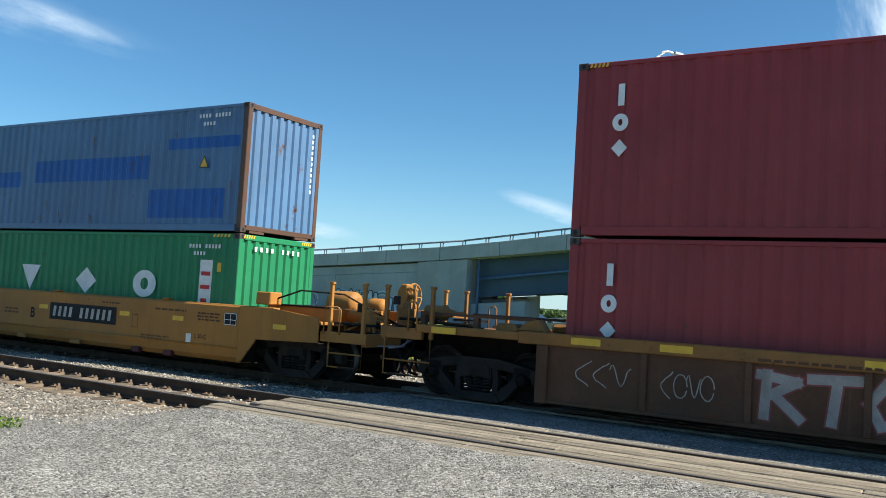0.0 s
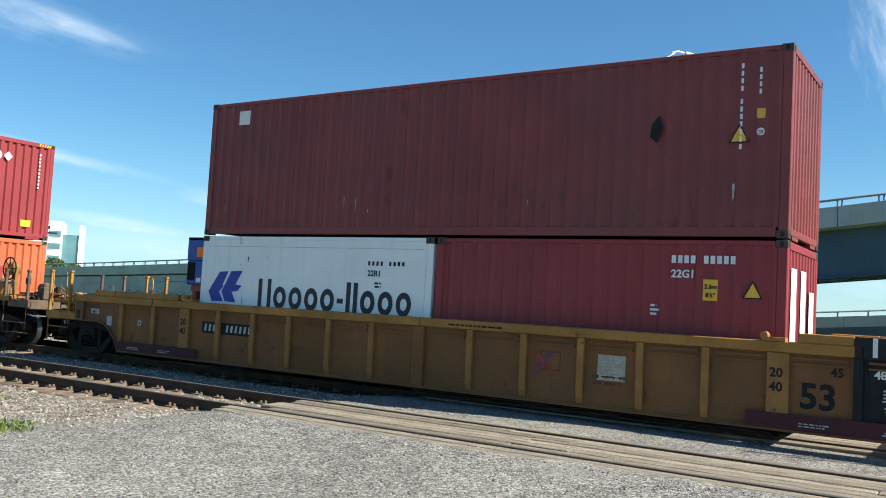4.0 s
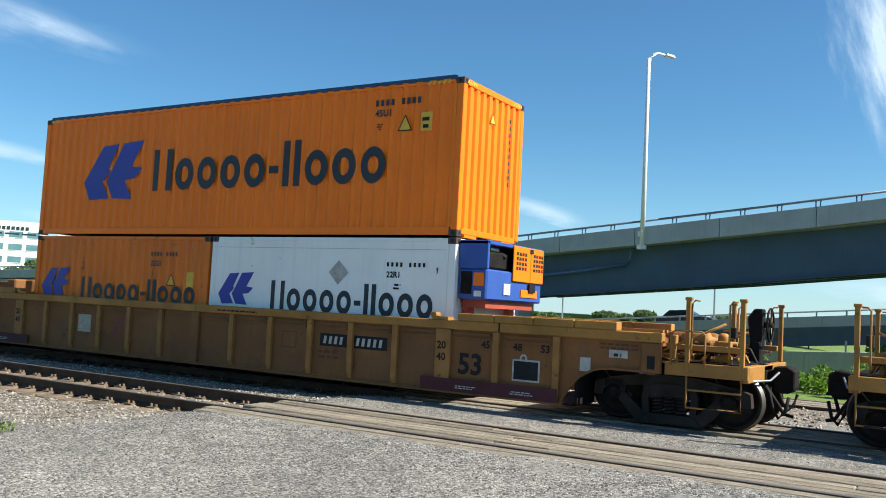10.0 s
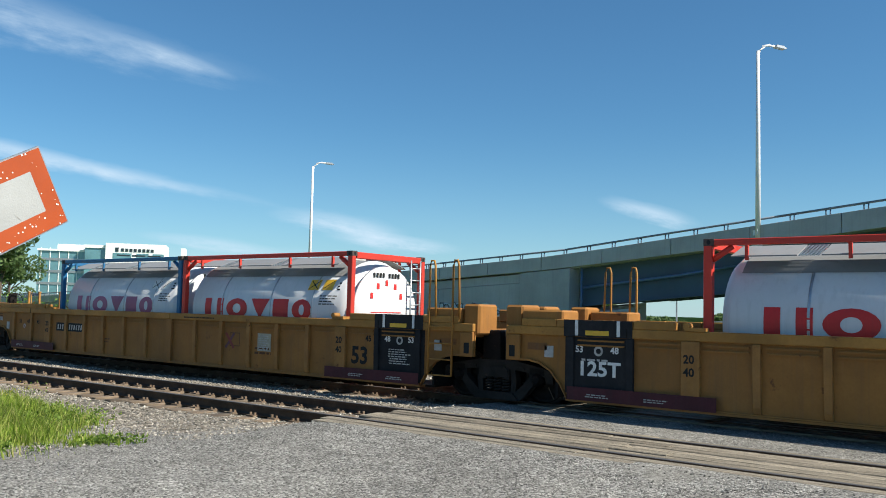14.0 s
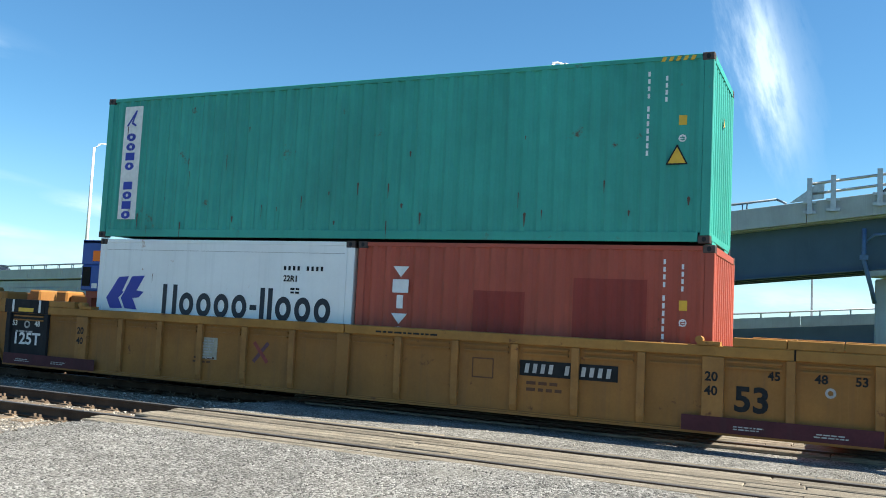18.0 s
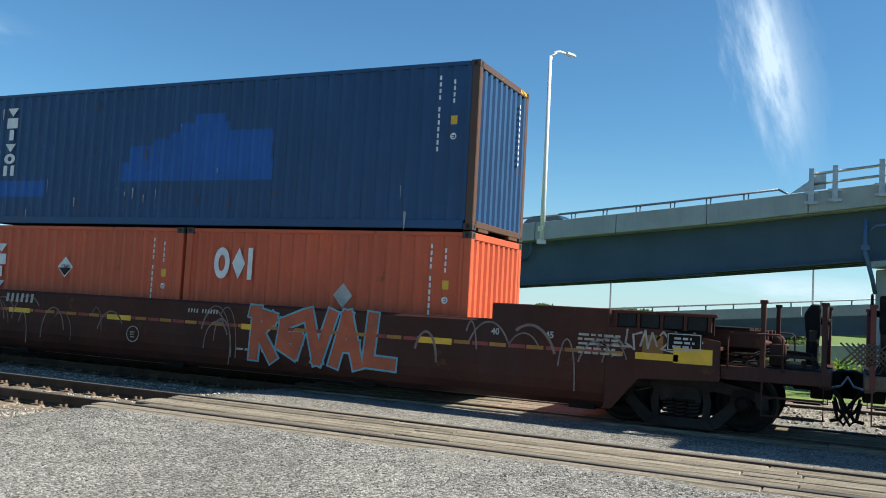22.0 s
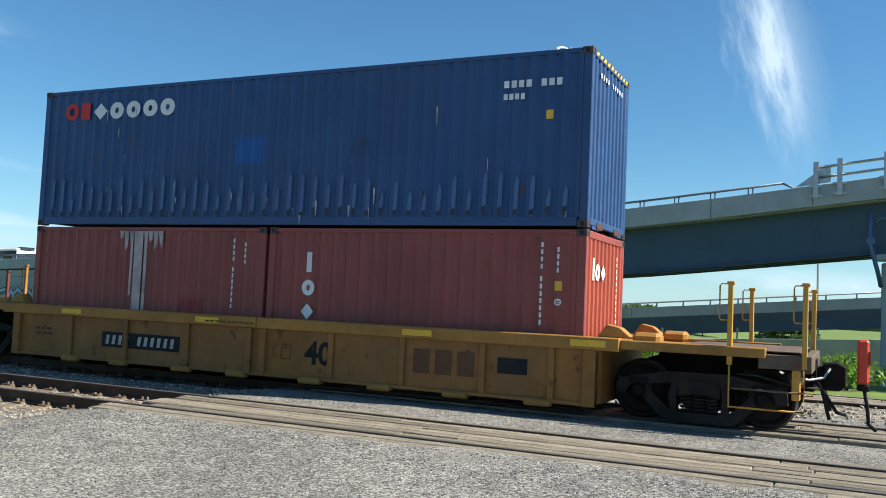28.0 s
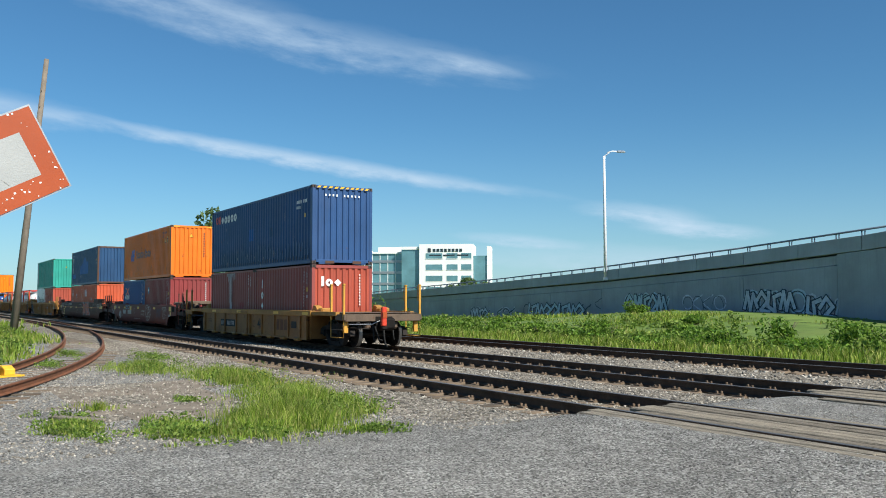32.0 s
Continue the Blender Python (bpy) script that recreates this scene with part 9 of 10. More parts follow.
def angular_tag(car, forms, x0, x1, z0, z1, w, key, y, label="sprayed angular shape", put=None):
    """A sprayed tag of angular forms, each form one part of overlapping straight strokes."""
    step = (x1 - x0) / len(forms)
    for i, f in enumerate(forms):
        vs, fs, n = [], [], 0
        for line in ANGULAR[f]:
            for (a, b), (c, d) in zip(line, line[1:]):
                ax, az_, cx, cz = x0 + step * (i + a), z0 + (z1 - z0) * b, x0 + step * (i + c), z0 + (z1 - z0) * d
                k = math.hypot(cx - ax, cz - az_)
                ux, uz = (cx - ax) / k, (cz - az_) / k
                yy = y - 0.0005 * n - 0.00015 * (i % 2)
                e, h = 0.42 * w, w / 2
                m = len(vs)
                vs += [(ax - ux * e - uz * h, yy, az_ - uz * e + ux * h), (ax - ux * e + uz * h, yy, az_ - uz * e - ux * h),
                       (cx + ux * e + uz * h, yy, cz + uz * e - ux * h), (cx + ux * e - uz * h, yy, cz + uz * e + ux * h)]
                fs.append((m, m + 1, m + 2, m + 3))
                n += 1
        data_mesh("graffiti", [put(*v) for v in vs] if put else vs, fs, M[key], car, label)


for fa, fb, fz0, fz1, forms, fill in ((-34.9, -31.2, 0.85, 2.0, ("zag", "spur", "fang", "zag"), "tag_pale"), (-30.2, -28.5, 0.6, 1.65, ("fang", "spur"), "tag_pale"), (-46.6, -42.2, 0.7, 1.85, ("spur", "zag", "fang", "spur", "zag"), "tag_sky"),
                                      (-71.5, -68.2, -0.1, 0.75, ("zag", "fang", "spur"), "tag_pale"), (-60.5, -52, 0.25, 1.2, ("fang", "zag", "spur", "spur", "fang", "zag", "spur"), "tag_sky")):
    angular_tag(over, forms, fa, fb, fz0, fz1, 0.36, "tag_dark", 0.054, "dark outline sprayed on concrete", ov)
    angular_tag(over, forms, fa, fb, fz0, fz1, 0.22, fill, 0.046, "pale fill sprayed on concrete", ov)


def chalk_arcs(car, x0, x1, z0, z1, seed, n, w=0.02, y=-1.532):
    """Pale sprayed arcs, each a line of its own."""
    r = random.Random(seed)
    for k in range(n):
        cx, cz = r.uniform(x0, x1), r.uniform(z0, z0 + 0.35 * (z1 - z0))
        rx, rz, a0, a1 = r.uniform(0.12, 0.5), r.uniform(0.5, 1.0) * (z1 - cz), r.uniform(-0.4, 0.8), r.uniform(2.0, 3.6)
        pts = [(cx + rx * math.cos(a0 + (a1 - a0) * i / 14), cz + rz * math.sin(a0 + (a1 - a0) * i / 14)) for i in range(15)]
        ribbon("graffiti", pts, w * r.uniform(0.7, 1.5), M["dull_chalk"], car, lambda a, b: (a, y - 0.006 - 0.001 * (k % 5), b), "pale sprayed arc")


M["dull_chalk"] = mat("dull_chalk_marks", (0.2, 0.155, 0.135), 0.8, 0, 0.35, 6.0)
WORDS_END = [("53", 6.4, 0.52, 0.35, "black"), ("45", 6.85, 0.98, 0.12, "black"), ("48", 7.45, 0.98, 0.12, "black"), ("53", 7.95, 0.98, 0.12, "black")]
WORDS_MID = [("53", 6.4, 0.52, 0.35, "black"), ("45", 6.8, 0.98, 0.12, "black")]


def extras_pack(car, num_x, x_x, board_x, seed):
    number_panel(car, num_x, 0.78, 1.55, 0.24, -1.473)
    x_mark(car, x_x, 0.82, -1.473)
    boxes("data_board", [(board_x, board_x + 0.46, -1.478, -1.472, 0.62, 1.02)], M["grid_board"], car)
    flat(car, "small_print", text_bars(board_x + 0.03, board_x + 0.43, 0.64, 1.0, 7, random.Random(seed), 0.5), M["greywhite"], -1.479)
    flat(car, "stencil_frame", stroke([(2.4, 0.7), (2.75, 0.7), (2.75, 1.0), (2.4, 1.0), (2.4, 0.7)], 0.02), M["brown_car"], -1.473)
    small_print(car, 3.3, 3.9, 0.55, 0.75, 2, seed, M["brown_car"], -1.473)
    small_print(car, -0.4 + 1.0, 1.9, 1.31, 1.37, 1, seed + 3, M["black"], -1.536)
    small_print(car, -3.3, -2.75, 0.55, 0.7, 2, seed + 1, M["brown_car"], -1.473)


def smooth_car(xc, half, tr, end, key, top, label, curve, words, zdeck=1.0, tall=1.95, brakes=(None, None), deck_key=None, step=None, reach=2.1):
    """A well car with plain side sheets; curve: the lower edge tucks under."""
    car = thing("well_car", xc, TY, 0, label, "rail car", "cars of the train")
    MOVERS.append((car, xc, 0))
    m = M[key]
    prof = [(1.5, top), (1.53, top - 0.03), (1.53, 0.82), (1.51, 0.6), (1.46, 0.44), (1.38, 0.31), (1.24, 0.22), (1.1, 0.2), (1.1, 0.24), (1.22, 0.27), (1.34, 0.36), (1.42, 0.48), (1.46, 0.62), (1.46, top)] if curve else \
           [(1.5, top), (1.53, top - 0.03), (1.53, 0.52), (1.56, 0.5), (1.53, 0.46), (1.5, 0.3), (1.42, 0.2), (1.1, 0.18), (1.1, 0.22), (1.4, 0.25), (1.46, 0.34), (1.46, top)]
    for s in (-1, 1):
        bm = bmesh.new()
        prism(bm, [(s * a, b) for a, b in prof], -half, half, "x")
        part("side_sheet", bm, m, car)
        for q in (-1, 1):
            bm = bmesh.new()
            prism(bm, [(q * half, 0.22), (q * (half + 0.12), 0.24), (q * (half + 0.5), 0.72), (q * (half + reach), 0.76), (q * (half + reach), top - 0.12), (q * (half + 0.9), top), (q * half, top)][::q], *sorted((s * 1.49, s * 1.528)))
            part("end_sheet", bm, m, car, bevel=0.006)
        boxes("top_flange", [(-half - 0.9, half + 0.9, *sorted((s * 1.3, s * 1.5)), top - 0.035, top + 0.012)], m, car, bevel=0.008)
        if not curve:
            boxes("step_rib", [(-half + 0.3, -half * 0.35, *sorted((s * 1.53, s * 1.6)), 0.47, 0.5), (half * 0.05, half * 0.6, *sorted((s * 1.53, s * 1.6)), 0.47, 0.5)], m, car)
    if step:
        for s in (-1, 1):
            boxes("raised_side", [(*step, *sorted((s * 1.44, s * 1.531)), top - 0.04, 1.72)], m, car, bevel=0.012)
    boxes("cross_bearer", [(q - 0.2, q + 0.2, -1.3, 1.3, 0.17, 0.26) for q in (-half + 0.4, -half * 0.5, 0, half * 0.5, half - 0.4)], M["steel"], car)
    for q in (-1, 1):
        boxes("bulkhead", [(*sorted((q * half, q * (half + 0.06))), -1.45, 1.45, 0.22, top - 0.1)], M["steel"], car)
        boxes("end_deck", [(*sorted((q * (half + 0.06), q * (half + reach))), -1.46, 1.46, top - 0.26, top - 0.2)], m, car, bevel=0.01)
        boxes("deck_rail", [(*sorted((q * (half + 0.3), q * (half + 2.2))), sy - 0.04, sy + 0.04, top - 0.2, top + 0.06) for sy in (-1.0, -0.4, 0.4, 1.0)], m, car, bevel=0.008)
        boxes("deck_plank", [(*sorted((q * (half + 0.5), q * (half + 2.0))), -1.1 + 0.75 * k, -0.5 + 0.75 * k, top + 0.06, top + 0.09) for k in range(3)], M["steel"], car)
        b = brakes[0] if q < 0 else brakes[1]
        end_works(car, q, half + reach, end, m if not deck_key else M[deck_key], zdeck, tall, b, M["steel"] if key in ("cp", "nokl") else None, posts=m)
        truck(car, q * tr)
    for word, x, z, h, k in words:
        stencil(car, word, x, z, h, M[k], -1.53, lift=0.006)
    return car


M["rusty_end"] = mat("rusty_platform_steel", (0.12, 0.085, 0.06), 0.8, 0.1, 0.35, 2.0, 25, 0.2, rust=0.6)


def post_car(xc, half, tr, end, key, chord_key, top, label, words, posts, lumps=False, brakes=(None, None), right_end=None, dirty_end=False):
    car = thing("well_car", xc, TY, 0, label, "rail car", "cars of the train")
    MOVERS.append((car, xc, 0))
    m, cm = M[key], M[chord_key]
    for s in (-1, 1):
        bm = bmesh.new()
        box(bm, -half, half, *sorted((s * 1.44, s * 1.47)), 0.2, top - 0.2)
        part("side_sheet", bm, m, car)
        boxes("top_chord", [(-half - 0.35, -0.005, *sorted((s * 1.3, s * 1.54)), top - 0.2, top), (0.005, half + 0.35, *sorted((s * 1.3, s * 1.54)), top - 0.2, top)], cm, car, bevel=0.014)
        boxes("bottom_sill", [(-half, half, *sorted((s * 1.36, s * 1.52)), 0.16, 0.22)], m, car, bevel=0.008)
        for x in posts:
            post_box(car, x, 0.1, s * 1.47, s * 1.53, 0.22, top - 0.202, m)
        for x in (-0.16, 0.16):
            post_box(car, x, 0.13, s * 1.47, s * 1.545, 0.18, top - 0.202, m)
        for q in (-1, 1):
            boxes("corner_post", [(*sorted((q * half, q * (half - 0.2))), *sorted((s * 1.4, s * 1.55)), 0.15, top - 0.202)], m, car, bevel=0.012)
            boxes("end_chord", [(*sorted((q * (half + 0.36), q * (half + 2.4))), *sorted((s * 1.34, s * 1.5)), top - 0.16, top - 0.02)], cm, car, bevel=0.012)
        if lumps:
            for x in (-4.6, -3.3, -1.7, -0.4, 1.2, 2.6, 4.0, 5.4):
                boxes("sill_pad", [(x - 0.22, x + 0.22, *sorted((s * 1.4, s * 1.58)), 0.1, 0.21)], cm, car, bevel=0.03)
    boxes("cross_bearer", [(q - 0.2, q + 0.2, -1.36, 1.36, 0.17, 0.26) for q in (-half + 0.4, -half * 0.5, 0, half * 0.5, half - 0.4)], M["steel"], car)
    for q in (-1, 1):
        boxes("bulkhead", [(*sorted((q * half, q * (half + 0.06))), -1.4, 1.4, 0.2, top - 0.05)], m, car)
        boxes("end_deck", [(*sorted((q * (half + 0.06), q * (half + 2.4))), -1.33, 1.33, top - 0.14, top - 0.08)], cm, car, bevel=0.01)
        boxes("deck_bracket", [(*sorted((q * (half + 0.5), q * (half + 0.9))), sy - 0.2, sy + 0.2, top - 0.08, top + 0.1) for sy in (-1.15, 1.15)], cm, car, bevel=0.05)
        for sy in (-1.2, 1.2):
            bm = bmesh.new()
            prism(bm, [(q * (half - 0.05), top), (q * (half + 0.5), top), (q * (half + 0.3), top + 0.16), (q * (half + 0.1), top + 0.2)][::q], sy - 0.12, sy + 0.12)
            part("guide_horn", bm, cm, car, bevel=0.012)
        b = brakes[0] if q < 0 else brakes[1]
        end_works(car, q, half + 2.3, right_end if right_end and q > 0 else end, M["rusty_end"] if (right_end or dirty_end) and q > 0 else cm, top - 0.1, 2.12 if lumps else 1.95, b, M["ttx_bright"] if lumps else None, stanchions=(0.2, 0.95), lower=True, posts=M["ttx_bright"] if right_end and q > 0 else None, gear=not right_end)
        truck(car, q * tr)
    for word, x, z, h, k in words:
        stencil(car, word, x, z, h, M[k], -1.47, lift=0.006)
    return car


def reflectors(car, xs, z, w, h, y, key="yellow"):
    for x in xs:
        flat(car, "reflector", [rect(x, x + w, z, z + h)], M[key], y, lift=0.006)


# car 1: tan, plain sides
c = smooth_car(-19.47, 6.55, 7.7, 9.75, "ttx_tan", 1.36, "tan yellow well car with plain riveted sides", False, [("B", -0.5, 0.72, 0.24, "black"), ("L 20-C", 5.3, 0.62, 0.09, "brown_car")], brakes=(None, (0.2, 1.75)))
number_panel(c, 0.28, 0.72, 2.45, 0.4, -1.532)
reflectors(c, (-0.15, 2.85, 4.6, 7.5), 0.95, 0.34, 0.1, -1.532)
small_print(c, 2.2, 2.9, 1.2, 1.27, 1, 4, M["brown_car"], -1.532)
small_print(c, 4.0, 5.3, 1.15, 1.23, 1, 5, M["brown_car"], -1.532)
small_print(c, -1.6, -0.8, 0.78, 0.95, 2, 6, M["brown_car"], -1.532)
small_print(c, 3.6, 4.6, 0.5, 0.62, 2, 7, M["brown_car"], -1.532)
small_print(c, 5.35, 6.1, 1.0, 1.2, 3, 9, M["brown_car"], -1.532)
flat(c, "stencil_frame", stroke([(3.3, 0.72), (3.48, 0.72), (3.48, 1.0), (3.3, 1.0), (3.3, 0.72)], 0.015), M["brown_car"], -1.532)
boxes("data_board", [(6.15, 6.5, -1.536, -1.532, 0.95, 1.2)], M["black"], c)
flat(c, "board_outline", stroke([(6.16, 0.96), (6.49, 0.96), (6.49, 1.19), (6.16, 1.19), (6.16, 0.96)], 0.014) + stroke([(6.33, 0.96), (6.33, 1.19)], 0.012) + stroke([(6.16, 1.06), (6.49, 1.06)], 0.012), M["white"], -1.537)
boxes("data_board", [(5.05, 5.2, -1.536, -1.532, 0.5, 0.7)], M["white"], c)
boxes("lift_bracket", [(x, x + 0.35, -1.6, -1.53, 0.2, 0.3) for x in (-5.5, -3.2, -0.9, 1.2)], M["ttx_tan"], c, bevel=0.02)
boxes("side_lamp_box", [(x, x + 0.25, -1.56, -1.45, 0.18, 0.3) for x in (3.35, 4.4)], M["maroon_sill"], c, bevel=0.01)
for x in (0.3, 4.2, -3.0):
    boxes("box_guide", [(x, x + 0.22, -1.53, -1.36, 1.372, 1.42)], M["ttx_tan"], c, bevel=0.02)
boxes("deck_locker", [(6.9, 7.3, -1.45, -1.1, 1.42, 1.68), (7.5, 8.3, -0.8, 0.6, 1.3, 1.45)], M["ttx_tan"], c, bevel=0.02)
air_tank(c, 8.2, -0.2, 1.55, 0.75, 0.24, M["ttx_tan"])
air_tank(c, 8.4, 0.7, 1.5, 0.5, 0.18, M["ttx_tan"])
grab(c, [(7.0, -1.3, 1.45), (7.8, -1.1, 1.75), (8.5, -0.6, 1.72), (9.0, -0.2, 1.4), (9.3, 0.1, 1.2)], M["steel"], 0.02, "brake_pipe")
load_1(-19.47)

# car 2: brown with chords and posts
c = post_car(0.25, 6.45, 7.8, 9.65, "brown_car", "brown_chord", 1.29, "rusty brown well car with painted tags", [], (-4.65, -3.1, -1.55, 1.55, 3.1, 4.65), dirty_end=True)
reflectors(c, (-5.85, -4.4, -1.6, 0.7, 3.2, -8.5, 7.6, 5.4), 1.14, 0.5, 0.11, -1.54)
small_print(c, -3.0, -1.0, 1.12, 1.2, 1, 11, M["brown_car"], -1.54)
angular_tag(c, ("flag", "table", "crook", "bolt"), -2.95, -0.25, 0.36, 0.96, 0.19, "red_tag", -1.475)
angular_tag(c, ("flag", "table", "crook", "bolt"), -2.95, -0.25, 0.36, 0.96, 0.14, "white_tag", -1.479)
loops_tag(c, -5.8, -4.9, 0.5, 0.9, 34, 0.018, 3, "chalk", -1.475)
loops_tag(c, -4.4, -3.6, 0.45, 0.85, 35, 0.018, 4, "chalk", -1.475)
loops_tag(c, 0.5, 1.3, 0.35, 0.8, 36, 0.02, 4, "chalk", -1.475)
angular_tag(c, ("spur", "fang", "zag"), 1.75, 2.85, 0.42, 0.86, 0.1, "tag_dark", -1.474)
angular_tag(c, ("zag", "spur", "fang"), 3.35, 4.5, 0.45, 0.85, 0.08, "tag_dark", -1.474)
side_brake(c, 8.3, -1.12, 1.97, M["brown_chord"])
air_tank(c, 7.45, -0.9, 1.5, 0.75, 0.2, M["rusty_end"])
boxes("valve_block", [(7.85, 8.15, -1.3, -0.95, 1.25, 1.62)], M["brown_chord"], c, bevel=0.04)
boxes("rack_bar", [(-8.9, -6.6, -1.3, -1.2, 1.45, 1.5), (-8.9, -8.8, -1.3, -1.2, 1.2, 1.447), (-6.7, -6.6, -1.3, -1.2, 1.2, 1.447), (-7.8, -7.7, -1.3, -1.2, 1.2, 1.447), (-8.9, -6.6, 0.6, 0.7, 1.45, 1.5)], M["brown_car"], c)
load_2(0.25)

# cars 3 and 4: three-unit yellow well cars
c = pack_unit(21.9, "end", "art", "yellow three-unit well car unit with black stencil boards", WORDS_MID + [("20", -6.25, 0.9, 0.02, "black")])
extras_pack(c, -5.62, 2.45, 3.4, 41)
load_3a(21.95)
c = pack_unit(41.85, "art", "art", "middle unit of a yellow three-unit well car", WORDS_MID)
for x in (0.8, 1.6):
    flat(c, "faded_mark", [rect(x, x + 0.6, 0.96, 1.1)], M["faint_red"], -1.473)
    flat(c, "faded_mark", [rect(x + 0.2, x + 0.38, 0.36, 0.95)], M["faint_red"], -1.473)
flat(c, "faded_mark", [[(2.35, 0.73), (2.62, 0.36), (2.89, 0.73), (2.62, 1.1)]], M["faint_red"], -1.473)
boxes("data_board", [(-2.75, -2.35, -1.478, -1.472, 0.6, 0.98)], M["grid_board"], c)
grab(c, [(-1.7, -1.5, 1.25), (-1.45, -1.5, 0.85), (-1.3, -1.5, 0.72), (-1.1, -1.5, 0.82), (-0.85, -1.5, 1.25)], M["rubber"], 0.03, "hanging_strap")
load_3b(42.0)
c = pack_unit(61.65, "art", "end", "yellow three-unit well car unit with hand brake platform", WORDS_END)
extras_pack(c, 3.35, -2.5, -3.9, 43)
boxes("data_board", [(7.45, 7.95, -1.479, -1.476, 0.48, 0.84)], M["greywhite"], c)
boxes("data_board", [(7.48, 7.92, -1.482, -1.479, 0.51, 0.81)], M["black"], c)
load_3c(61.65)
c = pack_unit(85.4, "end", "art", "yellow three-unit well car unit with black stencil boards", WORDS_MID + [("53", -8.0, 0.95, 0.12, "black"), ("48", -7.5, 0.95, 0.12, "black"), ("45", -6.9, 0.95, 0.12, "black")], "ttx_clean")
extras_pack(c, -5.72, 2.4, 3.4, 45)
load_4a(85.4)
c = pack_unit(105.3, "art", "art", "middle unit of a yellow three-unit well car", WORDS_MID, "ttx_clean")
for x in (0.8, 1.6):
    flat(c, "faded_mark", [rect(x, x + 0.6, 0.96, 1.1)], M["faint_red"], -1.473)
    flat(c, "faded_mark", [rect(x + 0.2, x + 0.38, 0.36, 0.95)], M["faint_red"], -1.473)
flat(c, "faded_mark", [[(2.35, 0.73), (2.62, 0.36), (2.89, 0.73), (2.62, 1.1)]], M["faint_red"], -1.473)
boxes("data_board", [(3.4, 3.85, -1.478, -1.472, 0.6, 0.98)], M["grid_board"], c)
load_4b(105.35)
c = pack_unit(125.15, "art", "end", "yellow three-unit well car unit with hand brake platform", WORDS_END, "ttx_clean")
extras_pack(c, 3.2, -1.75, -3.2, 47)
load_4c(125.12)

# car 5: dark red, plain curved sides
c = smooth_car(148.7, 8.45, 9.5, 11.55, "cp", 1.45, "dark red well car with curved sides and painted tags", True,
               [("53", -7.99, 0.44, 0.5, "yellow"), ("53", -8.1, 1.25, 0.1, "greywhite"), ("48", -7.2, 1.25, 0.1, "greywhite"), ("45", -6.7, 1.25, 0.1, "greywhite"), ("40", -5.8, 1.22, 0.1, "greywhite"), ("20", -5.8, 1.08, 0.1, "greywhite"),
                ("40", 6.6, 1.22, 0.1, "greywhite"), ("45", 7.5, 1.22, 0.1, "greywhite")], brakes=(None, (0.4, 1.7)), step=(6.6, 8.5), reach=1.65)
number_panel(c, -5.33, 1.16, 1.75, 0.3, -1.532, False)
number_panel(c, 0.4, 1.22, 0.8, 0.12, -1.532, False)
reflectors(c, (-7.45, -4.4, -1.6, 1.7, 5.3, 8.9), 1.0, 0.62, 0.1, -1.532)
reflectors(c, (9.45, -9.9), 0.98, 0.55, 0.22, -1.532)
for q in (-1, 1):
    # solid black blocks stand in for the shade inside the frame's openings
    for k in range(4):
        boxes("locker_opening", [(*sorted((q * (8.62 + 0.34 * k), q * (8.88 + 0.34 * k))), -1.5, -1.46, 1.47, 1.66)], M["black"], c)
    boxes("locker_rail", [(*sorted((q * 8.56, q * 10.05)), -1.53, -1.4, 1.66, 1.71)], M["cp"], c, bevel=0.01)
    boxes("locker_post", [(*sorted((q * (8.56 + 0.34 * k), q * (8.61 + 0.34 * k))), -1.52, -1.45, 1.45, 1.66) for k in range(5)], M["cp"], c)
    boxes("locker_back", [(*sorted((q * 8.56, q * 10.0)), -1.44, -1.38, 1.4, 1.68)], M["steel"], c)
    boxes("worn_panel", [(*sorted((q * 9.0, q * 9.3)), -1.534, -1.531, 1.05, 1.36)], M["brown_chord"], c)
    small_print(c, *sorted((q * 8.0, q * 8.85)), 1.02, 1.36, 5, 27, M["chalk"], -1.532)
reflectors(c, tuple(-8.6 + 0.62 * k for k in range(28)), 1.03, 0.28, 0.06, -1.5315, "red_mark")
reflectors(c, tuple(-8.3 + 0.62 * k for k in range(28)), 1.03, 0.28, 0.06, -1.5312, "ttx_top")
angular_tag(c, ("flag", "hook", "wedge", "roof", "foot"), 1.95, 4.85, 0.55, 1.36, 0.27, "blue_tag", -1.535)
angular_tag(c, ("flag", "hook", "wedge", "roof", "foot"), 1.95, 4.85, 0.55, 1.36, 0.2, "orange_tag", -1.541)
chalk_arcs(c, -5.6, -1.4, 0.45, 1.4, 52, 12)
chalk_arcs(c, 0.2, 1.6, 0.5, 1.4, 53, 6, 0.026)
chalk_arcs(c, 5.4, 8.6, 0.5, 1.45, 54, 9, 0.03)
angular_tag(c, ("fang", "zag", "spur", "zag", "spur"), 8.75, 9.85, 1.14, 1.42, 0.03, "chalk", -1.534)
flat(c, "round_seal", ring_quads(-0.9, 0.75, 0.16, 0.16, 0.02, 18) + text_bars(-1.0, -0.8, 0.68, 0.82, 3, random.Random(5)), M["chalk"], -1.532)
small_print(c, 1.6, 2.4, 0.62, 0.7, 1, 12, M["chalk"], -1.532)
boxes("data_board", [(9.35, 9.85, -1.536, -1.532, 1.15, 1.42)], M["steel"], c)
flat(c, "board_outline", stroke([(9.37, 1.17), (9.83, 1.17), (9.83, 1.4), (9.37, 1.4), (9.37, 1.17)], 0.014) + text_bars(9.42, 9.8, 1.2, 1.38, 3, random.Random(6)), M["greywhite"], -1.537)
bm = bmesh.new()
lathe(bm, [(-0.4, 0.1), (-0.36, 0.17), (0.36, 0.17), (0.4, 0.1)], "x", 20, (-9.6, -0.4, 1.6))
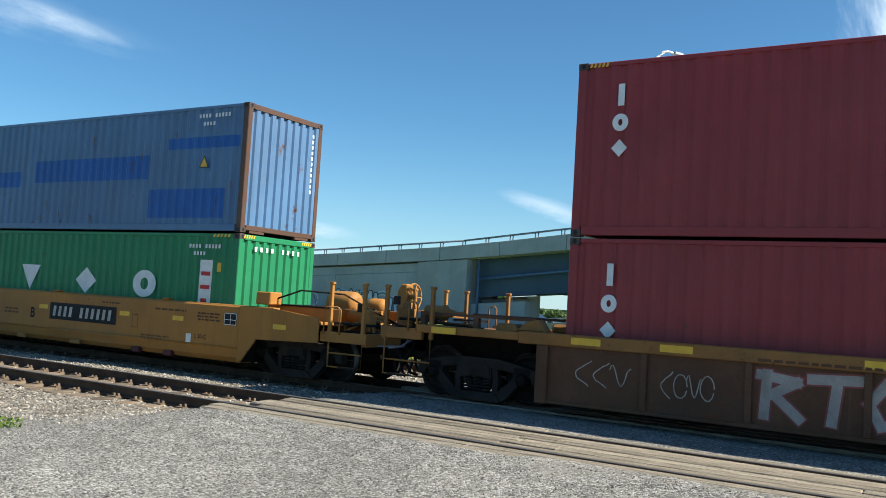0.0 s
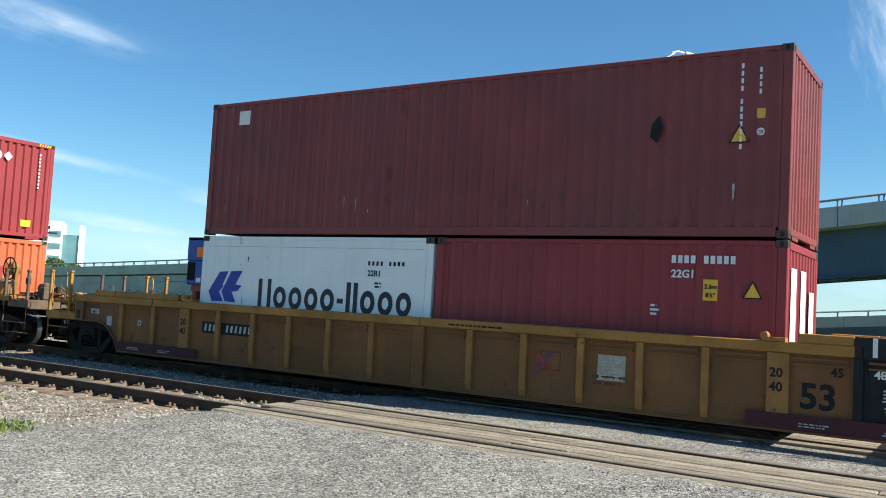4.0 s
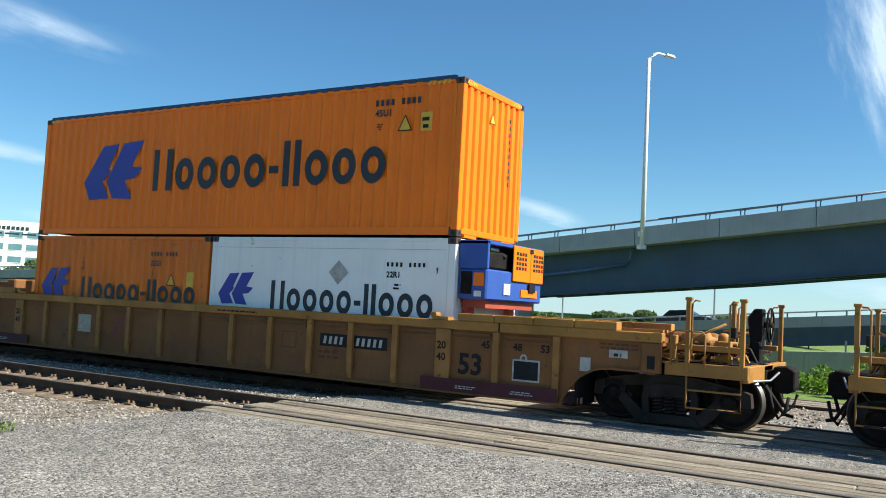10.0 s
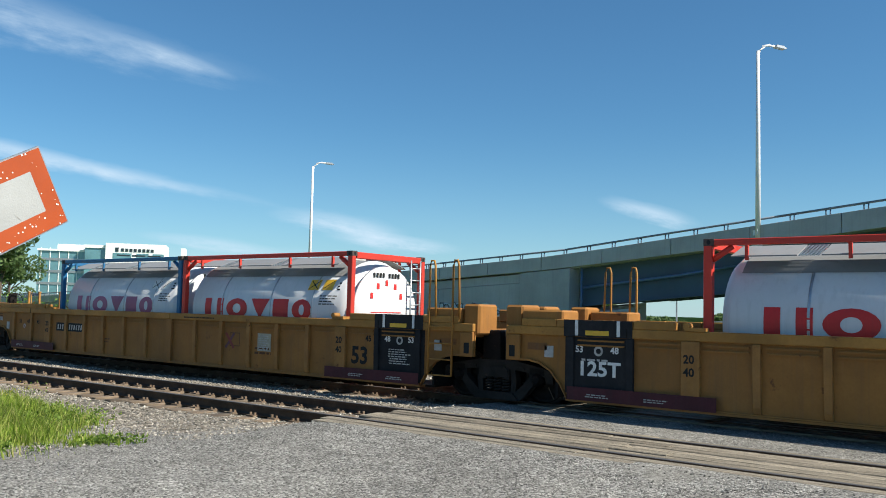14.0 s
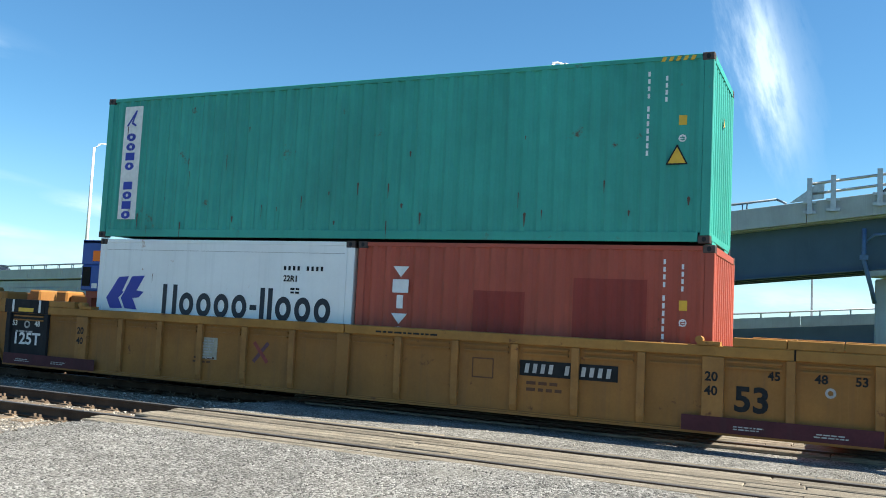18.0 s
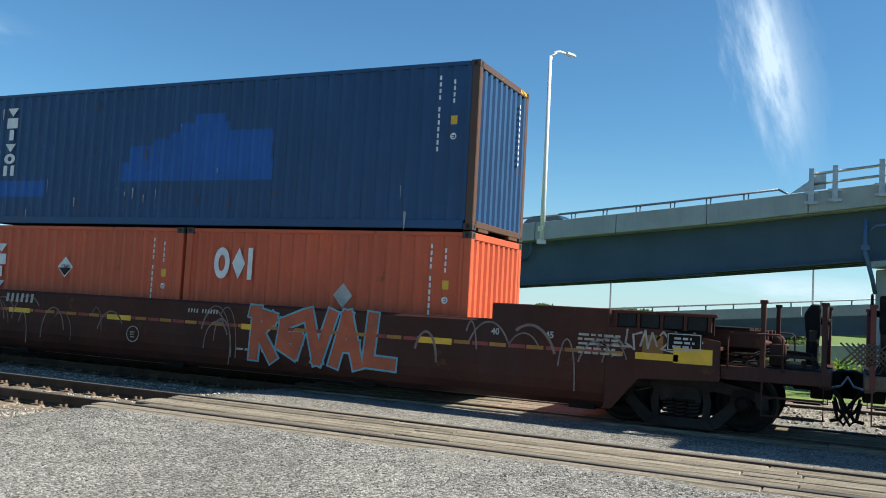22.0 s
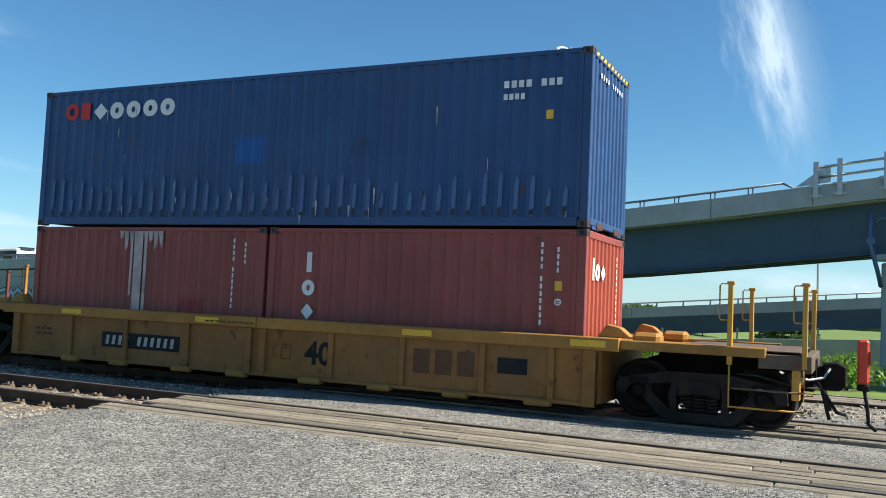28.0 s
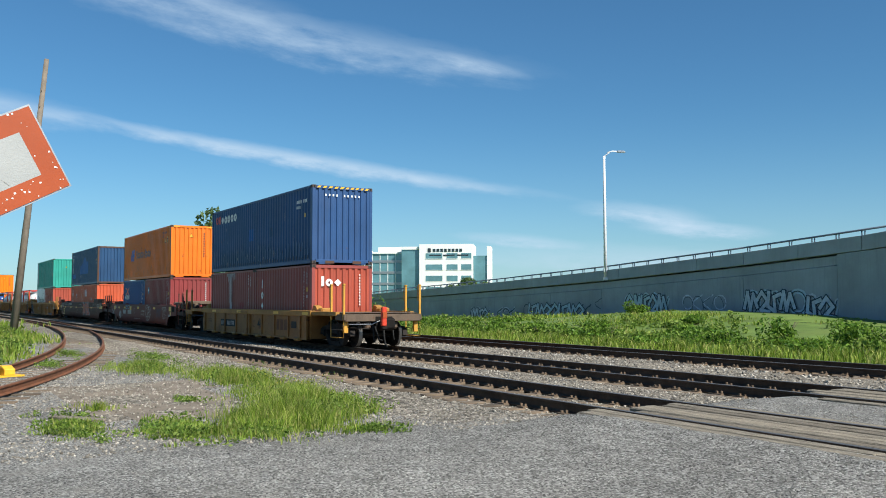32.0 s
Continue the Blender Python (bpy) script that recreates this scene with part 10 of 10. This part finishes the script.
part("air_reservoir", bm, M["steel"], c)
boxes("deck_hump", [(-9.2, -8.5, -1.2, 1.2, 1.46, 1.58)], M["cp"], c, bevel=0.06)
load_5(148.65)

# car 6: oxide red, plain curved sides
c = smooth_car(170.4, 6.55, 7.5, 9.75, "nokl", 1.34, "oxide red well car with curved sides and yellow plates", True,
               [("40", -5.77, 0.45, 0.5, "greywhite"), ("LD LMT 168900", 0.55, 0.9, 0.1, "chalk"), ("LT WT 51100", 0.55, 0.7, 0.1, "chalk"), ("L 60-7", 7.1, 0.72, 0.11, "greywhite")], brakes=((-0.3, 1.85), None), deck_key="rusty_end")
flat(c, "number_mark", [rect(-4.57 + 0.22 * k, -4.4 + 0.22 * k, 0.74, 1.0) for k in range(4)] + [rect(-3.11 + 0.18 * k, -2.97 + 0.18 * k, 0.74, 1.0) for k in range(6)], M["greywhite"], -1.532)
reflectors(c, (-6.05, -4.3, -0.45, 3.6), 1.08, 0.5, 0.11, -1.532)
reflectors(c, (-2.55, -7.4, 7.15), 1.0, 0.48, 0.24, -1.532)
reflectors(c, (7.38,), 0.76, 0.2, 0.2, -1.532)
reflectors(c, (7.2,), 0.86, 0.14, 0.1, -1.532, "red_mark")
for cx, cz, rx in ((2.15, 0.98, 0.44), (2.72, 0.92, 0.38), (2.55, 0.68, 0.28), (2.35, 0.8, 0.5)):
    ribbon("graffiti", [(cx + rx * math.cos(0.262 * i), cz + 0.8 * rx * math.sin(0.262 * i)) for i in range(24)], 0.03, M["greywhite"], c, lambda a, b: (a, -1.545 - 0.001 * rx, b), "pale sprayed loop")
loops_tag(c, -3.9, -2.4, 1.05, 1.3, 61, 0.035, 5, "blue_tag", -1.532)
loops_tag(c, 4.4, 5.4, 0.6, 1.1, 62, 0.05, 4, "tag_dark", -1.532)
loops_tag(c, 5.7, 6.8, 0.5, 1.1, 63, 0.025, 4, "chalk", -1.532)
loops_tag(c, -8.0, -7.3, 0.65, 1.05, 64, 0.035, 3, "greywhite", -1.532)
small_print(c, -5.2, -4.4, 0.62, 0.7, 1, 13, M["chalk"], -1.532)
small_print(c, -1.3, 0.9, 0.48, 0.54, 1, 14, M["chalk"], -1.532)
small_print(c, 5.6, 6.6, 1.05, 1.25, 3, 15, M["chalk"], -1.532)
small_print(c, -7.0, -6.4, 1.12, 1.28, 3, 16, M["chalk"], -1.532)
small_print(c, -0.6, 0.2, 1.22, 1.28, 1, 17, M["chalk"], -1.532)
flat(c, "stencil_frame", stroke([(-1.35, 0.82), (-1.1, 0.82), (-1.1, 1.1), (-1.35, 1.1), (-1.35, 0.82)], 0.015), M["chalk"], -1.532)
boxes("data_board", [(7.75, 8.25, -1.534, -1.53, 0.98, 1.24)], M["steel"], c)
for x in (-4.0, -0.1, 4.2, 6.9):
    boxes("box_guide", [(x, x + 0.3, -1.52, -1.36, 1.352, 1.42)], M["nokl"], c, bevel=0.02)
bm = bmesh.new()
lathe(bm, [(-0.25, 0.18), (-0.22, 0.26), (0.22, 0.26), (0.25, 0.18)], "x", 20, (-7.6, -0.4, 1.72))
part("air_reservoir", bm, M["steel"], c)
boxes("valve_block", [(-9.0, -8.6, -0.5, -0.1, 1.35, 1.95), (-8.5, -8.2, -0.3, 0.0, 1.35, 1.7)], M["steel"], c, bevel=0.05)
boxes("deck_beam", [(6.9, 9.3, -1.25, -1.1, 1.36, 1.44), (6.9, 9.3, -0.5, -0.35, 1.36, 1.46), (7.0, 9.2, 0.4, 0.6, 1.36, 1.44), (7.3, 7.4, -1.3, 1.0, 1.445, 1.5), (8.6, 8.72, -1.3, 1.0, 1.445, 1.5)], M["rusty_end"], c, bevel=0.03)
for q in (-1, 1):
    for a in (8.35, 9.35):
        bm = bmesh.new()
        for k in range(7):
            for j in (-1, 1):
                tube(bm, [(q * (a + 0.07 * k), -1.5, 1.14 if j > 0 else 1.42), (q * (a + 0.07 * k + 0.28), -1.5, 1.42 if j > 0 else 1.14)], 0.012, 4)
        part("mesh_guard", bm, M["rusty_end"], c, "diamond mesh guard")
    boxes("guard_frame", [(*sorted((q * 8.3, q * 9.3)), -1.49, -1.45, 1.42, 1.47), (*sorted((q * 8.3, q * 9.3)), -1.49, -1.45, 1.09, 1.13)], M["nokl"], c)
    boxes("tool_box", [(*sorted((q * 8.35, q * 9.1)), -0.9, 0.3, 1.36, 1.56)], M["rusty_end"], c, bevel=0.04)
load_6(170.46)

# car 7: yellow with chords and posts, the last one
c = post_car(190.38, 6.3, 7.75, 9.75, "brown_chord", "ttx_top", 1.21, "yellow well car with posts at the train's end", [("40", 1.05, 0.45, 0.4, "black")], (-4.65, -3.15, -1.6, 1.6, 3.0, 4.45, 5.6), True, brakes=((0.3, 1.72), None), right_end=9.3)
number_panel(c, -4.55 + 0.75, 0.45, 2.0, 0.3, -1.473)
for x in (3.2, 3.6, 4.0):
    flat(c, "faded_mark", [rect(x, x + 0.3, 0.45, 0.85)], M["brown_car"], -1.473)
boxes("data_board", [(4.7, 5.2, -1.478, -1.472, 0.55, 0.8)], M["black"], c)
small_print(c, -5.7, -5.1, 0.6, 0.8, 2, 18, M["brown_car"], -1.473)
reflectors(c, (-4.9, -1.4, 5.9, 3.0), 1.06, 0.55, 0.1, -1.54)
flat(c, "stencil_frame", stroke([(0.55, 0.5), (0.75, 0.5), (0.75, 0.75), (0.55, 0.75), (0.55, 0.5)], 0.015), M["brown_car"], -1.473)
small_print(c, -1.2, 0.3, 1.08, 1.14, 1, 19, M["brown_car"], -1.54)
fred = boxes("end_marker", [(9.86, 10.02, -0.43, -0.26, 0.72, 1.36)], mat("red_marker_paint", (0.62, 0.05, 0.02), 0.5), c, "red end-of-train marker box", bevel=0.03)
boxes("marker_lens", [(10.02, 10.04, -0.42, -0.27, 1.0, 1.2)], M["orange_sign"], fred)
boxes("marker_base", [(9.86, 10.03, -0.43, -0.25, 0.62, 0.71)], M["steel"], fred, bevel=0.02)
grab(c, [(9.95, -0.35, 0.68), (10.0, -0.36, 0.4), (10.02, -0.33, 0.15), (10.12, -0.3, 0.06)], M["rubber"], 0.03, "air_hose")
load_7(190.3)

# ---- traffic on the overpasses ----
def motor_car(key, col, label):
    t = thing("car", 0, 0, 0, label, "car", "cars on the overpass")
    m = mat(key, col, 0.3, 0.3, 0.05, 1.0, 10, 0.0, spec=0.7)
    bm = bmesh.new()
    prism(bm, [(-2.2, 0.3), (2.2, 0.3), (2.25, 0.65), (2.0, 0.8), (1.1, 0.95), (-1.7, 1.0), (-2.2, 0.9), (-2.25, 0.6)], -0.88, 0.88)
    part("body", bm, m, t, bevel=0.05)
    bm = bmesh.new()
    prism(bm, [(-1.75, 0.99), (1.05, 0.95), (0.35, 1.4), (-1.2, 1.42)], -0.76, 0.76)
    part("cabin_glass", bm, M["glass"], t, bevel=0.03)
    bm = bmesh.new()
    prism(bm, [(-1.25, 1.4), (0.4, 1.39), (0.25, 1.46), (-1.1, 1.48)], -0.74, 0.74)
    part("roof", bm, m, t, bevel=0.02)
    for x in (-1.35, 1.35):
        for s in (-1, 1):
            bm = bmesh.new()
            lathe(bm, [(s * 0.7, 0.2), (s * 0.7, 0.32), (s * 0.88, 0.32), (s * 0.88, 0.2)], "y", 16, (x, 0, 0.32))
            part("wheel", bm, M["rubber"], t)
    return t


def city_bus():
    t = thing("bus", 0, 0, 0, "white bus with dark windows crossing the overpass", "bus")
    m = M["bwhite"]
    L = 6.9
    boxes("body", [(0, L, -1.2, 1.2, 0.35, 1.55)], m, t, bevel=0.06)
    boxes("roof", [(0, L - 0.3, -1.2, 1.2, 2.5, 2.78)], m, t, bevel=0.08)
    boxes("window_band", [(0.05, L - 1.2, -1.17, 1.17, 1.54, 2.51)], M["glass"], t)
    for x in (0.0, 2.6, 5.2, 6.6):
        boxes("window_pillar", [(x, x + 0.1, -1.195, 1.195, 1.54, 2.51)], m if x in (0.0, 6.6) else M["glass"], t)
    bm = bmesh.new()
    prism(bm, [(L - 1.15, 1.54), (L - 0.02, 1.54), (L - 0.3, 2.5), (L - 1.15, 2.5)], -1.16, 1.16)
    part("windscreen", bm, M["glass"], t)
    boxes("roof_sign", [(L - 0.9, L - 0.15, -0.8, 0.8, 2.55, 2.9)], M["glass"], t, bevel=0.05)
    boxes("roof_unit", [(1.6, 2.4, -0.7, 0.7, 2.78, 2.9)], m, t, bevel=0.03)
    for x in (1.6, L - 1.7):
        for s in (-1, 1):
            bm = bmesh.new()
            lathe(bm, [(s * 0.95, 0.3), (s * 0.95, 0.48), (s * 1.21, 0.48), (s * 1.21, 0.3)], "y", 18, (x, 0, 0.48))
            part("wheel", bm, M["rubber"], t)
    for o in t.children:
        o.data.transform(Matrix.Scale(0.84, 4))
    return t


def drive(t, when, x_then, speed, f, stop=40.0):
    """Rows along the main overpass: at that time it is at x_then; it waits at the ends, out of sight."""
    rows = []
    for k in range(0, 33):
        x = min(max(x_then + speed * (k - when), -325 + stop), stop)
        px, py = along(x, f)
        tilt = -math.degrees(math.atan((deck_z(x + 2) - deck_z(x - 2)) / 4))
        rows.append((k, pose(px, py, pb(x) + 0.025, 0, tilt, -7.5)))
    TRAFFIC.append((t, rows))


drive(city_bus(), 30.0, -49.6, 12.2, 7.5, 60)
drive(motor_car("grey_car_paint", (0.16, 0.17, 0.18), "grey car crossing the overpass"), 3.0, -39.5, 12.5, 2.6, 41)
drive(motor_car("charcoal_car_paint", (0.05, 0.055, 0.06), "charcoal car crossing the overpass"), 11.0, -38.0, 12.5, 2.6, 48)
drive(motor_car("black_car_paint", (0.02, 0.02, 0.025), "black car crossing the overpass"), 16.0, -21.5, 12.0, 2.6, 55)
drive(motor_car("night_car_paint", (0.03, 0.03, 0.04), "dark car crossing the overpass"), 20.0, -39.1, 12.5, 2.6, 62)
for key, col, label, when, x_then, speed, stop in (("silver_car_paint", (0.45, 0.46, 0.48), "silver car on the lower overpass", 28.8, -15.5, 9.0, 56), ("graphite_car_paint", (0.04, 0.045, 0.05), "dark car on the lower overpass", 10.0, -19.0, 9.0, 49),
                                             ("slate_car_paint", (0.06, 0.07, 0.08), "dark car on the lower overpass", 2.0, -14.5, 9.0, 42)):
    t = motor_car(key, col, label)
    rows = []
    for k in range(0, 33):
        x = x_then + speed * (k - when)
        x = min(max(x, stop - 110), stop)
        rows.append((k, pose(x, LY + 2.6, lz(x) - 0.6, 0, -4.9, 0)))
    TRAFFIC.append((t, rows))


def train_at(t):
    """Metres that the train has gone by t seconds, gliding between the rows of RUN."""
    k = min(max(int(t), 0), len(RUN) - 2)
    p = [RUN[min(max(k + i, 0), len(RUN) - 1)][1] for i in (-1, 0, 1, 2)]
    if k == 0:
        p[0] = 2 * p[1] - p[2]
    if k == len(RUN) - 2:
        p[3] = 2 * p[2] - p[1]
    u = t - k
    return 0.5 * (2 * p[1] + (p[2] - p[0]) * u + (2 * p[0] - 5 * p[1] + 4 * p[2] - p[3]) * u * u + (3 * p[1] - p[0] - 3 * p[2] + p[3]) * u ** 3)


def motions():
    times = [0.5 * k for k in range(65)]
    for ob, x, z in MOVERS:
        walk(ob, [(t, pose(x - train_at(t), TY, z)) for t in times])
    turn = [2 * k / FPS for k in range(481)]
    rolled = [-math.degrees(train_at(t) / WHEEL_R) for t in turn]
    for w, x in WHEELS:
        walk(w, [(t, pose(x, 0, WHEEL_R, 0, a, 0)) for t, a in zip(turn, rolled)])
    for ob, rows in TRAFFIC:
        walk(ob, rows)


motions()
